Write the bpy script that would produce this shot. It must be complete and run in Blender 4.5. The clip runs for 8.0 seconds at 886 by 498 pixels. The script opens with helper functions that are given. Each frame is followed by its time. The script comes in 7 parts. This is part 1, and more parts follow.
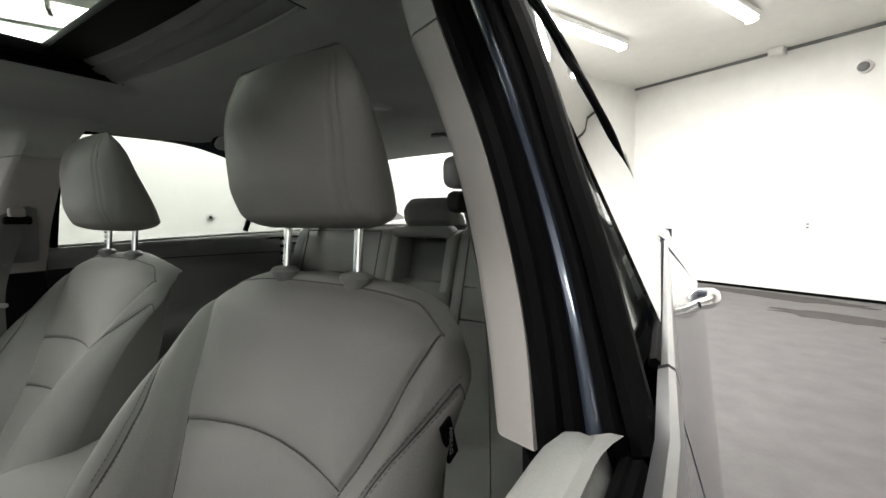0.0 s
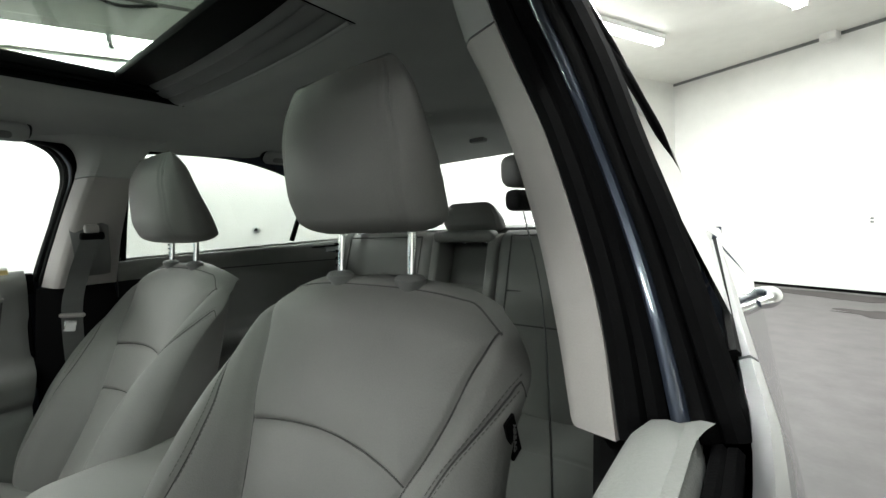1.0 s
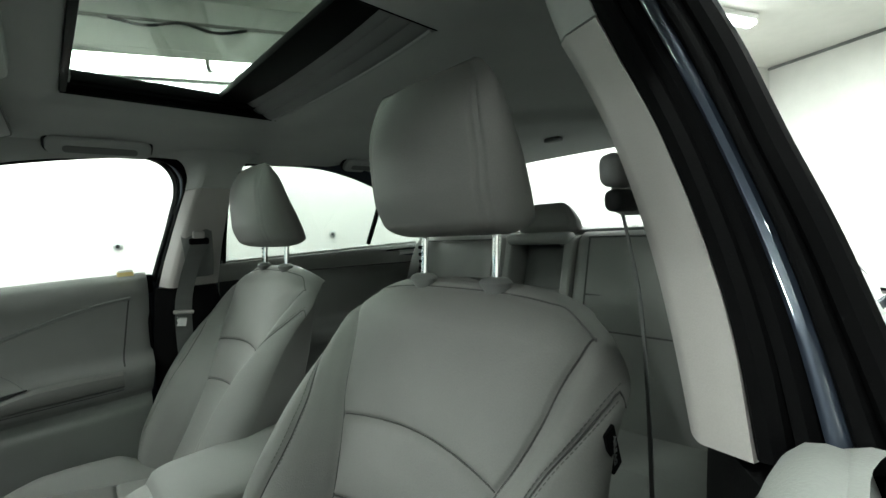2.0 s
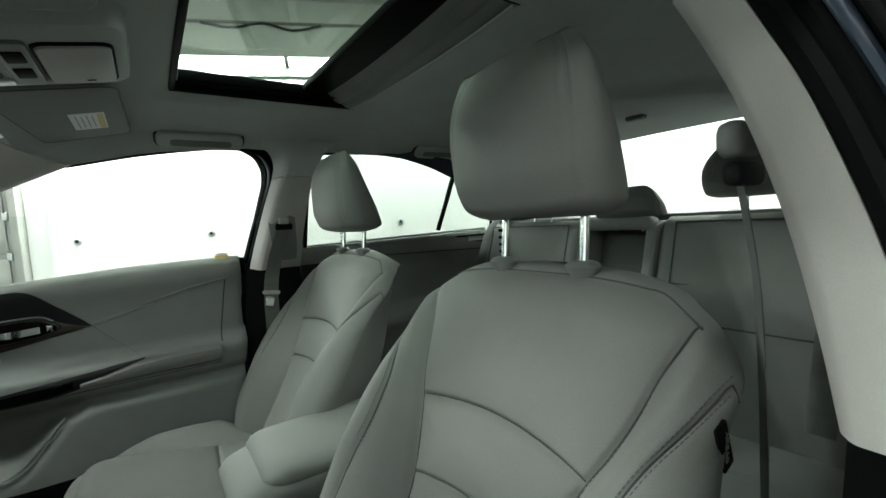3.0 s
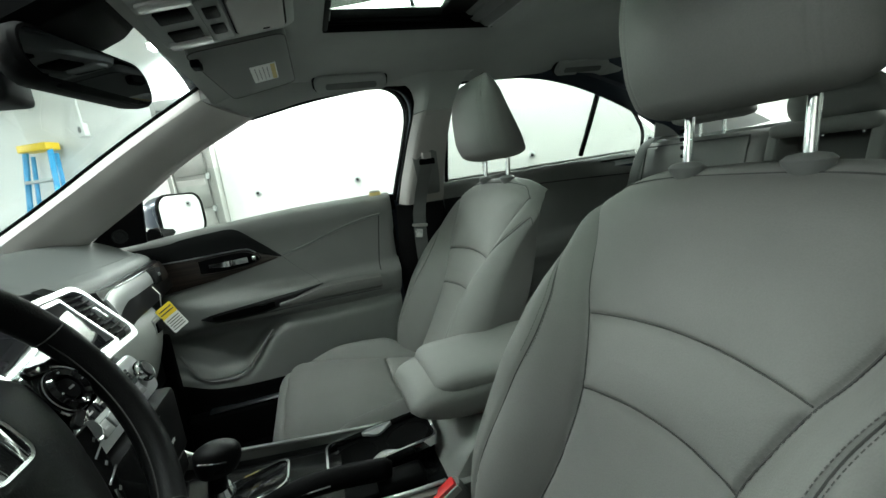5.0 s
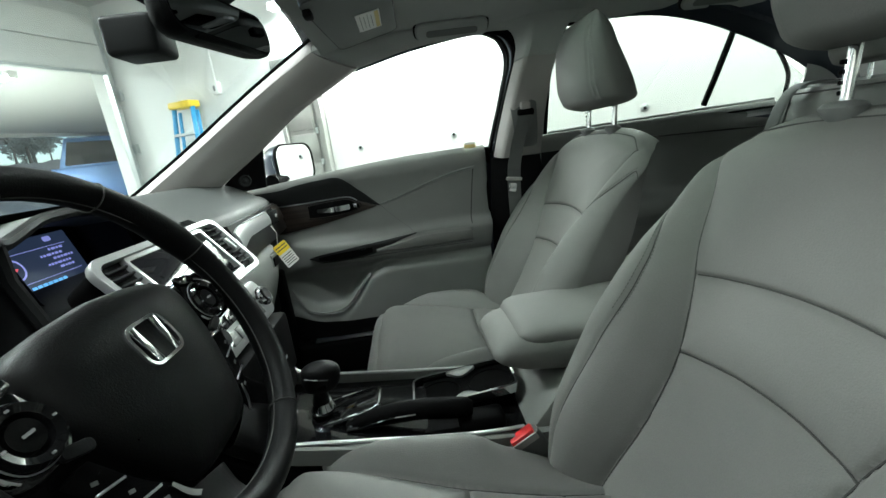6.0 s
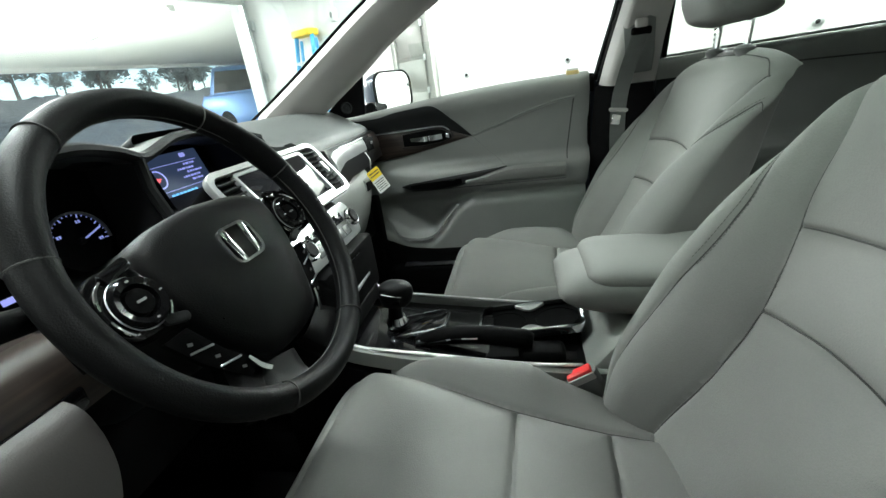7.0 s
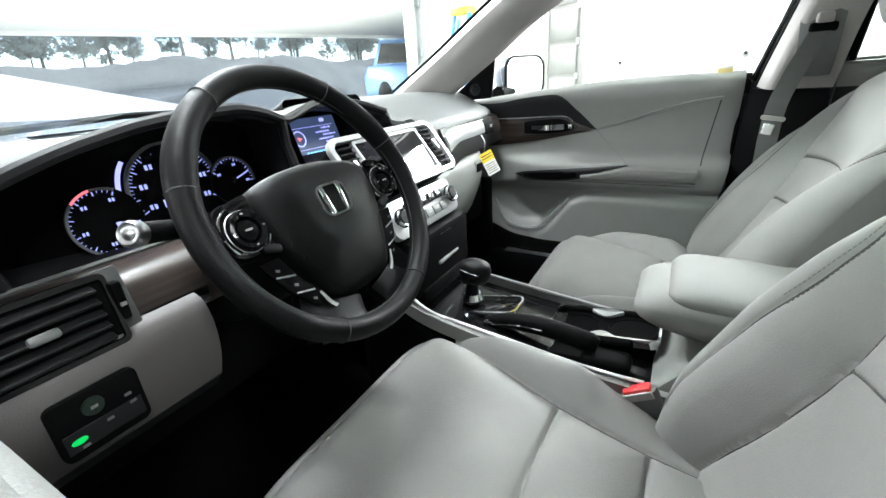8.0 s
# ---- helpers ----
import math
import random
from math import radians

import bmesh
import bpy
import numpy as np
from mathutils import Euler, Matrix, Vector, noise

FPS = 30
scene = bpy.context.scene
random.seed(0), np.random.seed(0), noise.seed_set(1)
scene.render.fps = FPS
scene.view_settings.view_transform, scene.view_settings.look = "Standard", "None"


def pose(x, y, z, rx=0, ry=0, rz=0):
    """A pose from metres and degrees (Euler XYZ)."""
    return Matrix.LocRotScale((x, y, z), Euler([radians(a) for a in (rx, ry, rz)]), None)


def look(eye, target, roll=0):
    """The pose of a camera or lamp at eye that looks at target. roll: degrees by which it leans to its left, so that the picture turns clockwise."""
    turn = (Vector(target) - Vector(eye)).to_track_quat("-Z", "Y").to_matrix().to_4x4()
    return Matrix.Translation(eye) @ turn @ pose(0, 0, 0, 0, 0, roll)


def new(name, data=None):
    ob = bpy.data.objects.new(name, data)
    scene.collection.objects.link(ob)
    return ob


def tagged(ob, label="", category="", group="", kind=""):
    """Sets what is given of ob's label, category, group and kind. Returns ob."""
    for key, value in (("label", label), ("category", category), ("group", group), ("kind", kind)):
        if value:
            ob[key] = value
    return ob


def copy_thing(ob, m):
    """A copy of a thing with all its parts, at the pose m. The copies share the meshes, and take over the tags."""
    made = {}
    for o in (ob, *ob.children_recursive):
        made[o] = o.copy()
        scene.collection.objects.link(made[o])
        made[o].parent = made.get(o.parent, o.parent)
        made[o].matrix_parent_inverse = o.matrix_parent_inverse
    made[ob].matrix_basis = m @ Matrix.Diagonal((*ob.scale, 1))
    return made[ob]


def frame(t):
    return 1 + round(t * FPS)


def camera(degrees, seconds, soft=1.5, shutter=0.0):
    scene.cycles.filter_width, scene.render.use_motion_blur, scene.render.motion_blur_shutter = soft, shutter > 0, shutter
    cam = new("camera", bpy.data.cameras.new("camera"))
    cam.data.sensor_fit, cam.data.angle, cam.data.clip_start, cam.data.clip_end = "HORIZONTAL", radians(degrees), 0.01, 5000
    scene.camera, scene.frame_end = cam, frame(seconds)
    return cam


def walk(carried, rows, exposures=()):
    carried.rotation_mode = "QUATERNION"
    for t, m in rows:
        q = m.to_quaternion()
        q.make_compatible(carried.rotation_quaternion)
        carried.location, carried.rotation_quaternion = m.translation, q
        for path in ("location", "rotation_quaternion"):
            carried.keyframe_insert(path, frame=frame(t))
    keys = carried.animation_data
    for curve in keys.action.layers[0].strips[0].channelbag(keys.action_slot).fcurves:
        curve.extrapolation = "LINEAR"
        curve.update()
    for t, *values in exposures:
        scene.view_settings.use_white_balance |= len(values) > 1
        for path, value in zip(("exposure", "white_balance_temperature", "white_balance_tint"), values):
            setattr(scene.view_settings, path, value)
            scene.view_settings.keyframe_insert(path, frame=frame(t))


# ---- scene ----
cam = camera(93.1, 8.0)
PATH = [
    (0, (-0.839, 0.406, 1.089), (0.242, -1.269, 0.924), -0.8),
    (0.5, (-0.83, 0.416, 1.087), (0.308, -1.223, 0.948), -1.6),
    (1, (-0.824, 0.427, 1.083), (0.39, -1.157, 0.955), -2.6),
    (1.5, (-0.813, 0.437, 1.085), (0.524, -1.047, 0.974), -3.3),
    (2.8, (-0.788, 0.455, 1.082), (0.811, -0.741, 0.958), -3.4),
    (3, (-0.782, 0.46, 1.078), (0.855, -0.681, 0.94), -3.6),
    (3.5, (-0.769, 0.473, 1.071), (0.96, -0.519, 0.907), -4.0),
    (4, (-0.758, 0.484, 1.061), (1.04, -0.36, 0.83), -4.5),
    (4.5, (-0.746, 0.481, 1.049), (1.111, -0.203, 0.759), -5.8),
    (4.7, (-0.745, 0.497, 1.051), (1.118, -0.151, 0.719), -6.7),
    (5.8, (-0.753, 0.501, 1.023), (1.187, 0.282, 0.591), -8.4),
    (6, (-0.75, 0.5, 1.027), (1.187, 0.387, 0.539), -7.6),
    (6.5, (-0.755, 0.489, 1.02), (1.151, 0.622, 0.428), -8.0),
    (7, (-0.759, 0.444, 1.016), (1.065, 0.841, 0.298), -8.0),
    (7.5, (-0.759, 0.401, 1.02), (0.982, 1.047, 0.277), -5.3),
    (8, (-0.775, 0.358, 1.021), (0.837, 1.285, 0.284), -3.8),
]
walk(cam, [(t, look(eye, target, roll)) for t, eye, target, roll in PATH], exposures=[(0.0, 0.35, 6500, 12), (1.5, 0.4, 6150, 1), (3.5, 0.5, 6100, -6), (4.5, 0.45, 6050, -6), (6.5, 0.66, 5980, -2), (7.0, 1.0, 6050, -1), (8.0, 1.85, 6000, 8)])

# ---- light ----
world = bpy.data.worlds.new("sky")
scene.world = world
world.use_nodes = True
wn = world.node_tree.nodes
sky = wn.new("ShaderNodeTexSky")
sky.sky_type = "NISHITA"
sky.sun_disc = False
sky.sun_elevation = radians(38)
sky.sun_rotation = radians(200)
wn["Background"].inputs["Strength"].default_value = 0.15
world.node_tree.links.new(sky.outputs["Color"], wn["Background"].inputs["Color"])
sun = new("sun", bpy.data.lights.new("sun", "SUN"))
sun.data.energy = 5.0
sun.data.angle = radians(0.5)
sun.data.color = (1.0, 0.96, 0.9)
SUN_AZ = radians(200)
sun.matrix_world = look((0, 0, 30), (-30 * math.sin(SUN_AZ), -30 * math.cos(SUN_AZ), 30 - 30 * math.tan(radians(38))))

# the garage stands turned by 23 degrees to the car
GA = radians(23)
GF = Vector((math.sin(GA), math.cos(GA), 0))
GR = Vector((math.cos(GA), -math.sin(GA), 0))
CORNER = Vector((5.2, 4.0, 0))
CEIL = 3.14


def g(r, f, z=0.0):
    """A place in the garage: metres to the right and ahead of its front right corner."""
    return CORNER + GR * r + GF * f + Vector((0, 0, z))


# tubes at -9.4 are added out of view, for low light on the headrests
TUBES = [(-0.16, -6.38, 2.44), (-0.16, -3.9, 2.44), (-3.9, -8.3, 2.44), (-3.9, -4.9, 2.44), (-9.4, -8.3, 2.44), (-9.4, -4.9, 2.44), (-9.4, -1.9, 2.44), (-3.9, -1.9, 2.44), (-2.22, -9.67, 2.44), (-1.05, -9.2, 2.44)]
TUBES_OUT = [(1.0, 5.6, 4.0), (-2.0, 5.0, 4.0)]
TUBE_SHARE = [1.5, 1.5, 0.35, 0.75, 0.35, 1.0, 1.4, 1.5, 1.1, 1.1]
LAMP_W = 95.0
# outdoor tubes boosted tenfold in place of daylight through the bay
LAMP_OUT = 950.0
for n, (r, f, ln) in enumerate(TUBES + TUBES_OUT):
    lamp = new("tube_light", bpy.data.lights.new("tube_light", "AREA"))
    lamp.data.shape, lamp.data.size, lamp.data.size_y = "RECTANGLE", 0.12, ln
    lamp.data.energy = LAMP_OUT if n >= len(TUBES) else LAMP_W * TUBE_SHARE[n]
    lamp.data.color = (1.0, 0.985, 0.94)
    lamp.matrix_world = Matrix.Translation(g(r, f, (2.62 if r > -0.5 and f < 0 else CEIL) - 0.13)) @ Matrix.Rotation(-GA, 4, "Z")

# ---- materials ----
def mat(name, base, rough=0.5, metal=0.0, coat=0.0, grain=0.0, scale=200.0, bump=0.0, vary=0.08, spec=0.5, stretch=(1, 1, 1), tint=None, sheen=0.0):
    """A surface with variation at two scales: broad tone and fine grain with relief."""
    m = bpy.data.materials.new(name)
    m.use_nodes = True
    nt = m.node_tree
    b = nt.nodes["Principled BSDF"]
    b.inputs["Roughness"].default_value = rough
    b.inputs["Metallic"].default_value = metal
    b.inputs["Coat Weight"].default_value = coat
    b.inputs["Coat Roughness"].default_value = 0.04
    b.inputs["Specular IOR Level"].default_value = spec
    b.inputs["Sheen Weight"].default_value = sheen
    tc = nt.nodes.new("ShaderNodeTexCoord")
    mp = nt.nodes.new("ShaderNodeMapping")
    mp.inputs["Scale"].default_value = stretch
    nt.links.new(tc.outputs["Object"], mp.inputs["Vector"])
    broad = nt.nodes.new("ShaderNodeTexNoise")
    broad.inputs["Scale"].default_value = 6.0
    broad.inputs["Detail"].default_value = 4.0
    fine = nt.nodes.new("ShaderNodeTexNoise")
    fine.inputs["Scale"].default_value = scale
    fine.inputs["Detail"].default_value = 3.0
    nt.links.new(mp.outputs["Vector"], broad.inputs["Vector"])
    nt.links.new(mp.outputs["Vector"], fine.inputs["Vector"])
    mix = nt.nodes.new("ShaderNodeMix")
    mix.data_type = "RGBA"
    c = Vector(base)
    d = Vector(tint) if tint else c * (1 - 2 * vary)
    mix.inputs["A"].default_value = (*(c * (1 + vary)), 1)
    mix.inputs["B"].default_value = (*d, 1)
    ramp = nt.nodes.new("ShaderNodeMapRange")
    ramp.inputs["From Min"].default_value, ramp.inputs["From Max"].default_value = 0.3, 0.75
    nt.links.new(broad.outputs["Fac"], ramp.inputs["Value"])
    nt.links.new(ramp.outputs["Result"], mix.inputs["Factor"])
    out = mix.outputs["Result"]
    if grain:
        mul = nt.nodes.new("ShaderNodeMix")
        mul.data_type, mul.blend_type = "RGBA", "MULTIPLY"
        mul.inputs["Factor"].default_value = 1.0
        gr = nt.nodes.new("ShaderNodeMapRange")
        gr.inputs["To Min"].default_value, gr.inputs["To Max"].default_value = 1 - grain, 1 + grain * 0.4
        nt.links.new(fine.outputs["Fac"], gr.inputs["Value"])
        nt.links.new(out, mul.inputs["A"])
        nt.links.new(gr.outputs["Result"], mul.inputs["B"])
        out = mul.outputs["Result"]
    nt.links.new(out, b.inputs["Base Color"])
    if bump:
        bp = nt.nodes.new("ShaderNodeBump")
        bp.inputs["Strength"].default_value = bump
        bp.inputs["Distance"].default_value = 0.001
        nt.links.new(fine.outputs["Fac"], bp.inputs["Height"])
        nt.links.new(bp.outputs["Normal"], b.inputs["Normal"])
    return m


def glass_mat(name, tint, gloss=1.0):
    m = bpy.data.materials.new(name)
    m.use_nodes = True
    nt = m.node_tree
    nt.nodes.remove(nt.nodes["Principled BSDF"])
    tr = nt.nodes.new("ShaderNodeBsdfTransparent")
    tr.inputs["Color"].default_value = (*tint, 1)
    gl = nt.nodes.new("ShaderNodeBsdfGlossy")
    gl.inputs["Roughness"].default_value = 0.01
    lw = nt.nodes.new("ShaderNodeLayerWeight")
    lw.inputs["Blend"].default_value = 0.5
    pw = nt.nodes.new("ShaderNodeMath")
    pw.operation = "POWER"
    pw.inputs[1].default_value = 2.8
    mu = nt.nodes.new("ShaderNodeMath")
    mu.operation = "MULTIPLY_ADD"
    mu.inputs[1].default_value = 0.8 * gloss
    mu.inputs[2].default_value = 0.025 * gloss
    mx = nt.nodes.new("ShaderNodeMixShader")
    nt.links.new(lw.outputs["Facing"], pw.inputs[0])
    nt.links.new(pw.outputs[0], mu.inputs[0])
    nt.links.new(mu.outputs[0], mx.inputs["Fac"])
    nt.links.new(tr.outputs[0], mx.inputs[1])
    nt.links.new(gl.outputs[0], mx.inputs[2])
    nt.links.new(mx.outputs[0], nt.nodes["Material Output"].inputs["Surface"])
    return m


def glow_mat(name, col, strength):
    m = bpy.data.materials.new(name)
    m.use_nodes = True
    b = m.node_tree.nodes["Principled BSDF"]
    b.inputs["Base Color"].default_value = (*col, 1)
    b.inputs["Emission Color"].default_value = (*col, 1)
    b.inputs["Emission Strength"].default_value = strength
    return m


LEATHER = mat("grey_leather", (0.165, 0.165, 0.157), 0.64, spec=0.26, grain=0.12, scale=520, bump=0.35, vary=0.05)
SEAM = mat("seam_thread", (0.05, 0.05, 0.048), 0.8, grain=0.3, scale=900)
STITCH = mat("stitch_thread", (0.085, 0.085, 0.08), 0.8, grain=0.3, scale=900)
LINER = mat("headliner_cloth", (0.37, 0.379, 0.364), 0.95, grain=0.2, scale=1400, bump=0.3, vary=0.04)
# darkened below the headliner grey to stand for dim light overhead
VISORCLOTH = mat("dimmed_visor_vinyl", (0.15, 0.155, 0.149), 0.75, grain=0.12, scale=900, bump=0.3, vary=0.04)
TRIM = mat("light_grey_trim", (0.34, 0.324, 0.310), 0.6, grain=0.1, scale=900, bump=0.2, vary=0.04)
DOORTRIM = mat("door_trim_vinyl", (0.185, 0.190, 0.181), 0.55, grain=0.12, scale=700, bump=0.3, vary=0.05)
DASHTOP = mat("dash_soft_plastic", (0.052, 0.056, 0.054), 0.6, grain=0.18, scale=800, bump=0.4, vary=0.06)
DARK = mat("charcoal_plastic", (0.014, 0.0145, 0.015), 0.55, spec=0.1, grain=0.2, scale=700, bump=0.3)
BLACK = mat("black_plastic", (0.003, 0.003, 0.0032), 0.6, spec=0.04, grain=0.2, scale=700, bump=0.2)
RUBBER = mat("black_rubber", (0.0025, 0.0025, 0.0027), 0.65, spec=0.035, grain=0.2, scale=600, bump=0.2)
PIANO = mat("gloss_black", (0.005, 0.005, 0.0055), 0.10, coat=0.3, spec=0.3, vary=0.02)
WHEEL = mat("black_leather", (0.0045, 0.0045, 0.0048), 0.48, spec=0.13, grain=0.2, scale=650, bump=0.4)
SILVER = mat("silver_paint", (0.5, 0.51, 0.51), 0.28, metal=0.6, vary=0.03, grain=0.05, scale=1500)
CHROME = mat("chrome", (0.85, 0.86, 0.87), 0.07, metal=1.0, vary=0.02)
STEEL = mat("dull_steel", (0.5, 0.51, 0.52), 0.3, metal=1.0, vary=0.05)
CARPET = mat("black_carpet", (0.004, 0.004, 0.0044), 1.0, spec=0.0, grain=0.5, scale=900, bump=1.0)
PAINT = mat("dark_steel_blue_paint", (0.035, 0.045, 0.066), 0.35, metal=0.5, coat=1.0, vary=0.02, grain=0.06, scale=4000)
WEB = mat("belt_webbing", (0.12, 0.124, 0.12), 0.8, grain=0.35, scale=600, bump=0.5, stretch=(1, 1, 6))
GREYPLASTIC = mat("grey_plastic", (0.13, 0.134, 0.13), 0.5, grain=0.12, scale=800, bump=0.2)
WHITEPAPER = mat("white_paper", (0.75, 0.75, 0.73), 0.7, grain=0.05)
YELLOW = mat("yellow_paper", (0.85, 0.62, 0.03), 0.6, grain=0.05)
SATINBLACK = mat("satin_black", (0.006, 0.006, 0.0065), 0.28, spec=0.4, vary=0.02)
# door trim grey darkened to offset too much light at the knees
KNEE_DIMMED = mat("dimmed_knee_vinyl", (0.075, 0.069, 0.067), 0.6, grain=0.12, scale=700, bump=0.3, vary=0.05)
PALE = mat("faded_paper", (0.62, 0.5, 0.2), 0.7, grain=0.1)
RED = mat("red_plastic", (0.62, 0.02, 0.025), 0.35, vary=0.04)
INK = mat("ink", (0.05, 0.05, 0.055), 0.7)
LEGEND = mat("white_legend", (0.22, 0.22, 0.22), 0.6)
WALL = mat("white_wall_paint", (0.72, 0.72, 0.69), 0.6, grain=0.04, scale=60, bump=0.15, vary=0.02)
CEILM = mat("ceiling_paint", (0.68, 0.68, 0.64), 0.7, grain=0.04, scale=80, bump=0.15, vary=0.02)
CONCRETE = mat("grey_floor_paint", (0.085, 0.079, 0.08), 0.55, grain=0.15, scale=40, bump=0.3, vary=0.12)
GREYDOOR = mat("grey_door_paint", (0.23, 0.23, 0.215), 0.5, grain=0.06, scale=80, bump=0.1)
FRAMEM = mat("frame_paint", (0.72, 0.72, 0.69), 0.5, grain=0.05, scale=80)
GALV = mat("galvanised_steel", (0.55, 0.57, 0.56), 0.4, metal=0.9, grain=0.1, scale=120)
BLUEF = mat("blue_fibreglass", (0.06, 0.33, 0.62), 0.45, grain=0.1, scale=300)
YELLOWF = mat("yellow_plastic", (0.85, 0.6, 0.03), 0.45, grain=0.05)
ASPHALT = mat("asphalt", (0.05, 0.05, 0.052), 0.9, grain=0.4, scale=60, bump=0.8, vary=0.2)
BARK = mat("bark", (0.035, 0.031, 0.028), 0.9, grain=0.4, scale=30, bump=1.0)
# the blue cast in this leaf colour stands for haze outside
LEAF = mat("hazy_foliage", (0.05, 0.066, 0.066), 0.8, grain=0.4, scale=3, vary=0.3)
# shade under the trees and a lift for haze are mixed into this colour
BRUSH = mat("shaded_hazy_undergrowth", (0.07, 0.075, 0.075), 0.95, grain=0.5, scale=6, bump=1.0, vary=0.4)
APRON = mat("pale_concrete", (0.36, 0.35, 0.33), 0.85, grain=0.12, scale=30, bump=0.3, vary=0.08)
CARBLUE = mat("blue_car_paint", (0.15, 0.29, 0.60), 0.35, metal=0.3, coat=1.0, vary=0.03)
MIRROR = mat("mirror_glass", (0.9, 0.92, 0.92), 0.02, metal=1.0, vary=0.0)
GLASS = glass_mat("window_glass", (0.965, 0.985, 0.975), 1.15)
SIDEGLASS = glass_mat("rear_side_glass", (0.76, 0.785, 0.77), 1.9)
WINDSHIELD = glass_mat("windshield_glass", (0.94, 0.975, 0.98), 0.8)
ROOFGLASS = glass_mat("tinted_roof_glass", (0.60, 0.65, 0.61), 0.5)
SCREENGLASS = mat("screen_glass", (0.012, 0.012, 0.014), 0.06, coat=1.0, vary=0.0)
TUBE = glow_mat("lamp_diffuser", (1.0, 0.99, 0.95), 14.0)
SCREENBLUE = glow_mat("screen_background", (0.025, 0.035, 0.07), 0.55)
SCREENCYAN = glow_mat("screen_cyan", (0.12, 0.36, 0.7), 0.7)
SCREENVIOLET = glow_mat("screen_violet", (0.28, 0.28, 0.66), 0.6)
SCREENRED = glow_mat("screen_red", (0.8, 0.1, 0.12), 0.8)
GAUGEWHITE = glow_mat("gauge_white", (0.26, 0.28, 0.62), 0.45)
GREENGLOW = glow_mat("green_indicator", (0.01, 0.3, 0.05), 0.5)
GREENDIM = glow_mat("green_backlight", (0.004, 0.012, 0.007), 0.03)


def wood_mat():
    m = mat("dark_wood_trim", (0.075, 0.045, 0.033), 0.36, coat=0.15, grain=0.3, scale=30, vary=0.1)
    nt = m.node_tree
    b = nt.nodes["Principled BSDF"]
    tc = nt.nodes.new("ShaderNodeTexCoord")
    mp = nt.nodes.new("ShaderNodeMapping")
    mp.inputs["Scale"].default_value = (2.0, 2.0, 60.0)
    ns = nt.nodes.new("ShaderNodeTexNoise")
    ns.inputs["Scale"].default_value, ns.inputs["Detail"].default_value, ns.inputs["Distortion"].default_value = 2.5, 6.0, 0.8
    cr = nt.nodes.new("ShaderNodeValToRGB")
    cr.color_ramp.elements[0].position, cr.color_ramp.elements[0].color = 0.34, (0.006, 0.0042, 0.0037, 1)
    cr.color_ramp.elements[1].position, cr.color_ramp.elements[1].color = 0.70, (0.034, 0.024, 0.019, 1)
    nt.links.new(tc.outputs["Object"], mp.inputs["Vector"])
    nt.links.new(mp.outputs["Vector"], ns.inputs["Vector"])
    nt.links.new(ns.outputs["Fac"], cr.inputs["Fac"])
    nt.links.new(cr.outputs["Color"], b.inputs["Base Color"])
    return m


WOOD = wood_mat()


# ---- mesh tools ----
def thing(name, label, category, at=(0, 0, 0), group="", kind=""):
    ob = new(name)
    ob.location = at
    ob.empty_display_size = 0.05
    return tagged(ob, label, category, group, kind)


def part(name, bm, material, parent=None, label="", sharp=38.0):
    bmesh.ops.recalc_face_normals(bm, faces=bm.faces)
    lim = radians(sharp)
    for f in bm.faces:
        f.smooth = True
    for e in bm.edges:
        if len(e.link_faces) == 2:
            e.smooth = e.calc_face_angle(0) < lim
    me = bpy.data.meshes.new(name)
    bm.to_mesh(me)
    bm.free()
    me.materials.append(material)
    ob = new(name, me)
    if parent:
        ob.parent = parent
        off = Vector((0, 0, 0))
        p = parent
        while p:
            off += p.location
            p = p.parent
        me.transform(Matrix.Translation(-off))
    if label:
        ob["label"] = label
    return ob


def single(name, bm, material, label, category, group="", kind="", sharp=38.0):
    return tagged(part(name, bm, material, None, "", sharp), label, category, group, kind)


def raw(verts, faces):
    bm = bmesh.new()
    vs = [bm.verts.new(v) for v in verts]
    for f in faces:
        try:
            bm.faces.new([vs[i] for i in f])
        except ValueError:
            pass
    return bm


def join(*bms):
    out = bms[0]
    for b in bms[1:]:
        me = bpy.data.meshes.new("tmp")
        b.to_mesh(me)
        b.free()
        out.from_mesh(me)
        bpy.data.meshes.remove(me)
    return out


def moved(bm, m):
    bmesh.ops.transform(bm, matrix=m, verts=bm.verts)
    return bm


def rbox(c, s, bev=0.004, seg=2, rot=None):
    """A box with rounded edges: centre, size, turn."""
    bm = bmesh.new()
    bmesh.ops.create_cube(bm, size=1.0)
    bmesh.ops.transform(bm, matrix=Matrix.Diagonal((*s, 1)), verts=bm.verts)
    if bev > 0:
        bmesh.ops.bevel(bm, geom=list(bm.edges), offset=min(bev, 0.49 * min(s)), segments=seg, affect="EDGES", profile=0.5)
    return moved(bm, Matrix.Translation(c) @ (rot.to_4x4() if rot else Matrix.Identity(4)))


def rot(x=0, y=0, z=0):
    return Euler((radians(x), radians(y), radians(z))).to_matrix()


def spline(pts, n):
    """A smooth line of n points through the given points."""
    p = np.array(pts, float)
    p = np.vstack([2 * p[0] - p[1], p, 2 * p[-1] - p[-2]])
    out = []
    k = len(p) - 3
    for i in range(n):
        u = i / (n - 1) * k
        j = min(int(u), k - 1)
        t = u - j
        a, b, c, d = p[j:j + 4]
        out.append(0.5 * (2 * b + (c - a) * t + (2 * a - 5 * b + 4 * c - d) * t * t + (3 * b - a - 3 * c + d) * t ** 3))
    return np.array(out)


def loft(rings, caps=True, closed=True):
    bm = bmesh.new()
    vs = [[bm.verts.new(p) for p in r] for r in rings]
    n = len(rings[0])
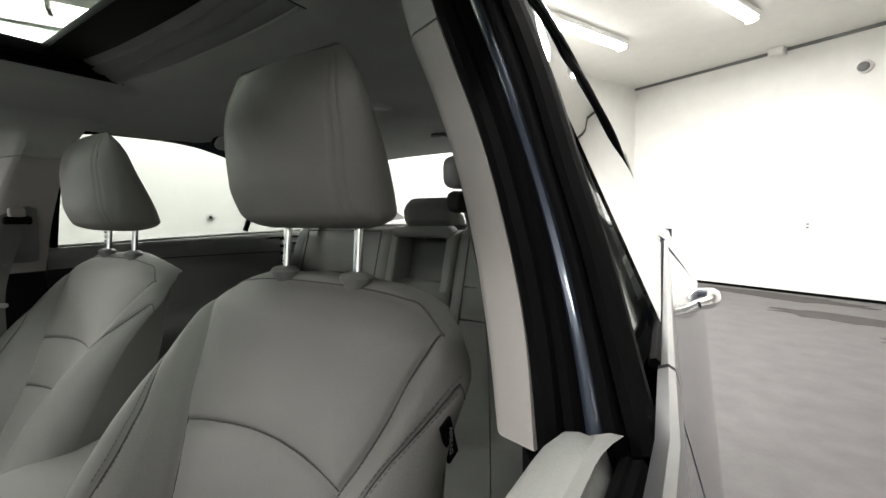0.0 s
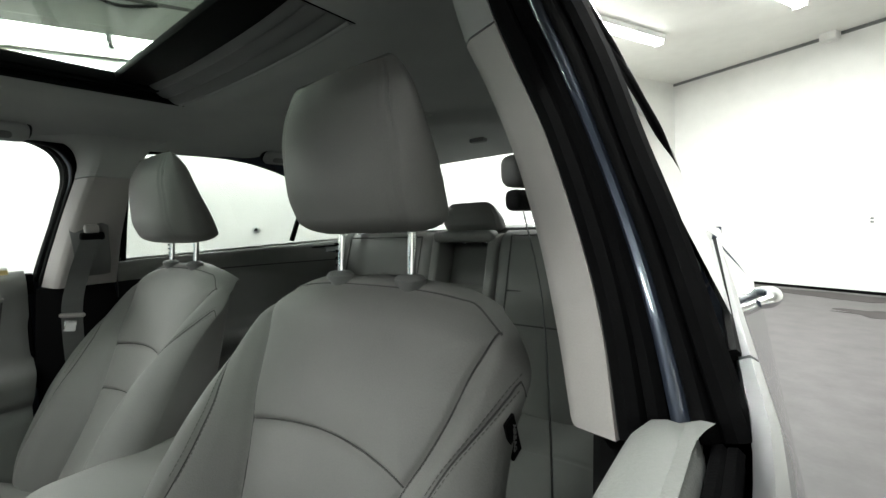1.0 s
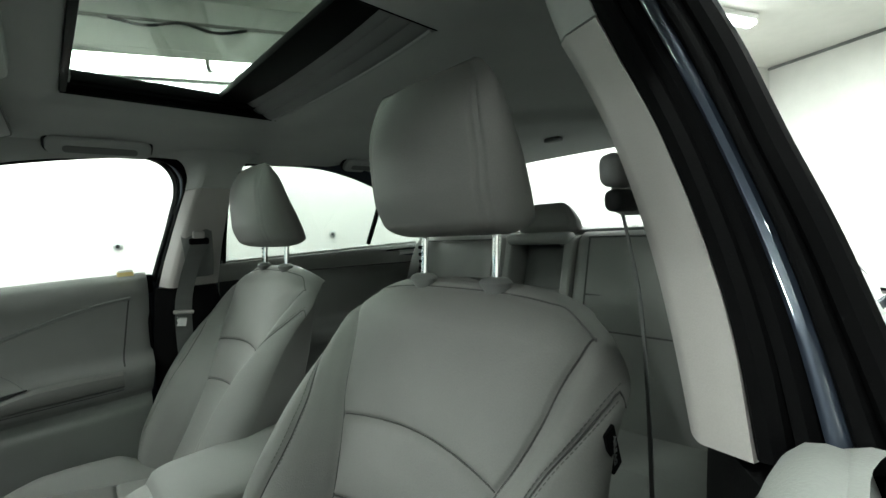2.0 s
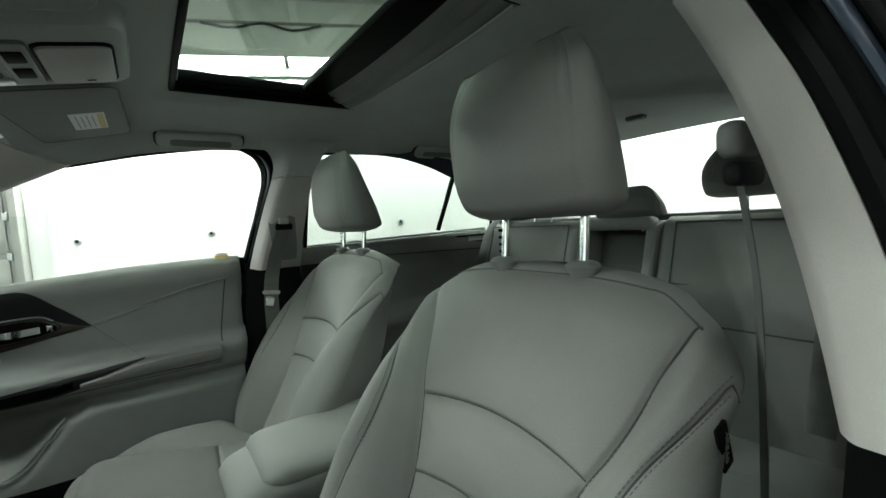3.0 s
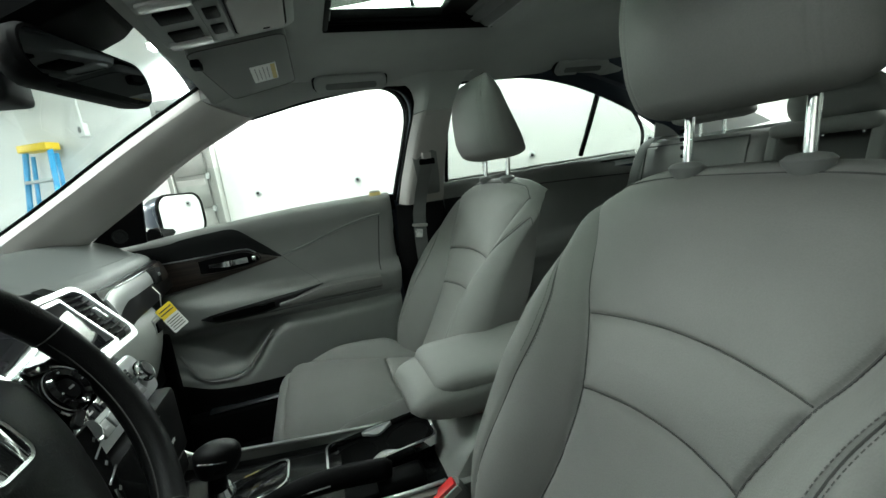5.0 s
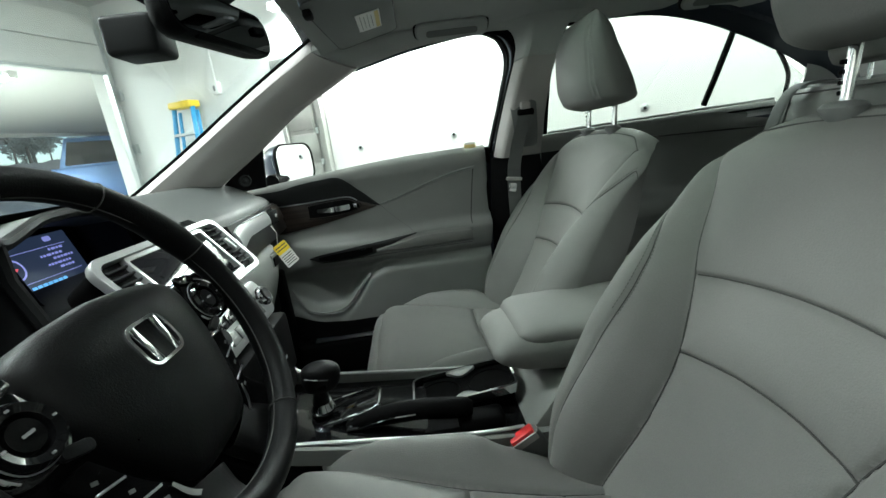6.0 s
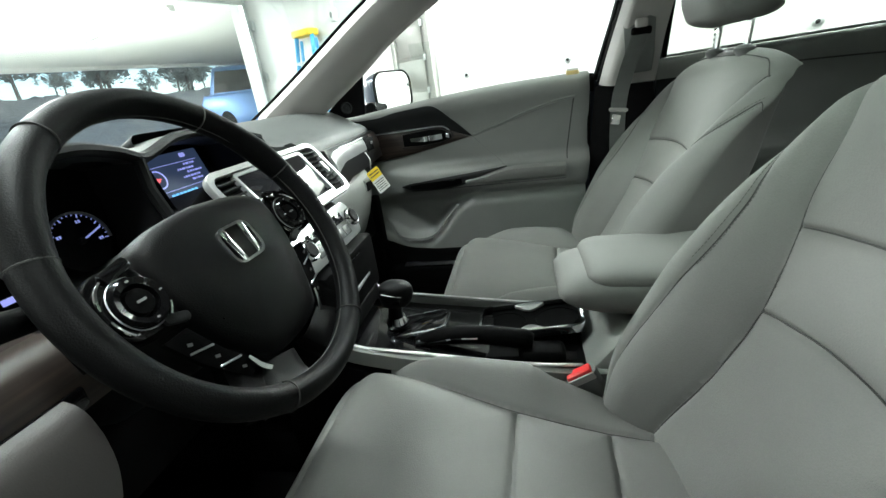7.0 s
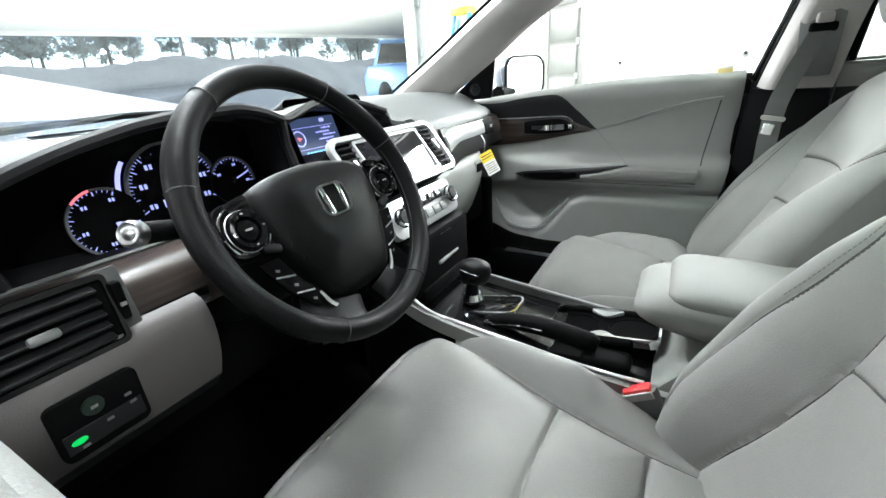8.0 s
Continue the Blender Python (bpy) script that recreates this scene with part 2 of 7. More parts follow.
    for a, b in zip(vs, vs[1:]):
        for i in range(n if closed else n - 1):
            j = (i + 1) % n
            try:
                bm.faces.new((a[i], a[j], b[j], b[i]))
            except ValueError:
                pass
    if caps and closed:
        for r in (vs[0], vs[-1]):
            try:
                bm.faces.new(r)
            except ValueError:
                pass
    return bm


def tube(pts, r, n=8, closed=False):
    """A round rod along a line; r is one radius or one for each point."""
    p = [Vector(q) for q in pts]
    m = len(p)
    rs = [r] * m if isinstance(r, (int, float)) else list(r)
    rings = []
    up = None
    for i in range(m):
        a, b = (p[i - 1], p[(i + 1) % m]) if closed else (p[max(i - 1, 0)], p[min(i + 1, m - 1)])
        t = (b - a).normalized()
        if up is None:
            up = t.orthogonal().normalized()
        up = (up - t * up.dot(t)).normalized()
        s = t.cross(up)
        rings.append([p[i] + (up * math.cos(2 * math.pi * k / n) + s * math.sin(2 * math.pi * k / n)) * rs[i] for k in range(n)])
    if not closed:
        return loft(rings)
    bm = loft(rings + [rings[0]], caps=False)
    bmesh.ops.remove_doubles(bm, verts=bm.verts, dist=1e-6)
    return bm


def ribbon(a, b, thick, n=24, bulge=0.0, m=8, side=1):
    """A padded strip between two edge lines, thick on its outer side."""
    A, B = spline(a, n), spline(b, n)
    rings = []
    for i in range(n):
        t = (A[min(i + 1, n - 1)] - A[max(i - 1, 0)]) + (B[min(i + 1, n - 1)] - B[max(i - 1, 0)])
        w = B[i] - A[i]
        nr = np.cross(t, w)
        nr = nr / (np.linalg.norm(nr) + 1e-9) * side
        top = [A[i] + w * k / m + nr * bulge * (1 - (2 * k / m - 1) ** 4) for k in range(m + 1)]
        bot = [A[i] + w * (0.06 + 0.88 * k / 3) - nr * thick for k in range(3, -1, -1)]
        rings.append([Vector(q) for q in top + bot])
    return loft(rings)


def plate(poly, depth, bev=0.002, m=None, seg=2):
    """A flat piece cut along an outline in its own xy plane, depth along z."""
    bm = bmesh.new()
    f = bm.faces.new([bm.verts.new((x, y, 0)) for x, y in poly])
    top = bmesh.ops.extrude_face_region(bm, geom=[f])
    bmesh.ops.translate(bm, vec=(0, 0, depth), verts=[v for v in top["geom"] if isinstance(v, bmesh.types.BMVert)])
    bmesh.ops.recalc_face_normals(bm, faces=bm.faces)
    if bev > 0:
        es = [e for e in bm.edges if len(e.link_faces) == 2 and e.calc_face_angle(0) > 0.9]
        bmesh.ops.bevel(bm, geom=es, offset=bev, segments=seg, affect="EDGES", profile=0.5)
    return moved(bm, m) if m is not None else bm


def rrect(w, h, r, n=5):
    out = []
    for cx, cy, a0 in ((w / 2 - r, h / 2 - r, 0), (-w / 2 + r, h / 2 - r, 90), (-w / 2 + r, -h / 2 + r, 180), (w / 2 - r, -h / 2 + r, 270)):
        for k in range(n + 1):
            a = radians(a0 + 90 * k / n)
            out.append((cx + r * math.cos(a), cy + r * math.sin(a)))
    return out


def frame_plate(outer, inner, depth, m=None):
    """A ring-shaped plate between two outlines with as many points."""
    n = len(outer)
    rings = []
    b = 0.12 * depth
    for (loop, other, z) in ((outer, inner, 0), (outer, inner, depth - b), (outer, inner, depth)):
        k = 0.0 if z < depth else 0.06
        rings.append([Vector((x + (u - x) * k, y + (v - y) * k, z)) for (x, y), (u, v) in zip(loop, other)])
    for z in (depth, depth - b, 0):
        k = 0.06 if z == depth else 0.0
        rings.append([Vector((x + (u - x) * k, y + (v - y) * k, z)) for (x, y), (u, v) in zip(inner, outer)])
    rings.append(rings[0])
    bm = loft(rings, caps=False)
    bmesh.ops.remove_doubles(bm, verts=bm.verts, dist=1e-6)
    return moved(bm, m) if m is not None else bm


def lathe(prof, n=28, m=None):
    """A turned piece: radius and height pairs about its own z."""
    rings = [[Vector((r * math.cos(2 * math.pi * k / n), r * math.sin(2 * math.pi * k / n), z)) for k in range(n)] for r, z in prof]
    bm = loft(rings)
    return moved(bm, m) if m is not None else bm


def facing(at, normal, up=(0, 0, 1)):
    """A pose whose z axis is the normal and whose y axis is nearest to up."""
    z = Vector(normal).normalized()
    x = Vector(up).cross(z).normalized()
    y = z.cross(x)
    return Matrix.Translation(at) @ Matrix((x, y, z)).transposed().to_4x4()


def interp(x, xs, ys):
    """A smooth curve through a row of values, without overshoot."""
    h = np.diff(xs)
    d = np.diff(ys) / h
    i = int(min(max(np.searchsorted(xs, x) - 1, 0), len(h) - 1))
    x = min(max(x, xs[0]), xs[-1])

    def slope(k):
        if k == 0 or k == len(h):
            return d[min(k, len(h) - 1)]
        return 0.0 if d[k - 1] * d[k] <= 0 else 2 * d[k - 1] * d[k] / (d[k - 1] + d[k])
    t = (x - xs[i]) / h[i]
    a, b = slope(i) * h[i], slope(i + 1) * h[i]
    return (2 * t ** 3 - 3 * t * t + 1) * ys[i] + (t ** 3 - 2 * t * t + t) * a + (3 * t * t - 2 * t ** 3) * ys[i + 1] + (t ** 3 - t * t) * b


def seam_dist(X, Z, lines):
    """How far each point lies from the nearest of the seam lines."""
    best = np.full(X.shape, 9.0)
    for ln in lines:
        for (x0, z0), (x1, z1) in zip(ln, ln[1:]):
            dx, dz = x1 - x0, z1 - z0
            t = np.clip(((X - x0) * dx + (Z - z0) * dz) / (dx * dx + dz * dz + 1e-12), 0, 1)
            best = np.minimum(best, np.hypot(X - x0 - t * dx, Z - z0 - t * dz))
    return best


def words(text, size, m, material, parent, depth=0.0004, align="CENTER"):
    cu = bpy.data.curves.new("lettering", "FONT")
    cu.body, cu.size, cu.extrude, cu.align_x, cu.align_y = text, size, depth, align, "CENTER"
    cu.materials.append(material)
    ob = new("lettering", cu)
    ob.parent = parent
    off = Vector((0, 0, 0))
    p = parent
    while p:
        off += p.location
        p = p.parent
    ob.matrix_basis = Matrix.Translation(-off) @ m
    return ob

# ---- garage ----
def garage_box(name, r0, r1, f0, f1, z0, z1, material, label, kind="structure", category="wall", bev=0.0):
    c = g((r0 + r1) / 2, (f0 + f1) / 2, (z0 + z1) / 2)
    bm = rbox(c, (abs(r1 - r0), abs(f1 - f0), z1 - z0), bev, 1, Matrix.Rotation(-GA, 3, "Z"))
    return single(name, bm, material, label, category, kind=kind)


REAR_F = -12.45
LEFT_R = -11.5
ground_bm = bmesh.new()
bmesh.ops.create_grid(ground_bm, x_segments=2, y_segments=2, size=600)
moved(ground_bm, Matrix.Translation((0, 0, -0.02)))
single("ground", ground_bm, ASPHALT, "dark grey asphalt lot outside the garage", "ground", kind="structure")
garage_box("floor", LEFT_R - 0.2, 0.2, REAR_F - 0.2, 0.3, -0.015, 0.0, CONCRETE, "worn grey painted concrete garage floor", category="floor")
garage_box("ceiling", LEFT_R - 0.2, 13.2, REAR_F - 0.2, 12.5, CEIL, CEIL + 0.2, CEILM, "white painted garage ceiling", category="ceiling")
garage_box("wall_rear", LEFT_R - 0.2, 0.2, REAR_F - 0.2, REAR_F, 0, CEIL, WALL, "plain white painted rear garage wall")
# unseen wall, kept white so that it bounces light into the cabin
garage_box("wall_left", LEFT_R - 0.2, LEFT_R, REAR_F, 0.0, 0, CEIL, WALL, "plain white side garage wall, out of view, bouncing light")
garage_box("wall_right", 0.0, 0.2, REAR_F, 0.2, 0, CEIL, WALL, "white painted garage wall with a grey door")
garage_box("wall_front_header", LEFT_R, 0.0, 0.0, 0.2, 2.40, CEIL, WALL, "white wall above the open garage bay")
garage_box("wall_front_jamb", -0.08, 0.0, 0.0, 0.2, 0, 2.40, CEILM, "white wall beside the open garage bay")
garage_box("wall_front_left", LEFT_R, -7.4, 0.0, 0.2, 0, 2.40, WALL, "white wall beside the open garage bay")
garage_box("baseboard", LEFT_R, 0.0, REAR_F, REAR_F + 0.02, 0, 0.035, RUBBER, "dark joint strip along the foot of the wall", category="baseboard")
garage_box("trim", LEFT_R, 0.0, REAR_F, REAR_F + 0.03, CEIL - 0.035, CEIL, GREYPLASTIC, "grey strip between wall and ceiling", category="trim")

garage_box("wall_canopy_beam", LEFT_R, 13.2, 12.3, 12.5, 3.03, CEIL, FRAMEM, "pale beam along the edge of the covered drive")
garage_box("wall_canopy_end", 13.0, 13.2, 0.0, 12.3, 0, CEIL, WALL, "pale end wall of the covered drive")

# the raised bay door hangs under the header, with its tracks
bay = thing("bay_door_track", "galvanised steel door track beside the open bay", "door track", g(-0.07, -0.05))
part("track", join(rbox(g(-0.055, -0.06, 1.45), (0.05, 0.05, 2.9), 0.004, 1, Matrix.Rotation(-GA, 3, "Z")), rbox(g(-0.095, -0.07, 1.45), (0.012, 0.08, 2.9), 0.002, 1, Matrix.Rotation(-GA, 3, "Z"))), GALV, bay)
for z in (0.6, 1.45, 2.1):
    part("bracket", rbox(g(-0.03, -0.12, z), (0.05, 0.07, 0.12), 0.004, 1, Matrix.Rotation(-GA, 3, "Z")), GALV, bay)
door_panel = thing("raised_bay_door", "raised white sectional bay door panel under the ceiling", "garage door", g(-3.6, -0.12, 2.4))
for k in range(2):
    part("panel", rbox(g(-3.66, -0.13, 2.515 + 0.3 * k), (7.05, 0.05, 0.292), 0.006, 2, Matrix.Rotation(-GA, 3, "Z")), WALL, door_panel)
part("bottom_rail", rbox(g(-3.66, -0.13, 2.348), (7.05, 0.06, 0.035), 0.004, 1, Matrix.Rotation(-GA, 3, "Z")), GALV, door_panel)

# grey service door in the right wall, with its frame and closer
sd = thing("door_1", "grey painted panelled steel service door, closed", "door", g(0, -2.87), kind="structure")
GZ = Matrix.Rotation(-GA, 3, "Z")
DF0, DF1 = -2.90, -2.49
part("door_leaf", rbox(g(-0.03, (DF0 + DF1) / 2, 1.0), (0.05, DF1 - DF0, 2.0), 0.004, 1, GZ), GREYDOOR, sd)
for k in range(6):
    part("raised_panel", rbox(g(-0.058, (DF0 + DF1) / 2 + 0.01, 0.19 + 0.325 * k), (0.02, DF1 - DF0 - 0.07, 0.285), 0.006, 2, GZ), GREYDOOR, sd)
    part("hinge", rbox(g(-0.075, DF0 + 0.03, 0.35 + 0.325 * k), (0.02, 0.035, 0.06), 0.004, 1, GZ), GALV, sd)
for f0, f1, z0, z1 in ((DF0 - 0.06, DF0, 0, 2.09), (DF1, DF1 + 0.05, 0, 2.09), (DF0, DF1, 2.0, 2.09)):
    part("door_frame", rbox(g(-0.04, (f0 + f1) / 2, (z0 + z1) / 2), (0.09, f1 - f0, z1 - z0), 0.005, 1, GZ), GREYDOOR, sd)
part("door_closer", tube([g(-0.09, DF0 + 0.05, 1.97), g(-0.14, DF0 + 0.2, 1.93), g(-0.07, DF1 - 0.05, 1.9)], 0.01, 6), GALV, sd)

# closed white sectional door panels in the right wall, with their bolt heads
sect = thing("sectional_door", "closed white sectional garage door with horizontal panels", "garage door", g(-0.01, -6.0))
for k in range(6):
    part("panel", rbox(g(-0.02, -6.1, 0.255 + 0.5 * k), (0.05, 5.9, 0.4995), 0.0008, 1, GZ), WALL, sect)
for f in (-3.335, -4.365, -6.05, -7.1):
    part("bolt_plate", lathe([(0, 0), (0.034, 0), (0.034, 0.004), (0.031, 0.006), (0, 0.006)], 20, facing(g(-0.045, f, 1.09), -GR)), GALV, sect)
    part("bolt_head", lathe([(0, 0.005), (0.015, 0.005), (0.014, 0.014), (0.008, 0.018), (0, 0.019)], 16, facing(g(-0.045, f, 1.09), -GR)), DARK, sect, "dark bolt head")
part("head_rail", rbox(g(-0.06, -6.1, 2.46), (0.05, 5.9, 0.035), 0.004, 1, GZ), GREYDOOR, sect, "grey rail over the door")
cd = thing("conduit", "grey cable conduit clipped along the wall under the ceiling", "conduit", g(-0.05, -6.0, 2.9))
part("pipe", tube([g(-0.05, f, 2.915) for f in np.linspace(-9.0, -3.0, 13)], 0.014, 8), GREYDOOR, cd)
part("loose_cable", tube(spline([g(-0.06, -4.45, 2.90), g(-0.07, -4.7, 2.86), g(-0.07, -4.95, 2.905), g(-0.07, -5.2, 2.85), g(-0.06, -5.45, 2.90)], 30), 0.012, 6), DARK, cd, "dark loop of cable")

# strip lights, among them the added ones out of view at -9.4
def strip_light(r, f, ln, zc=CEIL):
    t = thing("strip_light", "white ceiling strip light with a glowing tube diffuser", "lamp", g(r, f, zc), group="garage strip lights")
    part("housing", rbox(g(r, f, zc - 0.03), (0.14, ln + 0.08, 0.06), 0.006, 1, GZ), FRAMEM, t)
    n = 12
    rings = []
    for s in (-ln / 2, ln / 2):
        rings.append([g(r, f, zc - 0.06) + GF * s + GR * (0.06 * math.cos(math.pi * k / n)) + Vector((0, 0, -0.055 * math.sin(math.pi * k / n))) for k in range(n + 1)])
    part("diffuser", loft(rings), TUBE, t)
    for s in (-1, 1):
        part("end_cap", rbox(g(r, f + s * (ln / 2 + 0.02), zc - 0.07), (0.13, 0.03, 0.09), 0.005, 1, GZ), FRAMEM, t)
    return t


for r, f, ln in TUBES + TUBES_OUT:
    strip_light(r, f, ln, 2.62 if r > -0.5 and f < 0 else CEIL)

# small things on the walls
cam_dome = thing("security_camera", "small white dome security camera on the wall", "camera", g(-2.79, REAR_F, 2.70))
part("base", lathe([(0.0, 0), (0.075, 0), (0.075, 0.05), (0.06, 0.06), (0, 0.06)], 20, facing(g(-2.79, REAR_F, 2.70), GF)), FRAMEM, cam_dome)
part("lens_ball", lathe([(0.0, 0.05), (0.05, 0.055), (0.055, 0.075), (0.04, 0.1), (0, 0.112)], 20, facing(g(-2.79, REAR_F, 2.69), GF)), GREYPLASTIC, cam_dome)
det = thing("junction_box", "small white box on the ceiling edge", "box", g(-1.99, REAR_F + 0.1, CEIL))
part("cover", rbox(g(-1.99, REAR_F + 0.12, CEIL - 0.05), (0.16, 0.16, 0.09), 0.012, 2, GZ), FRAMEM, det)
for r, z, nm in ((-2.36, 0.88, "wall_outlet"),):
    o = thing(nm, "small white cover plate on the white wall", "outlet", g(r, REAR_F, z))
    part("cover_plate", rbox(g(r, REAR_F + 0.006, z), (0.075, 0.012, 0.115), 0.003, 1, GZ), FRAMEM, o)
    for s in (-0.02, 0.02):
        part("socket", rbox(g(r, REAR_F + 0.013, z + s), (0.03, 0.004, 0.026), 0.001, 1, GZ), GREYPLASTIC, o)
sw = thing("switch_box", "small white switch box on the wall", "switch", g(0, -1.63, 1.95))
part("box", rbox(g(-0.03, -1.63, 1.95), (0.06, 0.09, 0.13), 0.006, 2, GZ), FRAMEM, sw)
part("rocker", rbox(g(-0.063, -1.63, 1.95), (0.01, 0.03, 0.06), 0.003, 1, GZ), GREYPLASTIC, sw)
part("conduit", tube([g(-0.02, -1.63, 2.01), g(-0.02, -1.63, CEIL)], 0.011, 8), FRAMEM, sw)

# blue fibreglass step ladder leaning folded at the wall
lad = thing("step_ladder", "blue fibreglass step ladder with a yellow top cap, folded", "ladder", g(-0.3, -0.95))
LF = -1.19
for s in (-1, 1):
    part("rail", tube([g(-0.42, LF + s * 0.25, 0.0), g(-0.14, LF + s * 0.14, 1.8)], 0.026, 6), BLUEF, lad)
    part("back_rail", tube([g(-0.28, LF + s * 0.23, 0.0), g(-0.08, LF + s * 0.135, 1.76)], 0.02, 6), BLUEF, lad)
for k in range(5):
    z = 0.3 + 0.3 * k
    q = z / 1.8
    part("step", rbox(g(-0.42 + 0.28 * q, LF, z), (0.09, 2 * (0.25 - 0.11 * q), 0.03), 0.004, 1, GZ), GALV, lad)
part("top_cap", rbox(g(-0.12, LF, 1.83), (0.16, 0.33, 0.075), 0.015, 3, GZ), YELLOWF, lad)

# stains on the floor
def stain(at, rx, ry, nm="floor_stain"):
    rnd = random.Random(int(at[0] * 97 + at[1] * 31))
    pts = []
    for k in range(26):
        a = 2 * math.pi * k / 26
        q = 1 + rnd.uniform(-0.22, 0.22)
        pts.append((rx * q * math.cos(a), ry * q * math.sin(a)))
    bm = plate(pts, 0.002, 0.0)
    return single(nm, moved(bm, Matrix.Translation((at[0], at[1], 0.001)) @ Matrix.Rotation(-GA, 4, "Z")), STAIN, "dark damp stain on the grey concrete floor", "stain")


STAIN = mat("damp_concrete", (0.055, 0.05, 0.049), 0.7, spec=0.2, grain=0.2, scale=30, vary=0.1)
stain((-1.9, -5.2), 0.5, 0.2)
stain((-1.5, -6.3), 0.9, 0.22)
stain((-2.6, -4.2), 0.7, 0.16)
paper = single("paper_scrap", rbox((-1.98, -3.55, 0.004), (0.12, 0.02, 0.003), 0.001, 1, rot(0, 0, 25)), WHITEPAPER, "small white scrap lying on the concrete floor", "litter")

# outside: trees, parked vehicles
def tree(at, h, seed):
    rnd = random.Random(seed)
    t = thing("tree", "leafy roadside tree beyond the parking lot", "tree", at, group="trees beyond the lot")
    base = Vector(at)
    part("trunk", tube([base, base + Vector((0.1, 0, h * 0.3)), base + Vector((0.0, 0.2, h * 0.75))], [h * 0.024, h * 0.017, h * 0.006], 8), BARK, t)
    for k in range(5):
        a = rnd.uniform(0, 6.28)
        z0 = h * rnd.uniform(0.25, 0.5)
        part("limb", tube([base + Vector((0, 0, z0)), base + Vector((math.cos(a) * h * 0.16, math.sin(a) * h * 0.16, z0 + h * 0.16)), base + Vector((math.cos(a) * h * 0.26, math.sin(a) * h * 0.26, z0 + h * 0.3))], [h * 0.014, h * 0.009, h * 0.004], 6), BARK, t)
    verts, faces = [], []
    clumps = []
    for k in range(60):
        a, q = rnd.uniform(0, 6.28), rnd.random() ** 0.6
        zz = rnd.uniform(0.28, 1.0)
        rr = h * 0.4 * q * math.sin(min(1.0, (zz - 0.2) / 0.8) * 2.8 + 0.25)
        clumps.append((base + Vector((math.cos(a) * rr, math.sin(a) * rr, h * zz)), h * rnd.uniform(0.05, 0.1)))
    for c, cr in clumps:
        for j in range(46):
            d = Vector((rnd.gauss(0, 1), rnd.gauss(0, 1), rnd.gauss(0, 0.8))).normalized() * cr * rnd.uniform(0.5, 1.15)
            o = c + d
            u = Vector((rnd.gauss(0, 1), rnd.gauss(0, 1), rnd.gauss(0, 1))).normalized()
            v = u.orthogonal().normalized()
            s = h * rnd.uniform(0.02, 0.036)
            i = len(verts)
            verts += [o + u * s, o + v * s * 0.6, o - u * s, o - v * s * 0.6]
            faces.append((i, i + 1, i + 2, i + 3))
    part("crown", raw(verts, faces), LEAF, t)
    return t


def bank_z(r, f):
    """Height of the wooded bank behind the lot."""
    k = min(1.0, max(0.0, (f - 28.0) / 15.0))
    return 4.4 * k * k * (3 - 2 * k) + 0.35 * math.sin(r * 0.21) * k + 0.2 * math.sin(r * 0.55 + f * 0.3) * k + 0.5 * k * noise.noise(Vector((r * 0.9, f * 0.5, 1.7))) - 0.1


def ramp_z(r, f):
    """Height of the concrete drive that climbs to one side of the lot."""
    k = min(1.0, max(0.0, (f - 12.6) / 9.4))
    side = max(0.0, (2.6 - r) * 0.272)
    return -0.012 + min(3.2, side) * k * k * (3 - 2 * k)


def sheet_on(fn, r0, r1, f0, f1, nr, nf):
    verts = [tuple(g(r0 + (r1 - r0) * i / nr, f0 + (f1 - f0) * j / nf, fn(r0 + (r1 - r0) * i / nr, f0 + (f1 - f0) * j / nf))) for j in range(nf + 1) for i in range(nr + 1)]
    faces = [(j * (nr + 1) + i, j * (nr + 1) + i + 1, (j + 1) * (nr + 1) + i + 1, (j + 1) * (nr + 1) + i) for j in range(nf) for i in range(nr)]
    return raw(verts, faces)


single("ground_bank", sheet_on(bank_z, -70, 70, 27.5, 110, 220, 70), BRUSH, "dark overgrown bank under the trees", "bank", kind="structure")
single("pavement", sheet_on(ramp_z, -16, 2.6, 12.6, 22.0, 24, 16), APRON, "pale sunlit concrete drive climbing to one side", "pavement", kind="structure")
single("pavement_apron", sheet_on(lambda r, f: -0.008, LEFT_R, 2.6, 0.31, 12.59, 2, 2), APRON, "pale concrete apron before the open bay", "pavement", kind="structure")

random.seed(4)
for k in range(56):
    r = -44 + k * 1.6 + random.uniform(-1.2, 1.2)
    f = random.uniform(41, 52)
    tree(tuple(g(r, f, bank_z(r, f) - 0.1)), random.uniform(6.5, 9.0) if k % 3 == 0 else random.uniform(2.6, 5.0), 40 + k)


def parked_van(at_, turn, paint, name, label, tall=1.0):
    """A parked vehicle: lower body, cabin, glass, wheels."""
    t = thing(name, label, "car", at_)
    Rm = Matrix.Translation(at_) @ Matrix.Rotation(radians(turn), 4, "Z") @ Matrix.Diagonal((1, 1, tall, 1))
    def at(bm):
        return moved(bm, Rm)
    prof = [(-2.3, 0.35), (2.3, 0.35), (2.35, 0.6), (2.25, 0.85), (1.2, 1.0), (-2.1, 1.0), (-2.35, 0.75)]
    part("body", at(plate(prof, 1.8, 0.05, Matrix.Translation((0, 0.9, 0)) @ Matrix.Rotation(radians(90), 4, "X"))), paint, t)
    cab = [(-1.9, 0.98), (1.15, 0.98), (0.45, 1.5), (0.0, 1.55), (-1.5, 1.55)]
    part("cabin", at(plate(cab, 1.5, 0.05, Matrix.Translation((0, 0.75, 0)) @ Matrix.Rotation(radians(90), 4, "X"))), paint, t)
    for s in (-1, 1):
        win = [(-1.7, 1.04), (0.95, 1.04), (0.38, 1.45), (-1.45, 1.47)]
        part("side_window", at(plate(win, 0.02, 0.0, Matrix.Translation((0, s * 0.755 + 0.01, 0)) @ Matrix.Rotation(radians(90), 4, "X"))), PIANO, t)
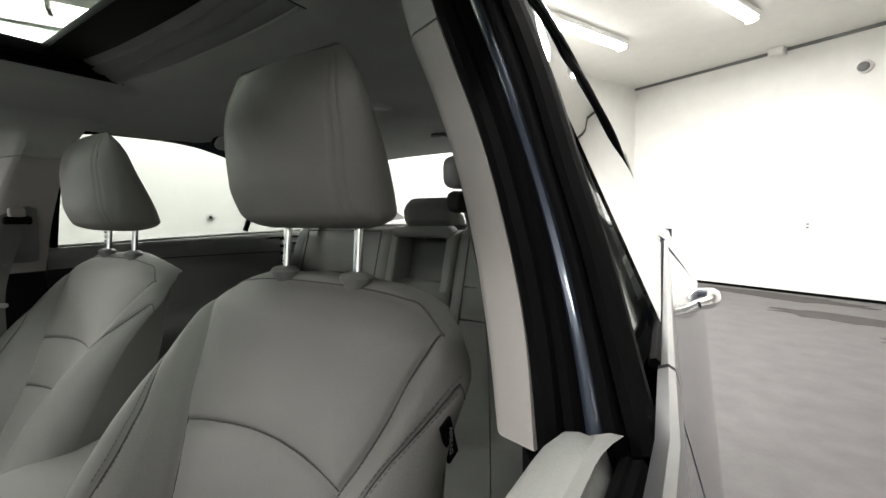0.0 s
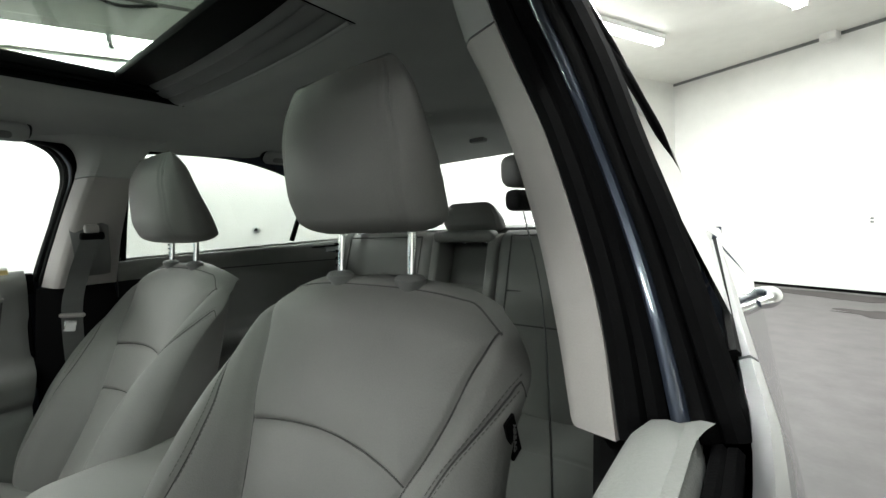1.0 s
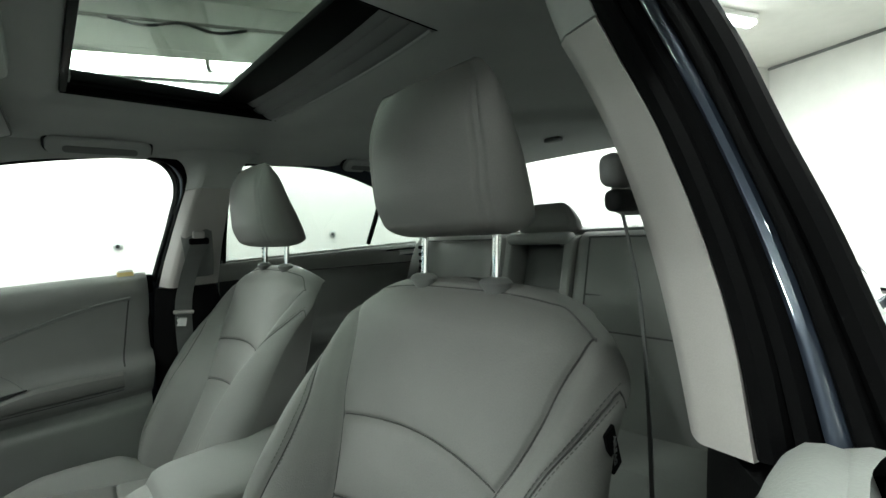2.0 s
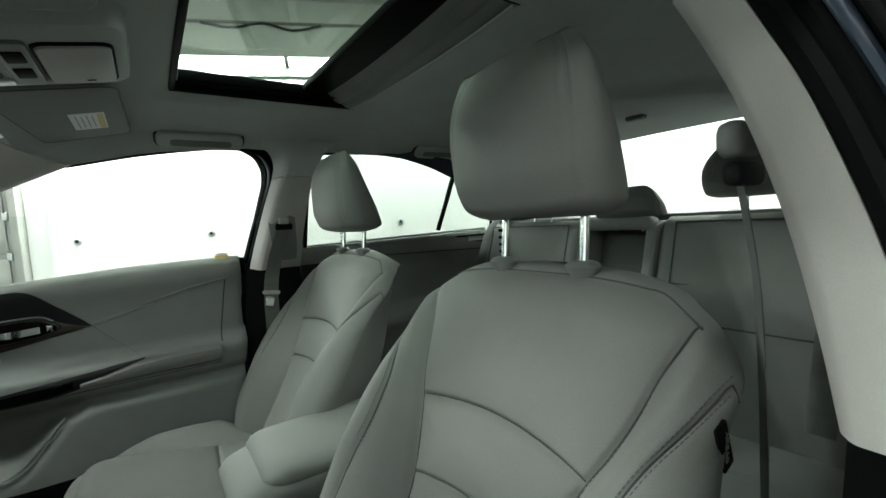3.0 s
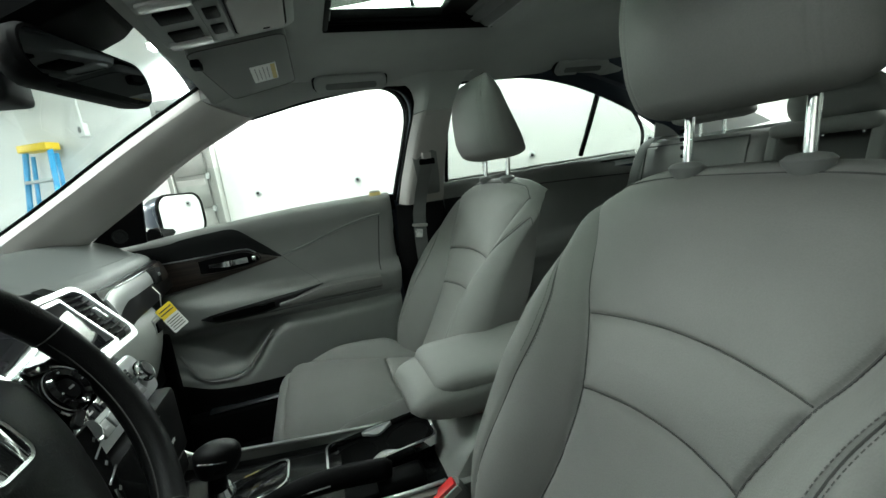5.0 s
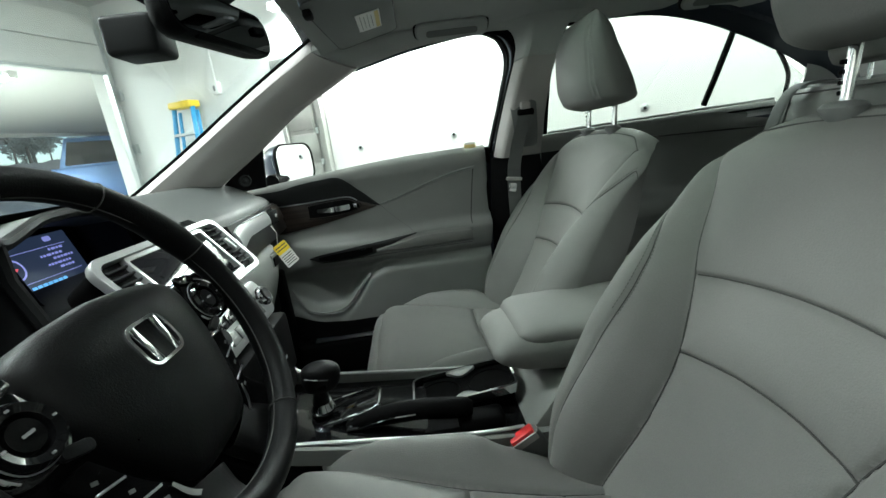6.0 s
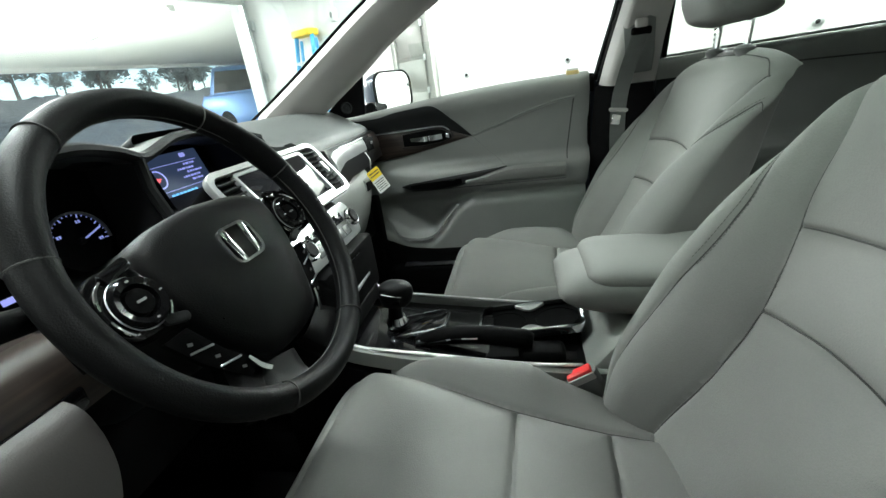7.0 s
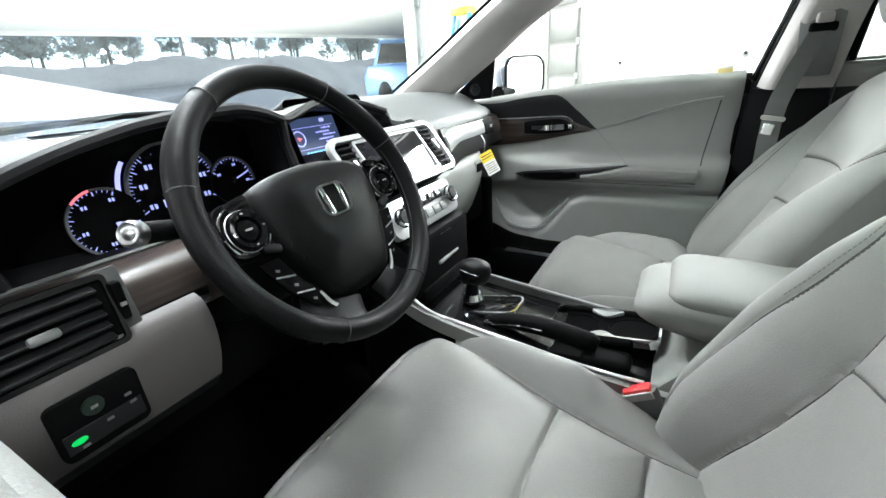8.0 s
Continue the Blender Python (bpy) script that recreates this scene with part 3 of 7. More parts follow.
        for x in (-1.45, 1.45):
            part("wheel", at(lathe([(0, -0.1), (0.27, -0.1), (0.33, -0.08), (0.33, 0.08), (0.27, 0.1), (0, 0.1)], 24, Matrix.Translation((x, s * 0.82, 0.33)) @ Matrix.Rotation(radians(90), 4, "X"))), RUBBER, t)
    return t


parked_van(tuple(g(8.3, 12.0, -0.02)), -54, CARBLUE, "parked_van", "pale blue parked van beside the covered drive", 1.9)

# ---- car body ----
def xw(z):
    """Half width of the window plane at a height."""
    return 0.775 - 0.40 * (z - 0.95)


SUN_X, SUN_Y0, SUN_Y1 = 0.318, -0.035, 0.395
shell = thing("sedan", "dark steel-blue sedan with grey cabin and closed doors", "car", (0, 0, 0.2))


def roof_z(x, y):
    a = abs(x) / 0.62
    z = 1.388 - 0.012 * a ** 2 - 0.042 * a ** 6
    z -= 0.07 * max(0.0, (y - 0.42) / 0.32) ** 2
    z -= 0.045 * max(0.0, (-0.45 - y) / 0.5) ** 1.6
    q = min(1.0, max(0.0, (-y - 0.50 - 1.7 * min(x * x, 0.14)) / 0.05))
    z -= 0.018 * q * q * (3 - 2 * q)
    return z


def headliner_mesh():
    ys = list(np.linspace(-0.97, SUN_Y0, 34)) + list(np.linspace(SUN_Y0, SUN_Y1, 12))[1:] + list(np.linspace(SUN_Y1, 0.706, 14))[1:]
    xs = list(np.linspace(-0.625, -SUN_X, 14)) + list(np.linspace(-SUN_X, SUN_X, 24))[1:] + list(np.linspace(SUN_X, 0.625, 14))[1:]
    bm = bmesh.new()
    vs = []
    for y in ys:
        row = []
        for x in xs:
            # the front edge follows the curved windscreen header
            yy = y if y < 0.45 else y - 0.022 * (abs(x) / 0.6) ** 2 * (y - 0.45) / 0.3
            z = roof_z(x, y)
            d = max(abs(x) - SUN_X, SUN_Y0 - y, y - SUN_Y1)
            if d < 0.03:
                z += 0.014 * (1 - max(d, 0) / 0.03) ** 2
            if x < -0.3 and y < -0.2:
                z -= 0.16 * min(1.0, (-y - 0.2) / 0.5) * ((-x - 0.3) / 0.32) ** 3
            row.append(bm.verts.new((x, yy, z)))
        vs.append(row)
    for j in range(len(ys) - 1):
        for i in range(len(xs) - 1):
            ym, xm = (ys[j] + ys[j + 1]) / 2, (xs[i] + xs[i + 1]) / 2
            if abs(xm) < SUN_X and SUN_Y0 < ym < SUN_Y1:
                continue
            bm.faces.new((vs[j][i], vs[j][i + 1], vs[j + 1][i + 1], vs[j + 1][i]))
    geo = bmesh.ops.extrude_face_region(bm, geom=list(bm.faces))
    bmesh.ops.translate(bm, vec=(0, 0, 0.012), verts=[v for v in geo["geom"] if isinstance(v, bmesh.types.BMVert)])
    return bm


part("headliner", headliner_mesh(), LINER, shell, "grey cloth headliner with a sunroof opening")


def skin(fn, u0, u1, v0, v1, nu, nv, th, hole=None):
    bm = bmesh.new()
    vs = [[bm.verts.new(fn(u0 + (u1 - u0) * i / nu, v0 + (v1 - v0) * j / nv)) for i in range(nu + 1)] for j in range(nv + 1)]
    for j in range(nv):
        for i in range(nu):
            u, v = u0 + (u1 - u0) * (i + 0.5) / nu, v0 + (v1 - v0) * (j + 0.5) / nv
            if hole and hole(u, v):
                continue
            bm.faces.new((vs[j][i], vs[j][i + 1], vs[j + 1][i + 1], vs[j + 1][i]))
    geo = bmesh.ops.extrude_face_region(bm, geom=list(bm.faces))
    bmesh.ops.translate(bm, vec=th, verts=[v for v in geo["geom"] if isinstance(v, bmesh.types.BMVert)])
    loose = [v for v in bm.verts if not v.link_faces]
    bmesh.ops.delete(bm, geom=loose, context="VERTS")
    return bm


RX, RY0, RY1 = 0.36, -0.06, 0.43
part("roof", skin(lambda x, y: (x, y, roof_z(x, y) + 0.064 - 0.14 * max(0.0, (-y - 0.25) / 0.5) * (abs(x) / 0.6) ** 4), -0.60, 0.60, -1.0, 0.74, 64, 87, (0, 0, 0.006), hole=lambda x, y: abs(x) < RX and RY0 < y < RY1), PAINT, shell)

# sunroof
sr = thing("sunroof", "closed tinted glass sunroof with black frame and open shade", "sunroof", (0, 0.2, 1.41))
part("glass_panel", rbox((0, (RY0 + RY1) / 2, 1.449), (2 * RX - 0.005, RY1 - RY0 - 0.005, 0.005), 0.002, 1), ROOFGLASS, sr)
for s in (-1, 1):
    part("side_frame", rbox((s * (SUN_X + 0.032), (SUN_Y0 + SUN_Y1) / 2, 1.429), (0.11, SUN_Y1 - SUN_Y0 + 0.06, 0.024), 0.006, 2), BLACK, sr)
    part("side_rail", rbox((s * (SUN_X - 0.012), (SUN_Y0 + SUN_Y1) / 2 + 0.05, 1.416), (0.012, SUN_Y1 - SUN_Y0 - 0.10, 0.014), 0.003, 1), RUBBER, sr)
    part("headliner_return", ribbon([(s * SUN_X, y, 1.396) for y in (SUN_Y0, 0.18, SUN_Y1)], [(s * (SUN_X + 0.006), y, 1.428) for y in (SUN_Y0, 0.18, SUN_Y1)], 0.006, 8, 0.0, 3, s), BLACK, sr)
part("front_frame", rbox((0, SUN_Y1 + 0.026, 1.428), (2 * SUN_X + 0.06, 0.075, 0.026), 0.006, 2), BLACK, sr)
part("frame_lip", rbox((0, SUN_Y1 - 0.004, 1.407), (2 * SUN_X - 0.02, 0.012, 0.024), 0.003, 2), BLACK, sr)
part("rear_frame", rbox((0, 0.052, 1.434), (2 * SUN_X - 0.01, 0.112, 0.018), 0.006, 2), BLACK, sr)
# the rolled shade: three soft ridges along the rear edge, bowed a little forwards at the sides
shade = []
for x in np.linspace(-SUN_X + 0.004, SUN_X - 0.004, 25):
    bow = SUN_Y0 - 0.004 + 0.016 * abs(x / SUN_X) ** 2.5
    front = [(bow + 0.075 * u, 1.398 + 0.032 * u + 0.0045 * abs(math.sin(3 * math.pi * u)) ** 0.7 * -1.0) for u in np.linspace(0, 1, 28)]
    shade.append([Vector((x, y, z)) for y, z in front] + [Vector((x, bow + 0.075, 1.436)), Vector((x, bow, 1.410))])
# darker than the headliner: this grey stands for its turned-away, shaded face
part("rolled_shade", loft(shade), GREYPLASTIC, sr, "ribbed edge of the rolled sunshade, grey darkened as if unlit", sharp=50)
part("shade_welt", tube([(x, SUN_Y0 - 0.006 + 0.016 * abs(x / SUN_X) ** 2.5, 1.3975) for x in np.linspace(-SUN_X + 0.004, SUN_X - 0.004, 25)], 0.004, 8), LINER, sr)
for x_, n_ in ((0.27, 3), (-0.27, 3)):
    for k in range(n_):
        part("clip", rbox((x_ + 0.014 * k * (1 if x_ < 0 else -1), SUN_Y1 - 0.012, 1.412), (0.007, 0.006, 0.012), 0.001, 1), GREYPLASTIC, sr)

# pillars: left and right
for s in (1, -1):
    def P(x, y, z):
        return (s * x, y, z)
    # windscreen pillar trim
    inner = [P(0.60, 1.33, 0.965), P(0.592, 1.12, 1.09), P(0.57, 0.90, 1.22), P(0.535, 0.715, 1.315)]
    outer = [P(0.70, 1.15, 0.955), P(0.70, 0.955, 1.08), P(0.672, 0.80, 1.18), P(0.625, 0.60, 1.275)]
    part("windscreen_pillar_trim", ribbon(inner, outer, 0.05, 28, 0.016, 8, -s), TRIM, shell, "light grey windscreen pillar trim")
    up_in = [(0.75 * x + 0.25 * p, 0.75 * y + 0.25 * q + 0.012, 0.75 * z + 0.25 * w + 0.022) for (x, y, z), (p, q, w) in zip(inner, outer)]
    up_out = [(x + s * 0.012, y + 0.012, z + 0.020) for x, y, z in outer]
    part("windscreen_pillar", ribbon(up_in, up_out, 0.010, 28, 0.012, 8, s), PAINT, shell, "dark steel-blue outer windscreen pillar")
    # roof rail above the doors
    ra = [P(0.535, 0.715, 1.315), P(0.56, 0.5, 1.362), P(0.565, 0.2, 1.376), P(0.565, -0.2, 1.376), P(0.555, -0.55, 1.352), P(0.54, -0.9, 1.29)]
    if s < 0:
        ra[3:] = [P(0.545, -0.2, 1.366), P(0.505, -0.55, 1.30), P(0.49, -0.9, 1.20)]
    rb = [P(0.625, 0.60, 1.275), P(0.632, 0.44, 1.308), P(0.622, 0.15, 1.335), P(0.618, -0.2, 1.338), P(0.622, -0.55, 1.308), P(0.63, -0.86, 1.2)]
    if s < 0:
        rb[3:] = [P(0.592, -0.2, 1.328), P(0.575, -0.55, 1.265), P(0.59, -0.86, 1.12)]
    part("roof_rail_trim", ribbon(ra, rb, 0.03, 40, 0.006, 6, -s), LINER, shell)
    # centre pillar trim, upper and lower
    front_o = [P(0.758, 0.189, 0.955), P(0.747, 0.175, 1.015), P(0.730, 0.161, 1.07), P(0.701, 0.143, 1.143), P(0.670, 0.128, 1.203), P(0.650, 0.118, 1.242)]
    front_i = [P(0.725, 0.170, 0.948), P(0.712, 0.156, 1.004), P(0.693, 0.140, 1.068), P(0.666, 0.123, 1.137), P(0.635, 0.107, 1.197), P(0.607, 0.095, 1.246)]
    rear_i = [P(0.722, 0.03, 0.948), P(0.705, 0.025, 1.004), P(0.685, 0.02, 1.068), P(0.658, 0.012, 1.137), P(0.63, 0.004, 1.197), P(0.602, -0.006, 1.246)]
    rings = []
    for o, i_, r_ in zip(spline(front_o, 24), spline(front_i, 24), spline(rear_i, 24)):
        w_ = i_ - o
        n_ = i_ - r_
        c1 = i_ - w_ * 0.18
        c2 = i_ - n_ * 0.07
        arc = [c1 + (i_ - c1) * k * (2 - k) * 0.75 + (c2 - c1) * k * k for k in (0.0, 0.25, 0.5, 0.75, 1.0)]
        rings.append([Vector(q) for q in [o, o + w_ * 0.4] + arc + [i_ - n_ * 0.5, r_, r_ + np.array((s * 0.05, 0, 0)), o + np.array((s * 0.02, -0.05, 0))]])
    part("centre_pillar_trim", loft(rings), TRIM, shell, "light grey centre pillar trim")
    ca = [P(0.650, 0.118, 1.244), P(0.632, 0.114, 1.285), P(0.612, 0.135, 1.325), P(0.598, 0.2, 1.345)]
    cm = [P(0.607, 0.095, 1.248), P(0.588, 0.085, 1.29), P(0.572, 0.085, 1.335), P(0.56, 0.12, 1.372)]
    cb = [P(0.602, -0.006, 1.248), P(0.583, -0.02, 1.29), P(0.57, -0.05, 1.335), P(0.56, -0.12, 1.372)]
    rings = []
    for o, i_, r_ in zip(spline(ca, 14), spline(cm, 14), spline(cb, 14)):
        w_, n_ = i_ - o, i_ - r_
        c1, c2 = i_ - w_ * 0.18, i_ - n_ * 0.07
        arc = [c1 + (i_ - c1) * k * (2 - k) * 0.75 + (c2 - c1) * k * k for k in (0.0, 0.25, 0.5, 0.75, 1.0)]
        rings.append([Vector(q) for q in [o, o + w_ * 0.4] + arc + [i_ - n_ * 0.5, r_, r_ + np.array((s * 0.03, 0, 0)), o + np.array((s * 0.01, -0.03, 0))]])
    part("centre_pillar_cap", loft(rings), LINER, shell, "grey cloth over the top of the centre pillar")
    la = [P(0.762, 0.20, 0.95), P(0.77, 0.215, 0.75), P(0.775, 0.22, 0.5), P(0.775, 0.25, 0.3)]
    lb = [P(0.704, 0.04, 0.945), P(0.69, 0.01, 0.75), P(0.70, -0.02, 0.5), P(0.72, -0.05, 0.3)]
    part("centre_pillar_lower", ribbon(lb, la, 0.04, 18, 0.008, 6, -s), BLACK, shell, "black lower centre pillar cover")
    # rear pillar
    qa = [P(0.54, -0.9, 1.29), P(0.55, -1.1, 1.2), P(0.56, -1.4, 1.07)]
    qb = [P(0.605, -0.80, 1.22), P(0.63, -0.86, 1.12), P(0.665, -0.87, 1.03)]
    part("rear_pillar_trim", ribbon(qa, qb, 0.04, 16, 0.01, 8, -s), LINER, shell)
    # sill and floor side
    part("sill", rbox(P(0.765, 0.35, 0.30), (0.10, 1.9, 0.14), 0.02, 3), BLACK, shell)
    part("sill_plate", rbox(P(0.735, 0.62, 0.372), (0.035, 0.62, 0.006), 0.002, 1), STEEL, shell, "brushed steel sill plate")
    # outer skin: rear quarter and doors below the belt
    part("outer_pillar_panel", ribbon([P(xw(z) + 0.032, y, z) for z, y in ((0.975, 0.15), (1.1, 0.12), (1.25, 0.09), (1.335, 0.07))],
                                      [P(xw(z) + 0.032, y, z) for z, y in ((0.975, -0.005), (1.1, -0.01), (1.25, -0.015), (1.335, -0.02))], 0.012, 16, 0.002, 5, s), PIANO, shell, "gloss black outer pillar panel")
    # roof side outer skin
    oa = [P(0.60, 0.80, 1.31), P(0.625, 0.5, 1.395), P(0.63, 0.1, 1.405), P(0.605, -0.25, 1.39), P(0.585, -0.477, 1.34), P(0.57, -0.735, 1.24), P(0.58, -0.95, 1.13), P(0.62, -1.05, 1.05)]
    ob_ = [P(0.66, 0.62, 1.29), P(0.663, 0.45, 1.325), P(0.655, 0.12, 1.349), P(0.64, -0.25, 1.341), P(0.63, -0.477, 1.299), P(0.64, -0.735, 1.197), P(0.665, -0.93, 1.09), P(0.70, -1.0, 0.99)]
    part("roof_side", ribbon(oa, ob_, 0.02, 40, 0.008, 6, s), PAINT, shell)
    ch = [P(0.66, 0.62, 1.285), P(0.663, 0.45, 1.32), P(0.657, 0.12, 1.347), P(0.642, -0.25, 1.339), P(0.632, -0.477, 1.297), P(0.642, -0.735, 1.195), P(0.667, -0.93, 1.088), P(0.702, -1.0, 0.988)]
    part("drip_moulding", tube(spline(ch, 40), 0.0045, 6), RUBBER, shell, "dark drip moulding above the side windows")

# windscreen and rear window
wa = [(-0.60, 1.36, 0.972), (-0.592, 1.14, 1.10), (-0.57, 0.92, 1.235), (-0.54, 0.705, 1.352)]


def windscreen(u, v):
    p = spline(wa, 9)
    i = v * 8
    j = min(int(i), 7)
    q = p[j] + (p[j + 1] - p[j]) * (i - j)
    return (u * -q[0], q[1] + 0.17 * (1 - u * u) * (1 - 0.92 * v), q[2] + 0.028 * (1 - u * u) * v)


ws = part("windscreen", skin(windscreen, -1, 1, 0, 1, 24, 8, (0, 0.003, 0.003)), WINDSHIELD, shell, "curved laminated windscreen")
ws.visible_shadow = False
for s in (-1, 1):
    part("windscreen_edge", tube([Vector(windscreen(s * 0.985, v / 10)) + Vector((0, -0.002, -0.002)) for v in range(11)], 0.0045, 6), RUBBER, shell)


def rear_glass(u, v):
    return (u * (0.54 + 0.04 * (1 - v)), -0.955 - 0.48 * (1 - v) - 0.08 * (1 - u * u), 1.075 + 0.265 * v + 0.012 * (1 - u * u) * v)


rg = part("rear_window", skin(rear_glass, -1, 1, 0, 1, 18, 6, (0, -0.003, 0.003)), GLASS, shell, "curved rear window")
rg.visible_shadow = False
# floor pan, bulkheads and parcel shelf
part("floor_pan", rbox((0, 0.25, 0.225), (1.46, 2.5, 0.03), 0.005, 1), CARPET, shell, "black carpet floor")
part("firewall", rbox((0, 1.42, 0.58), (1.42, 0.04, 0.72), 0.005, 1), BLACK, shell)
part("tunnel", rbox((0, 0.2, 0.29), (0.26, 2.3, 0.14), 0.03, 3), CARPET, shell)
part("parcel_shelf", rbox((0, -1.16, 1.045), (1.24, 0.62, 0.02), 0.006, 2), GREYPLASTIC, shell, "grey parcel shelf under the rear window")
part("rear_bulkhead", rbox((0, -1.0, 0.62), (1.3, 0.03, 0.82), 0.005, 1), BLACK, shell)


# bonnet
def bonnet(u, v):
    x = u * (0.70 - 0.06 * v)
    return (x, 1.42 + 0.95 * v, 0.972 - 0.03 * v - 0.13 * v * v - 0.055 * abs(u) ** 3 + 0.012 * math.exp(-((abs(u) - 0.62) / 0.12) ** 2))


part("bonnet", skin(bonnet, -1, 1, 0, 1, 40, 24, (0, 0, -0.012)), PAINT, shell, "dark steel-blue bonnet")
part("cowl", rbox((0, 1.43, 0.955), (1.3, 0.1, 0.02), 0.006, 2), BLACK, shell)
part("wiper", tube([(0.1, 1.44, 0.985), (-0.25, 1.46, 0.995), (-0.52, 1.44, 0.985)], 0.007, 6), BLACK, shell)
for s in (-1, 1):
    def wing(u, v):
        y = 1.1 + 1.25 * v
        return (s * (0.70 - 0.06 * v + 0.22 * math.sin(u * 1.45)), y, 0.93 - 0.03 * v - 0.12 * v * v - 0.30 * (1 - math.cos(u * 1.45)) - 0.28 * max(0, u - 0.6))
    part("front_wing", skin(wing, 0, 1, 0, 1, 14, 16, (0, 0, -0.012)), PAINT, shell)

# bumpers and road wheels close the body outside the cabin
part("front_bumper", skin(lambda u, v: (u * 0.86, 2.37 + 0.10 * (1 - u * u) + 0.05 * math.sin(v * math.pi), 0.80 - 0.55 * v), -1, 1, 0, 1, 24, 10, (0, -0.02, 0)), PAINT, shell)
part("rear_bumper", skin(lambda u, v: (u * 0.66, -2.05 - 0.08 * (1 - u * u) - 0.05 * math.sin(v * math.pi), 1.0 - 0.72 * v), -1, 1, 0, 1, 24, 10, (0, 0.02, 0)), PAINT, shell)
for sx in (-1, 1):
    for yw in (1.72, -1.12):
        MX = Matrix.Translation((sx * 0.735, yw, 0.33)) @ Matrix.Rotation(radians(90), 4, "Y")
        wh = part("wheel", lathe([(0, -0.10), (0.24, -0.10), (0.31, -0.095), (0.33, -0.07), (0.33, 0.07), (0.31, 0.095), (0.24, 0.10), (0, 0.10)], 40, MX), RUBBER, shell, "road wheel with black tyre")
        part("rim", lathe([(0, 0.0), (0.05, 0.012), (0.2, 0.004), (0.225, 0.010), (0.225, -0.01), (0, -0.01)], 30, MX @ Matrix.Translation((0, 0, sx * 0.100))), STEEL, wh)

from mathutils.bvhtree import BVHTree

# ---- seats ----
def backrest_seams():
    """The seam lines of a front backrest: side seams, outer seams, cross seams."""
    lines = []
    S = [(0.224, 0.984), (0.213, 0.950), (0.199, 0.915), (0.185, 0.868), (0.170, 0.832), (0.152, 0.80), (0.135, 0.76), (0.118, 0.71), (0.112, 0.65), (0.118, 0.58), (0.138, 0.50), (0.15, 0.45)]
    O = [(0.262, 0.945), (0.248, 0.908), (0.236, 0.882), (0.219, 0.85), (0.202, 0.808), (0.194, 0.76), (0.196, 0.68), (0.206, 0.58), (0.212, 0.45)]
    for q in (1, -1):
        lines += [[(q * a, z) for a, z in spline(S, 40)], [(q * a, z) for a, z in spline(O, 24)]]
    lines.append([(x, 0.803 + 0.010 * (1 - (x / 0.15) ** 2)) for x in np.linspace(-0.15, 0.15, 16)])
    lines.append([(x, 0.708 + 0.004 * (1 - (x / 0.118) ** 2)) for x in np.linspace(-0.118, 0.118, 14)])
    lines.append([(x, 0.996 - 0.012 * (abs(x) / 0.224) ** 3) for x in np.linspace(-0.224, 0.224, 30)])
    return lines


def shoulder_drop(p, z):
    k = min(1.0, max(0.0, (z - 0.84) / 0.166))
    return 0.030 * k * (min(abs(p), 0.27) / 0.262) ** 4.0


def back_drop(p, z, w):
    k = min(1.0, max(0.0, (z - 0.84) / 0.166))
    return 0.045 * k * k * min(1.0, abs(p) / (0.84 * w)) ** 3


def backrest_mesh(cx, dy, mirror=1):
    lines = backrest_seams()
    S = [(0.224, 0.984), (0.213, 0.950), (0.199, 0.915), (0.185, 0.868), (0.170, 0.832), (0.152, 0.80), (0.135, 0.76), (0.118, 0.71), (0.112, 0.65), (0.118, 0.58), (0.138, 0.50), (0.15, 0.45)]
    ztop, rc = 1.006, 0.05
    zs = list(np.linspace(0.44, ztop - rc, 210))
    tops = [(ztop - rc + rc * math.sin(a), rc * (1 - math.cos(a))) for a in np.linspace(0.06, 1.5, 14)]
    levels = [(z, 0.0) for z in zs] + tops
    nf, nb = 230, 18
    th = np.linspace(-math.pi / 2, math.pi / 2, nf)
    rings = []
    Z0 = [0.44, 0.52, 0.62, 0.70, 0.80, 0.90, 0.97, 1.01]
    for z, ins in levels:
        yc = interp(z, Z0, [0.275, 0.245, 0.197, 0.156, 0.108, 0.066, 0.042, 0.030])
        w = interp(z, [0.44, 0.5, 0.6, 0.7, 0.8, 0.9, 1.01], [0.245, 0.262, 0.278, 0.28, 0.273, 0.262, 0.262]) * (1 - max(0.0, (z - 0.93) / 0.10) ** 2.6) ** (1 / 2.6) - ins * 0.35
        xs_ = interp(z, [p[1] for p in S[::-1]], [p[0] for p in S[::-1]])
        B = interp(z, [0.44, 0.5, 0.6, 0.7, 0.78, 0.83, 0.88, 0.92, 0.95, 1.0], [0.06, 0.072, 0.088, 0.088, 0.076, 0.060, 0.045, 0.030, 0.018, 0.002])
        x = w * np.sin(th)
        a = np.abs(x)
        t = np.clip((a - xs_) / max(w - xs_, 0.02), 0, 1)
        D = B * np.sin(np.clip(t / 0.62, 0, 1) * math.pi / 2) ** 1.2 + 0.018 * np.clip(a / max(xs_, 0.05), 0, 1) ** 2 * interp(z, [0.44, 0.8, 0.9, 1.0], [1, 1, 0.5, 0.0])
        E = 1 - np.sqrt(np.clip(1 - (a / w) ** 5, 0, 1))
        ds = seam_dist(x, np.full_like(x, z), lines)
        puff = 0.012 * (1 - np.exp(-ds / 0.024)) - 0.005 * np.exp(-(ds / 0.0038) ** 2)
        yf = yc + D - E * (0.030 + B * 0.5) + puff * (1 - E) - ins
        back = interp(z, [0.44, 0.7, 0.9, 1.0], [0.125, 0.125, 0.10, 0.085])
        xb = np.linspace(w * 0.84, -w * 0.84, nb)
        yb = yc - back + 0.045 * (np.abs(xb) / (w * 0.84)) ** 4 + ins
        yb = np.minimum(yb, yc - ins - 0.02)
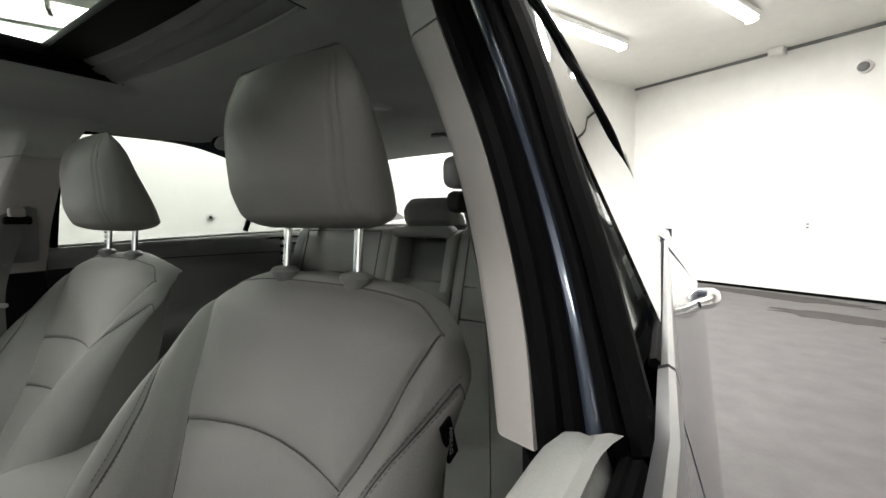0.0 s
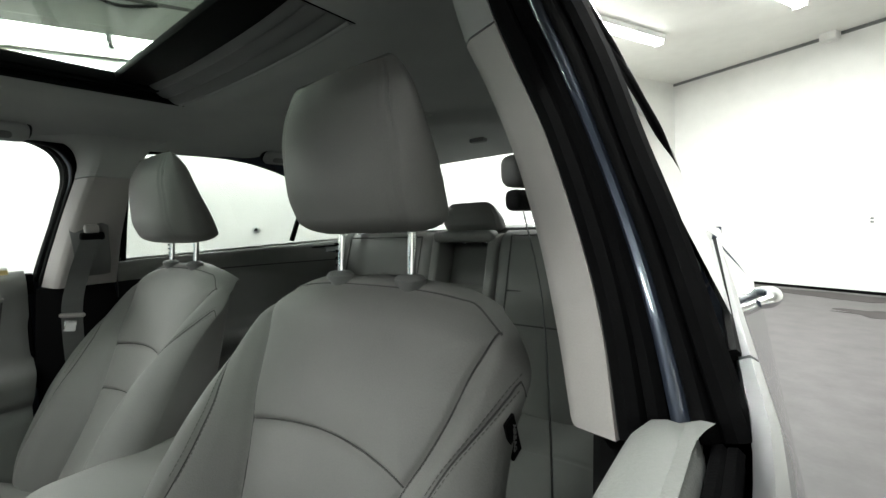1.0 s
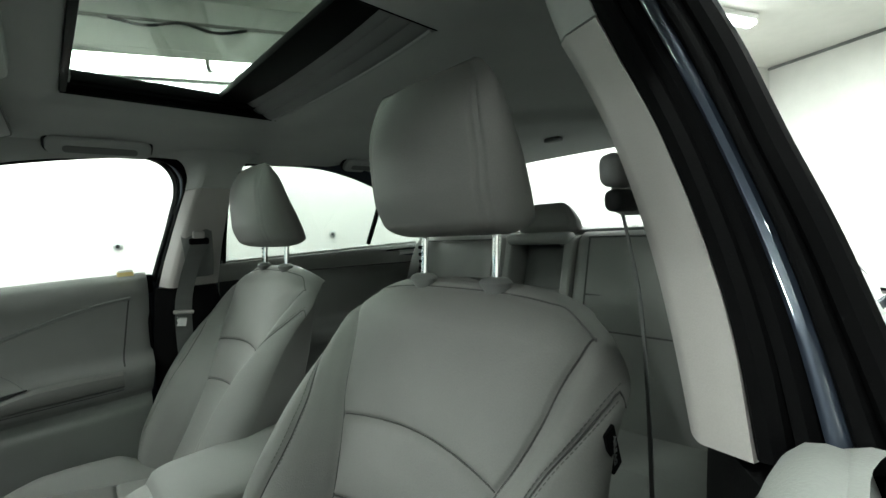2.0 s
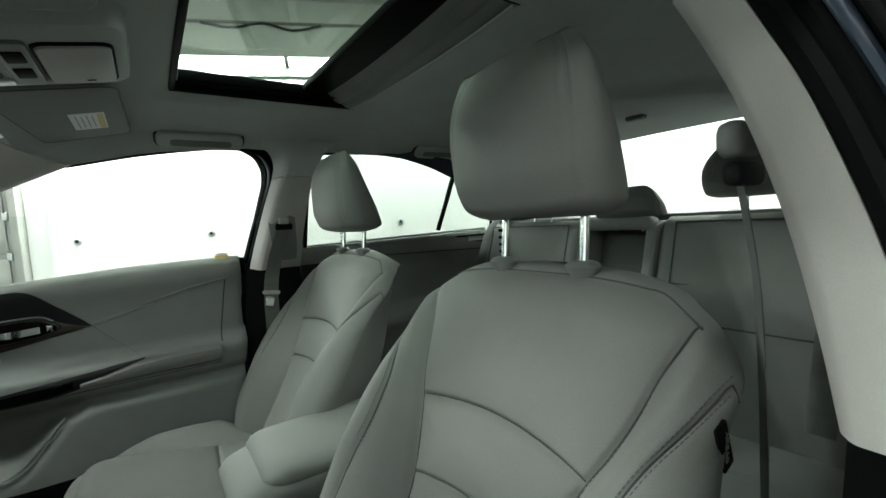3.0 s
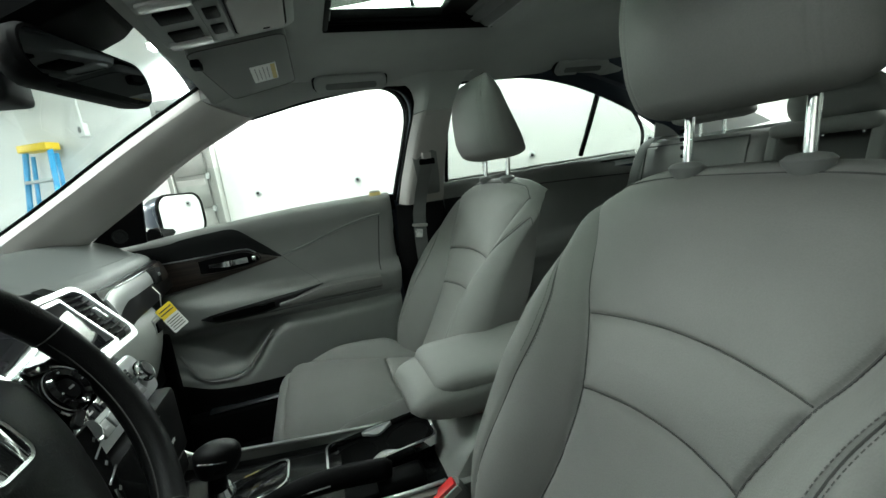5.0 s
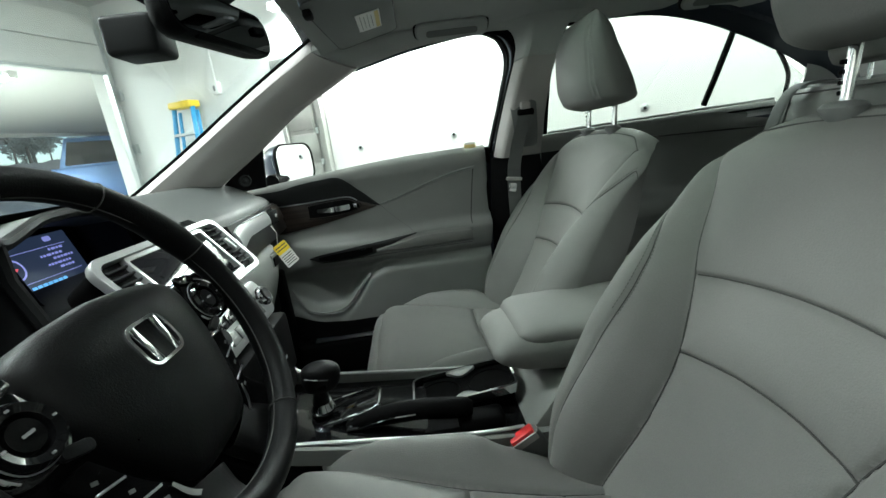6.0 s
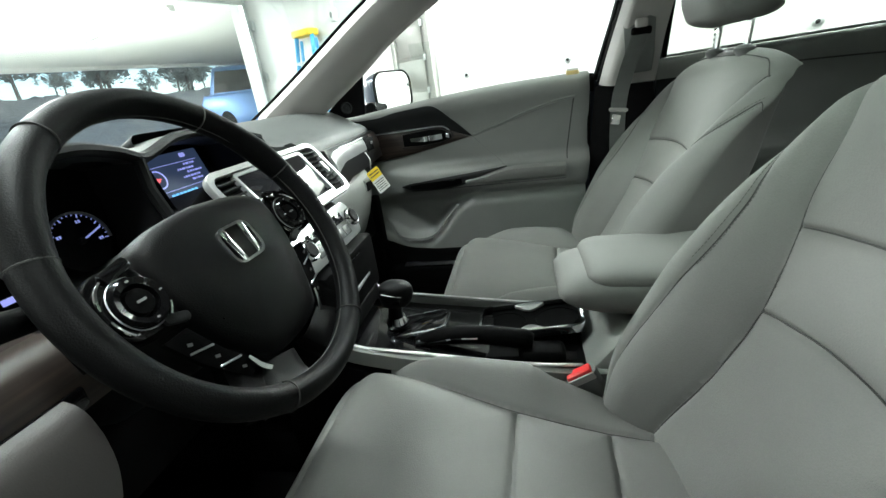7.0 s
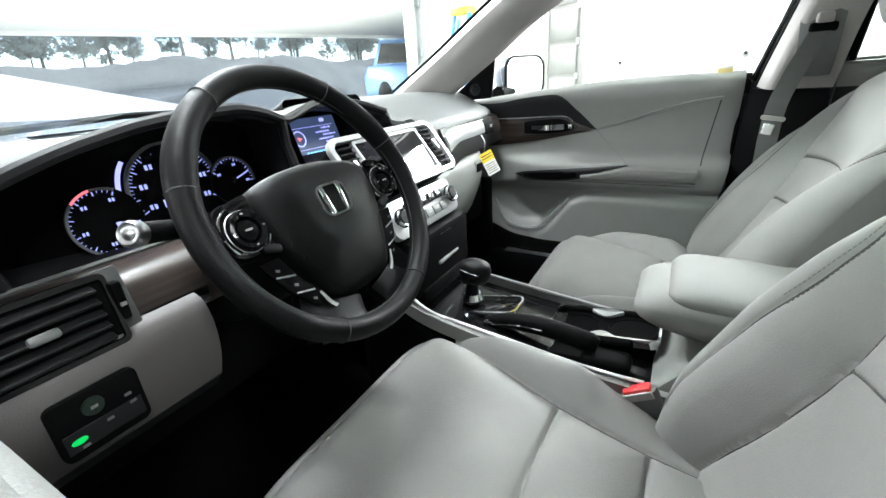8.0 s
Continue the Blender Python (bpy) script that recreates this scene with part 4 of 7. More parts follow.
        rings.append([Vector((cx + mirror * p, q + dy, z - shoulder_drop(p, z) - 0.031 * min(1.0, max(0.0, (z - 0.84) / 0.166)) ** 2 * e)) for p, q, e in zip(x, yf, E)] + [Vector((cx + mirror * p, q + dy, z - shoulder_drop(p, z) - back_drop(p, z, w))) for p, q in zip(xb, yb)])
    return loft(rings)


CUSHION_SIDE = [(0.257, 0.765), (0.245, 0.72), (0.192, 0.60), (0.152, 0.48), (0.128, 0.34), (0.12, 0.2)]


def cushion_seams():
    A = CUSHION_SIDE
    lines = []
    for q in (1, -1):
        lines.append([(q * a, b) for a, b in spline(A, 30)])
    lines += [[(-0.152, 0.478), (0, 0.486), (0.152, 0.478)], [(-0.127, 0.338), (0, 0.344), (0.127, 0.338)]]
    lines.append([(-0.257, 0.765), (0, 0.775), (0.257, 0.765)])
    return lines


def seam_on(tree, starts, way, parent):
    """A sunk thread line laid on a cover along a row of points."""
    pts = []
    for p in starts:
        for k in range(8):
            h = tree.ray_cast(p - Vector((0, 0, 0.005 * k)), way)
            if h[0]:
                pts.append(h[0] - way * 0.0006)
                break
    if len(pts) > 3:
        part("seam", tube(spline(pts, min(60, 2 * len(pts))), 0.0012, 5), SEAM, parent)


def cushion_mesh(cx, dy):
    A, lines = CUSHION_SIDE, cushion_seams()
    yend, rc = 0.805, 0.07
    lev = [(y, 0.0) for y in np.linspace(0.17, yend - rc, 190)] + [(yend - rc + rc * math.sin(a), rc * (1 - math.cos(a))) for a in np.linspace(0.06, 1.5, 16)]
    nf, nb = 200, 14
    th = np.linspace(-math.pi / 2, math.pi / 2, nf)
    rings = []
    for y, ins in lev:
        zc = interp(y, [0.17, 0.3, 0.48, 0.65, 0.74, 0.81], [0.458, 0.468, 0.492, 0.515, 0.522, 0.518])
        w = interp(y, [0.17, 0.3, 0.55, 0.72, 0.81], [0.25, 0.268, 0.276, 0.272, 0.262]) - ins * 0.35
        xs_ = interp(y, [p[1] for p in A[::-1]], [p[0] for p in A[::-1]])
        B = interp(y, [0.17, 0.26, 0.30, 0.345, 0.407, 0.47, 0.6, 0.72, 0.8], [-0.10, -0.062, -0.034, -0.008, 0.021, 0.054, 0.052, 0.024, 0.006])
        x = w * np.sin(th)
        a = np.abs(x)
        t = np.clip((a - xs_) / max(w - xs_, 0.02), 0, 1)
        D = B * np.sin(np.clip(t / 0.6, 0, 1) * math.pi / 2) ** 1.3
        E = 1 - np.sqrt(np.clip(1 - (a / w) ** 6, 0, 1))
        ds = seam_dist(x, np.full_like(x, y), lines)
        puff = 0.012 * (1 - np.exp(-ds / 0.026)) - 0.005 * np.exp(-(ds / 0.0038) ** 2)
        wr = np.array([noise.noise(Vector((p * 9 + cx * 7, y * 40, cx))) for p in x]) * 0.0016 * np.clip(t * 2, 0.1, 1)
        zt = zc + D - E * (0.09 + B) + (puff + wr) * (1 - E) - ins
        xb = np.linspace(w * 0.97, -w * 0.97, nb)
        zb = np.full(nb, 0.345 + ins * 0.2)
        zb = np.minimum(zb, zc - ins - 0.02)
        rings.append([Vector((cx + p, y + dy, q)) for p, q in zip(x, zt)] + [Vector((cx + p, y + dy, q)) for p, q in zip(xb, zb)])
    return loft(rings)


def headrest_mesh(cx, dy, dz, W=0.137, tall=1.0, dome=0.0, deep=0.0):
    zs = np.linspace(0, 1, 60)
    rings = []
    nf, nb = 80, 40
    th = np.linspace(-math.pi / 2, math.pi / 2, nf)
    for v in zs:
        z = 1.072 + dz + 0.218 * v * tall
        cap = min(1.0, math.sqrt(max(0.0, 1 - max(0, (v - 0.76) / 0.24) ** 2)), math.sqrt(max(0.0, 1 - max(0, (0.10 - v) / 0.10) ** 2)))
        cap = max(cap, 0.05)
        w = W * interp(v, [0, 0.12, 0.45, 0.8, 1], [0.90, 0.97, 1.0, 0.92, 0.84]) * (0.80 + 0.20 * cap) * (1 - dome * v ** 3)
        yf = interp(v, [0, 0.3, 0.6, 1], [0.05, 0.072, 0.072, 0.052]) + deep
        yb = interp(v, [0, 0.2, 0.6, 1], [-0.062, -0.05, -0.012, 0.018]) - 0.1 * deep
        mid = (yf + yb) / 2 + 0.005
        yf, yb = mid + (yf - mid) * cap, mid + (yb - mid) * cap
        x = w * np.sin(th)
        a = np.abs(x) / w
        E = 1 - np.sqrt(np.clip(1 - a ** 5, 0, 1))
        groove = sum(-0.0030 * np.exp(-((np.abs(x) - q * w / W) / 0.0022) ** 2) for q in (0.104, 0.1135))
        front = yf - 0.012 * a ** 2 - E * (yf - mid - 0.012) + groove * (0.3 + 0.7 * cap)
        xb = w * np.sin(np.linspace(math.pi / 2, -math.pi / 2, nb))[1:-1]
        Eb = 1 - np.sqrt(np.clip(1 - (np.abs(xb) / w) ** 5, 0, 1))
        back = yb + Eb * (mid - yb)
        rings.append([Vector((cx + p, q + dy, z)) for p, q in zip(x, front)] + [Vector((cx + p, q + dy, z)) for p, q in zip(xb, back)])
    return loft(rings)


def stitches(pts, step, r, parent, nm="stitching"):
    """A broken line of thread along a path."""
    p = spline(pts, 200)
    cum = np.concatenate([[0], np.cumsum(np.linalg.norm(np.diff(p, axis=0), axis=1))])
    n = max(2, int(cum[-1] / step))
    bms = []
    for k in range(n):
        a, b = (k + 0.15) / n * cum[-1], (k + 0.8) / n * cum[-1]
        q = [[np.interp(s, cum, p[:, i]) for i in range(3)] for s in (a, b)]
        bms.append(tube(q, r, 4))
    out = bms[0]
    for b in bms[1:]:
        out = join(out, b)
    return part(nm, out, STITCH, parent)


def post(cx, dy, dz, x, notches, parent, ztop=1.1):
    p = part("headrest_post", tube([(cx + x, dy + 0.006, 0.985 + dz), (cx + x, dy + 0.0, 1.05 + dz), (cx + x, dy - 0.006, ztop + dz)], 0.0062, 14), CHROME, parent, "chrome headrest post")
    if notches:
        for k in range(5):
            part("notch", rbox((cx + x + 0.0052, dy + 0.0055, 1.012 + dz + 0.011 * k), (0.005, 0.006, 0.005), 0.001, 1), BLACK, p)
    part("post_guide", lathe([(0, -0.012), (0.014, -0.012), (0.024, 0.0), (0.0255, 0.005), (0.02, 0.010), (0.010, 0.012), (0, 0.012)], 24, Matrix.Translation((cx + x, dy + 0.006, 1.003 + dz)) @ Matrix.Diagonal((1.0, 0.72, 1, 1))), GREYPLASTIC, parent, "grey plastic post guide")


def front_seat(cx, dyb, dyc, label, tag_side):
    t = thing("front_seat", label, "car seat", (cx, dyc + 0.45, 0.24), group="front seats")
    bm = backrest_mesh(cx, dyb)
    tree = BVHTree.FromBMesh(bm)
    back = part("backrest", bm, LEATHER, t, sharp=70)
    for n_, ln in enumerate(backrest_seams()):
        seam_on(tree, [Vector((cx + p, 0.9, z - shoulder_drop(p, z))) for p, z in ln], Vector((0, -1, 0)), back)
        if n_ in (1, 3):
            out = 1 if n_ == 1 else -1
            for d in (-0.006, 0.006):
                pts = []
                for p, z in ln[:len(ln) * 2 // 3]:
                    h = tree.ray_cast(Vector((cx + p + out * d, 0.9, z - shoulder_drop(p, z) + d * 0.5)), Vector((0, -1, 0)))
                    if h[0]:
                        pts.append(h[0] + Vector((0, 0.0006, 0)))
                stitches(pts, 0.006, 0.0006, back)
    bm = moved(cushion_mesh(cx, dyc), Matrix.Translation((0, 0, 0.024 if cx < 0 else 0.004)))
    tree = BVHTree.FromBMesh(bm)
    cush = part("cushion", bm, LEATHER, t, sharp=70)
    for ln in cushion_seams():
        seam_on(tree, [Vector((cx + p, y + dyc, 0.9)) for p, y in ln], Vector((0, 0, -1)), cush)
    part("headrest", headrest_mesh(cx, dyb + (0.004 if cx > 0 else 0.006), -0.012 if cx > 0 else 0.0, deep=0.014 if cx > 0 else 0.004), LEATHER, t, sharp=70)
    post(cx, dyb, 0, 0.0735, True, t)
    post(cx, dyb, 0, -0.0735, False, t)
    for sx in (-1, 1):
        part("seat_track", rbox((cx + sx * 0.2, dyc + 0.45, 0.27), (0.05, 0.62, 0.06), 0.006, 1), DARK, t)
        part("side_cover", rbox((cx + sx * 0.262, dyc + 0.42, 0.365), (0.03, 0.55, 0.13), 0.012, 3), BLACK, t)
    part("seat_base", rbox((cx, dyc + 0.46, 0.32), (0.46, 0.52, 0.06), 0.01, 2), BLACK, t)
    tag = part("airbag_tag", rbox((cx + tag_side * 0.261, dyb + 0.078, 0.872), (0.004, 0.018, 0.044), 0.001, 1, rot(-18, 0, 0)), BLACK, t, "black woven side airbag tag")
    words("AIRBAG", 0.008, facing((cx + tag_side * 0.2635, dyb + 0.078, 0.872), (tag_side, 0, 0)) @ Matrix.Rotation(radians(-90), 4, "Z"), LEGEND, tag)
    return t


driver = front_seat(-0.37, 0.0, 0.0, "grey leather driver's seat with headrest raised on chrome posts", -1)
passenger = front_seat(0.37, -0.028, -0.122, "grey leather front passenger seat beside the centre console", 1)


def rear_bench():
    t = thing("rear_bench_seat", "grey leather rear bench seat with folded centre armrest", "car seat", (0, -0.6, 0.24))
    def panel(x0, x1, z0, z1, name, dy=0.0, grooves=(), material=LEATHER, depth=0.12):
        nz, nx = 60, 50
        rings = []
        xm, hw = (x0 + x1) / 2, (x1 - x0) / 2
        th = np.linspace(-math.pi / 2, math.pi / 2, nx)
        for k in range(nz):
            v = k / (nz - 1)
            z = z0 + (z1 - z0) * v
            cap = math.sqrt(max(0.02, 1 - max(0, (v - 0.9) / 0.1) ** 2))
            yc = -0.62 - 0.30 * (z - 0.55) + dy
            x = hw * np.sin(th)
            a = np.abs(x) / hw
            E = 1 - np.sqrt(np.clip(1 - a ** 7, 0, 1))
            gz = sum(-0.006 * math.exp(-((z - q) / 0.004) ** 2) for q in grooves)
            gx = -0.006 * np.exp(-((np.abs(x) - hw * 0.78) / 0.004) ** 2) if hw > 0.15 else 0
            fr = yc - (1 - cap) * 0.05 - E * 0.05 + gz * (a < 0.78) + gx + 0.012 * np.clip((a - 0.75) / 0.25, 0, 1) * (1 - E)
            rings.append([Vector((xm + p, q, z)) for p, q in zip(x, fr)] + [Vector((x1, yc - depth, z)), Vector((x0, yc - depth, z))])
        sec = part(name, loft(rings), material, t, sharp=60)
        if hw > 0.15:
            def face(x, z):
                return (xm + x, -0.62 - 0.30 * (z - 0.55) + dy - 0.0045, z)
            for q in grooves:
                part("seam", tube([face(x, q) for x in np.linspace(-0.77 * hw, 0.77 * hw, 8)], 0.0028, 6), SEAM, sec)
            for sx in (-0.78, 0.78):
                part("piping", tube([face(sx * hw, z) for z in np.linspace(z0 + 0.05, z1 - 0.014, 12)], 0.0026, 6), SEAM, sec)
            part("piping", tube([face(x, z1 - 0.014) for x in np.linspace(-0.78 * hw, 0.78 * hw, 8)], 0.0026, 6), SEAM, sec)
        return sec
    panel(0.13, 0.64, 0.46, 1.045, "backrest_section", grooves=(0.862, 0.765))
    panel(-0.64, -0.13, 0.46, 1.045, "backrest_section", grooves=(0.862, 0.765))
    panel(-0.13, 0.13, 0.46, 0.86, "centre_backrest", dy=0.0, grooves=(0.7,))
    # the recessed panel takes leather darkened to deepen its shade
    panel(-0.098, 0.098, 0.72, 1.015, "centre_armrest", dy=-0.075, material=ARMREST_SHADED, depth=0.06)
    for s in (-1, 1):
        panel(min(s * 0.135, s * 0.098), max(s * 0.135, s * 0.098), 0.84, 1.035, "centre_border")
    part("centre_top", rbox((0, -0.775, 1.03), (0.25, 0.06, 0.04), 0.018, 3), LEATHER, t)
    # cushion
    rings = []
    th = np.linspace(-math.pi / 2, math.pi / 2, 90)
    for y, ins in [(y, 0.0) for y in np.linspace(-0.64, -0.22, 50)] + [(-0.22 + 0.07 * math.sin(a), 0.07 * (1 - math.cos(a))) for a in np.linspace(0.06, 1.5, 12)]:
        x = 0.655 * np.sin(th)
        a = np.abs(x) / 0.655
        E = 1 - np.sqrt(np.clip(1 - a ** 9, 0, 1))
        zz = 0.545 + 0.10 * (y + 0.6) + 0.012 * np.cos(x * 9.5) - E * 0.1 - ins
        zz = zz - 0.006 * np.exp(-((np.abs(np.abs(x) - 0.2)) / 0.004) ** 2) - 0.006 * math.exp(-((y + 0.42) / 0.004) ** 2)
        rings.append([Vector((p, y, q)) for p, q in zip(x, zz)] + [Vector((0.64, y, 0.3)), Vector((-0.64, y, 0.3))])
    part("cushion", loft(rings), LEATHER, t, sharp=60)
    for cx, W, dz, tall in ((0.0, 0.119, 0.010, 0.48), (0.375, 0.148, 0.058, 0.72), (-0.375, 0.148, 0.058, 0.72)):
        part("headrest", headrest_mesh(cx, -0.85, dz - 0.04, W, tall, 0.42 if cx else 0.15), LEATHER, t, sharp=70)
        for q in (-0.045, 0.045):
            part("headrest_post", tube([(cx + q, -0.845, 1.0), (cx + q, -0.85, 1.11)], 0.006, 10), CHROME, t)
    return t


# seat leather colour darkened for the shade inside the armrest recess
ARMREST_SHADED = mat("shaded_grey_leather", (0.065, 0.065, 0.062), 0.6, grain=0.12, scale=520, bump=0.3, vary=0.05)
rear_bench()

# ---- doors ----
def xdoor(y, z):
    """Half width of a front door's inner trim: belt roll, hollow, armrest, map pocket."""
    x = 0.788
    x -= 0.020 * math.exp(-((z - 0.95) / 0.05) ** 2)
    arm = 1 / (1 + math.exp((z - 0.737) / 0.006)) * (1 - 1 / (1 + math.exp((z - 0.638) / 0.005)))
    k = min(1.0, max(0.0, (1.00 - y) / 0.20))
    x -= (0.050 - 0.012 * max(0.0, (0.70 - z) / 0.06)) * arm * k * k * (3 - 2 * k)
    low = 1 / (1 + math.exp((z - 0.622) / 0.008))
    # the lower panel swells towards the back
    edge = 0.69 + 0.80 * max(0.0, (0.60 - z)) - 0.05 * max(0.0, (z - 0.58) / 0.04)
    x -= 0.045 * low / (1 + math.exp((y - edge) / 0.008))
    x -= 0.034 * low / (1 + math.exp((z - 0.468 - 0.6 * max(0, y - 0.91)) / 0.007)) * (1 - 1 / (1 + math.exp((y - edge) / 0.008)))
    # hollow of the map pocket
    x += 0.028 * low * (1 - 1 / (1 + math.exp((z - 0.475 - 0.6 * max(0, y - 0.91)) / 0.006))) * (1 - 1 / (1 + math.exp((y - edge - 0.012) / 0.008)))
    return x


def belt_z(y, s=1):
    if s < 0:
        return 0.983 - 0.05 * max(0.0, y - 0.45) ** 1.4
    return 1.002 - 0.012 * max(0.0, y - 0.2) - 0.085 * max(0.0, y - 0.45) ** 1.4


def mould_z(y, s):
    """Height of the bright moulding under a front window."""
    return belt_z(y, s) - (0.022 if s > 0 else 0.004)


def belt_x(y):
    """Half width at the belt line, drawing in towards the tail."""
    return 0.814 + 0.088 * min(y, 0.22)


def belt_band(s, pts):
    """A flat bright strip with rounded edges along the foot of a side window."""
    prof = [(-0.008, 0.010), (-0.002, 0.0125), (0.002, 0.010), (0.005, 0.0), (0.006, -0.010), (0.003, -0.014), (-0.006, -0.014)]
    return loft([[Vector((s * (x + a), y, z + b)) for a, b in prof] for x, y, z in pts])


def front_door(s, label):
    ny, nz = 90, 110
    bm = bmesh.new()
    rows = []
    for j in range(nz + 1):
        v = j / nz
        row = []
        for i in range(ny + 1):
            y0 = (0.195 if s > 0 else 0.18) + 0.945 * i / ny
            zt = belt_z(y0, s)
            z = 0.365 + (zt - 0.365) * v
            back = 0.05 * max(0.0, (0.75 - z) / 0.4) if i == 0 else 0.05 * max(0.0, (0.75 - z) / 0.4) * (1 - i / ny)
            y = y0 + back + 0.02
            x = xdoor(y, z)
            d = zt - z
            if s < 0:
                x -= 0.010 * math.exp(-((z - 0.93) / 0.06) ** 2)
                if d < 0.055:
                    x += 0.024 * (1 - math.sqrt(max(0.0, 1 - (1 - d / 0.055) ** 2)))
            elif d < 0.02:
                x += 0.012 * (1 - d / 0.02) ** 2
            if i < 3:
                x += 0.006 * (1 - i / 3) ** 2
            row.append(bm.verts.new((s * x, y, z)))
        rows.append(row)
    for j in range(nz):
        for i in range(ny):
            bm.faces.new((rows[j][i], rows[j][i + 1], rows[j + 1][i + 1], rows[j + 1][i]))
    geo = bmesh.ops.extrude_face_region(bm, geom=list(bm.faces))
    bmesh.ops.translate(bm, vec=(s * 0.006, 0, 0), verts=[v for v in geo["geom"] if isinstance(v, bmesh.types.BMVert)])
    panel = t = part("door", bm, DOORTRIM, shell, label, sharp=50)

    def on(y, z, d):
        return (s * (xdoor(y, z) - d), y, z)

    def sheet(name, top, bot, th, material, label="", lift=0.002, n=30, m=6, parent=panel):
        """A fitted trim piece between an upper and a lower edge line on the panel."""
        A, B = spline([(y, z, 0) for y, z in top], n), spline([(y, z, 0) for y, z in bot], n)
        rings = []
        for a, b in zip(A, B):
            f_, k_ = [], []
            for q in range(m + 1):
                y, z = a[0] + (b[0] - a[0]) * q / m, a[1] + (b[1] - a[1]) * q / m
                e = th * (1 - abs(2 * q / m - 1) ** 6)
                f_.append(Vector(on(y, z, lift + e)))
                k_.append(Vector(on(y, z, -0.004)))
            rings.append(f_ + k_[::-1])
        return part(name, loft(rings), material, parent, label)

    # charcoal wedge along the top front, gloss wood inlay under it, pull handle over a flat black sheet for the
    # recess's shade
    sheet("dark_wedge", [(1.13, 0.935), (0.963, 0.937), (0.894, 0.948), (0.816, 0.955), (0.742, 0.954), (0.682, 0.903), (0.617, 0.840)], [(1.13, 0.868), (0.963, 0.868), (0.89, 0.868), (0.80, 0.868), (0.74, 0.866), (0.68, 0.850), (0.617, 0.837)], 0.003, DARK, "charcoal upper door trim wedge")
    sheet("wood_inlay", [(1.12, 0.872), (0.977, 0.879), (0.89, 0.880), (0.80, 0.883), (0.725, 0.883), (0.685, 0.862), (0.630, 0.840)], [(1.12, 0.772), (0.977, 0.782), (0.90, 0.790), (0.82, 0.800), (0.74, 0.814), (0.69, 0.824), (0.630, 0.836)], 0.003, WOOD, "dark wood-grain inlay", lift=0.006)
    part("inlay_rim", tube([on(y, z, 0.009) for y, z in spline([(1.10, 0.874, 0), (0.977, 0.880, 0), (0.89, 0.881, 0), (0.80, 0.884, 0), (0.725, 0.884, 0), (0.695, 0.868, 0)], 30)[:, :2]], 0.0022, 6), STEEL, panel, "thin bright rim along the inlay")
    sheet("handle_recess_shade", [(0.87, 0.868), (0.80, 0.874), (0.73, 0.874), (0.69, 0.852)], [(0.87, 0.826), (0.80, 0.824), (0.73, 0.830), (0.69, 0.842)], 0.001, BLACK, lift=0.0092, n=16)
    rim = [(0.875, 0.872), (0.80, 0.878), (0.725, 0.877), (0.682, 0.850), (0.725, 0.827), (0.80, 0.820), (0.875, 0.822)]
    part("handle_rim", tube([on(y, z, 0.0105) for y, z in spline([(a, b, 0) for a, b in rim], 40)[:, :2]], 0.0016, 6), DARK, panel, "dark rim of the handle recess")
    h = part("pull_handle", ribbon([on(0.838, 0.855, 0.014), on(0.78, 0.858, 0.026), on(0.722, 0.861, 0.020)], [on(0.838, 0.841, 0.014), on(0.78, 0.838, 0.026), on(0.722, 0.840, 0.020)], 0.007, 14, 0.004, 6, s), CHROME, panel, "chrome inner door handle")
    part("lock_knob", rbox(on(0.703, 0.850, 0.014), (0.010, 0.014, 0.018), 0.003, 2), CHROME, panel)
    # raised character line over the upper panel
    sheet("upper_crease", [(0.612, 0.846), (0.523, 0.869), (0.432, 0.899), (0.336, 0.924), (0.262, 0.934)], [(0.610, 0.837), (0.523, 0.859), (0.432, 0.889), (0.336, 0.914), (0.262, 0.924)], 0.004, DOORTRIM, lift=0.0005, m=4)
    sheet("panel_seam", [(0.617, 0.838), (0.566, 0.782), (0.507, 0.728)], [(0.614, 0.836), (0.563, 0.780), (0.504, 0.726)], 0.0005, SEAM, lift=0.0008, m=2)
    sheet("rear_seam", [(0.268, 0.925), (0.275, 0.87), (0.295, 0.73)], [(0.264, 0.925), (0.271, 0.87), (0.291, 0.73)], 0.0005, SEAM, lift=0.0008, m=2)
    # armrest pad and gloss switch panel
    sheet("armrest_pad", [(0.65, 0.690), (0.58, 0.703), (0.50, 0.722), (0.40, 0.724), (0.30, 0.720)], [(0.65, 0.673), (0.58, 0.671), (0.50, 0.671), (0.40, 0.671), (0.30, 0.672)], 0.015, LEATHER, "padded grey armrest", lift=0.004)
    sheet("switch_panel", [(0.897, 0.682), (0.85, 0.694), (0.75, 0.705), (0.65, 0.714), (0.56, 0.722), (0.50, 0.728)], [(0.897, 0.678), (0.85, 0.664), (0.75, 0.662), (0.655, 0.674), (0.57, 0.706), (0.50, 0.724)], 0.003, SATINBLACK, "satin black window switch panel", lift=0.004)
    # flat black sheet in place of the shade inside the door pull
    sheet("grip_shade", [(0.86, 0.684), (0.80, 0.692), (0.72, 0.696), (0.665, 0.698)], [(0.86, 0.674), (0.80, 0.668), (0.72, 0.670), (0.665, 0.680)], 0.0006, BLACK, "black sheet in place of the door pull's shaded hollow", lift=0.0072, n=16)
    part("window_switch", rbox(on(0.70, 0.698, 0.009), (0.008, 0.024, 0.008), 0.004, 2), DARK, panel)
    part("armrest_seam", tube([on(y, 0.664 - 0.01 * max(0, y - 0.6), 0.001) for y in np.linspace(0.3, 0.86, 20)], 0.0012, 5), SEAM, panel)
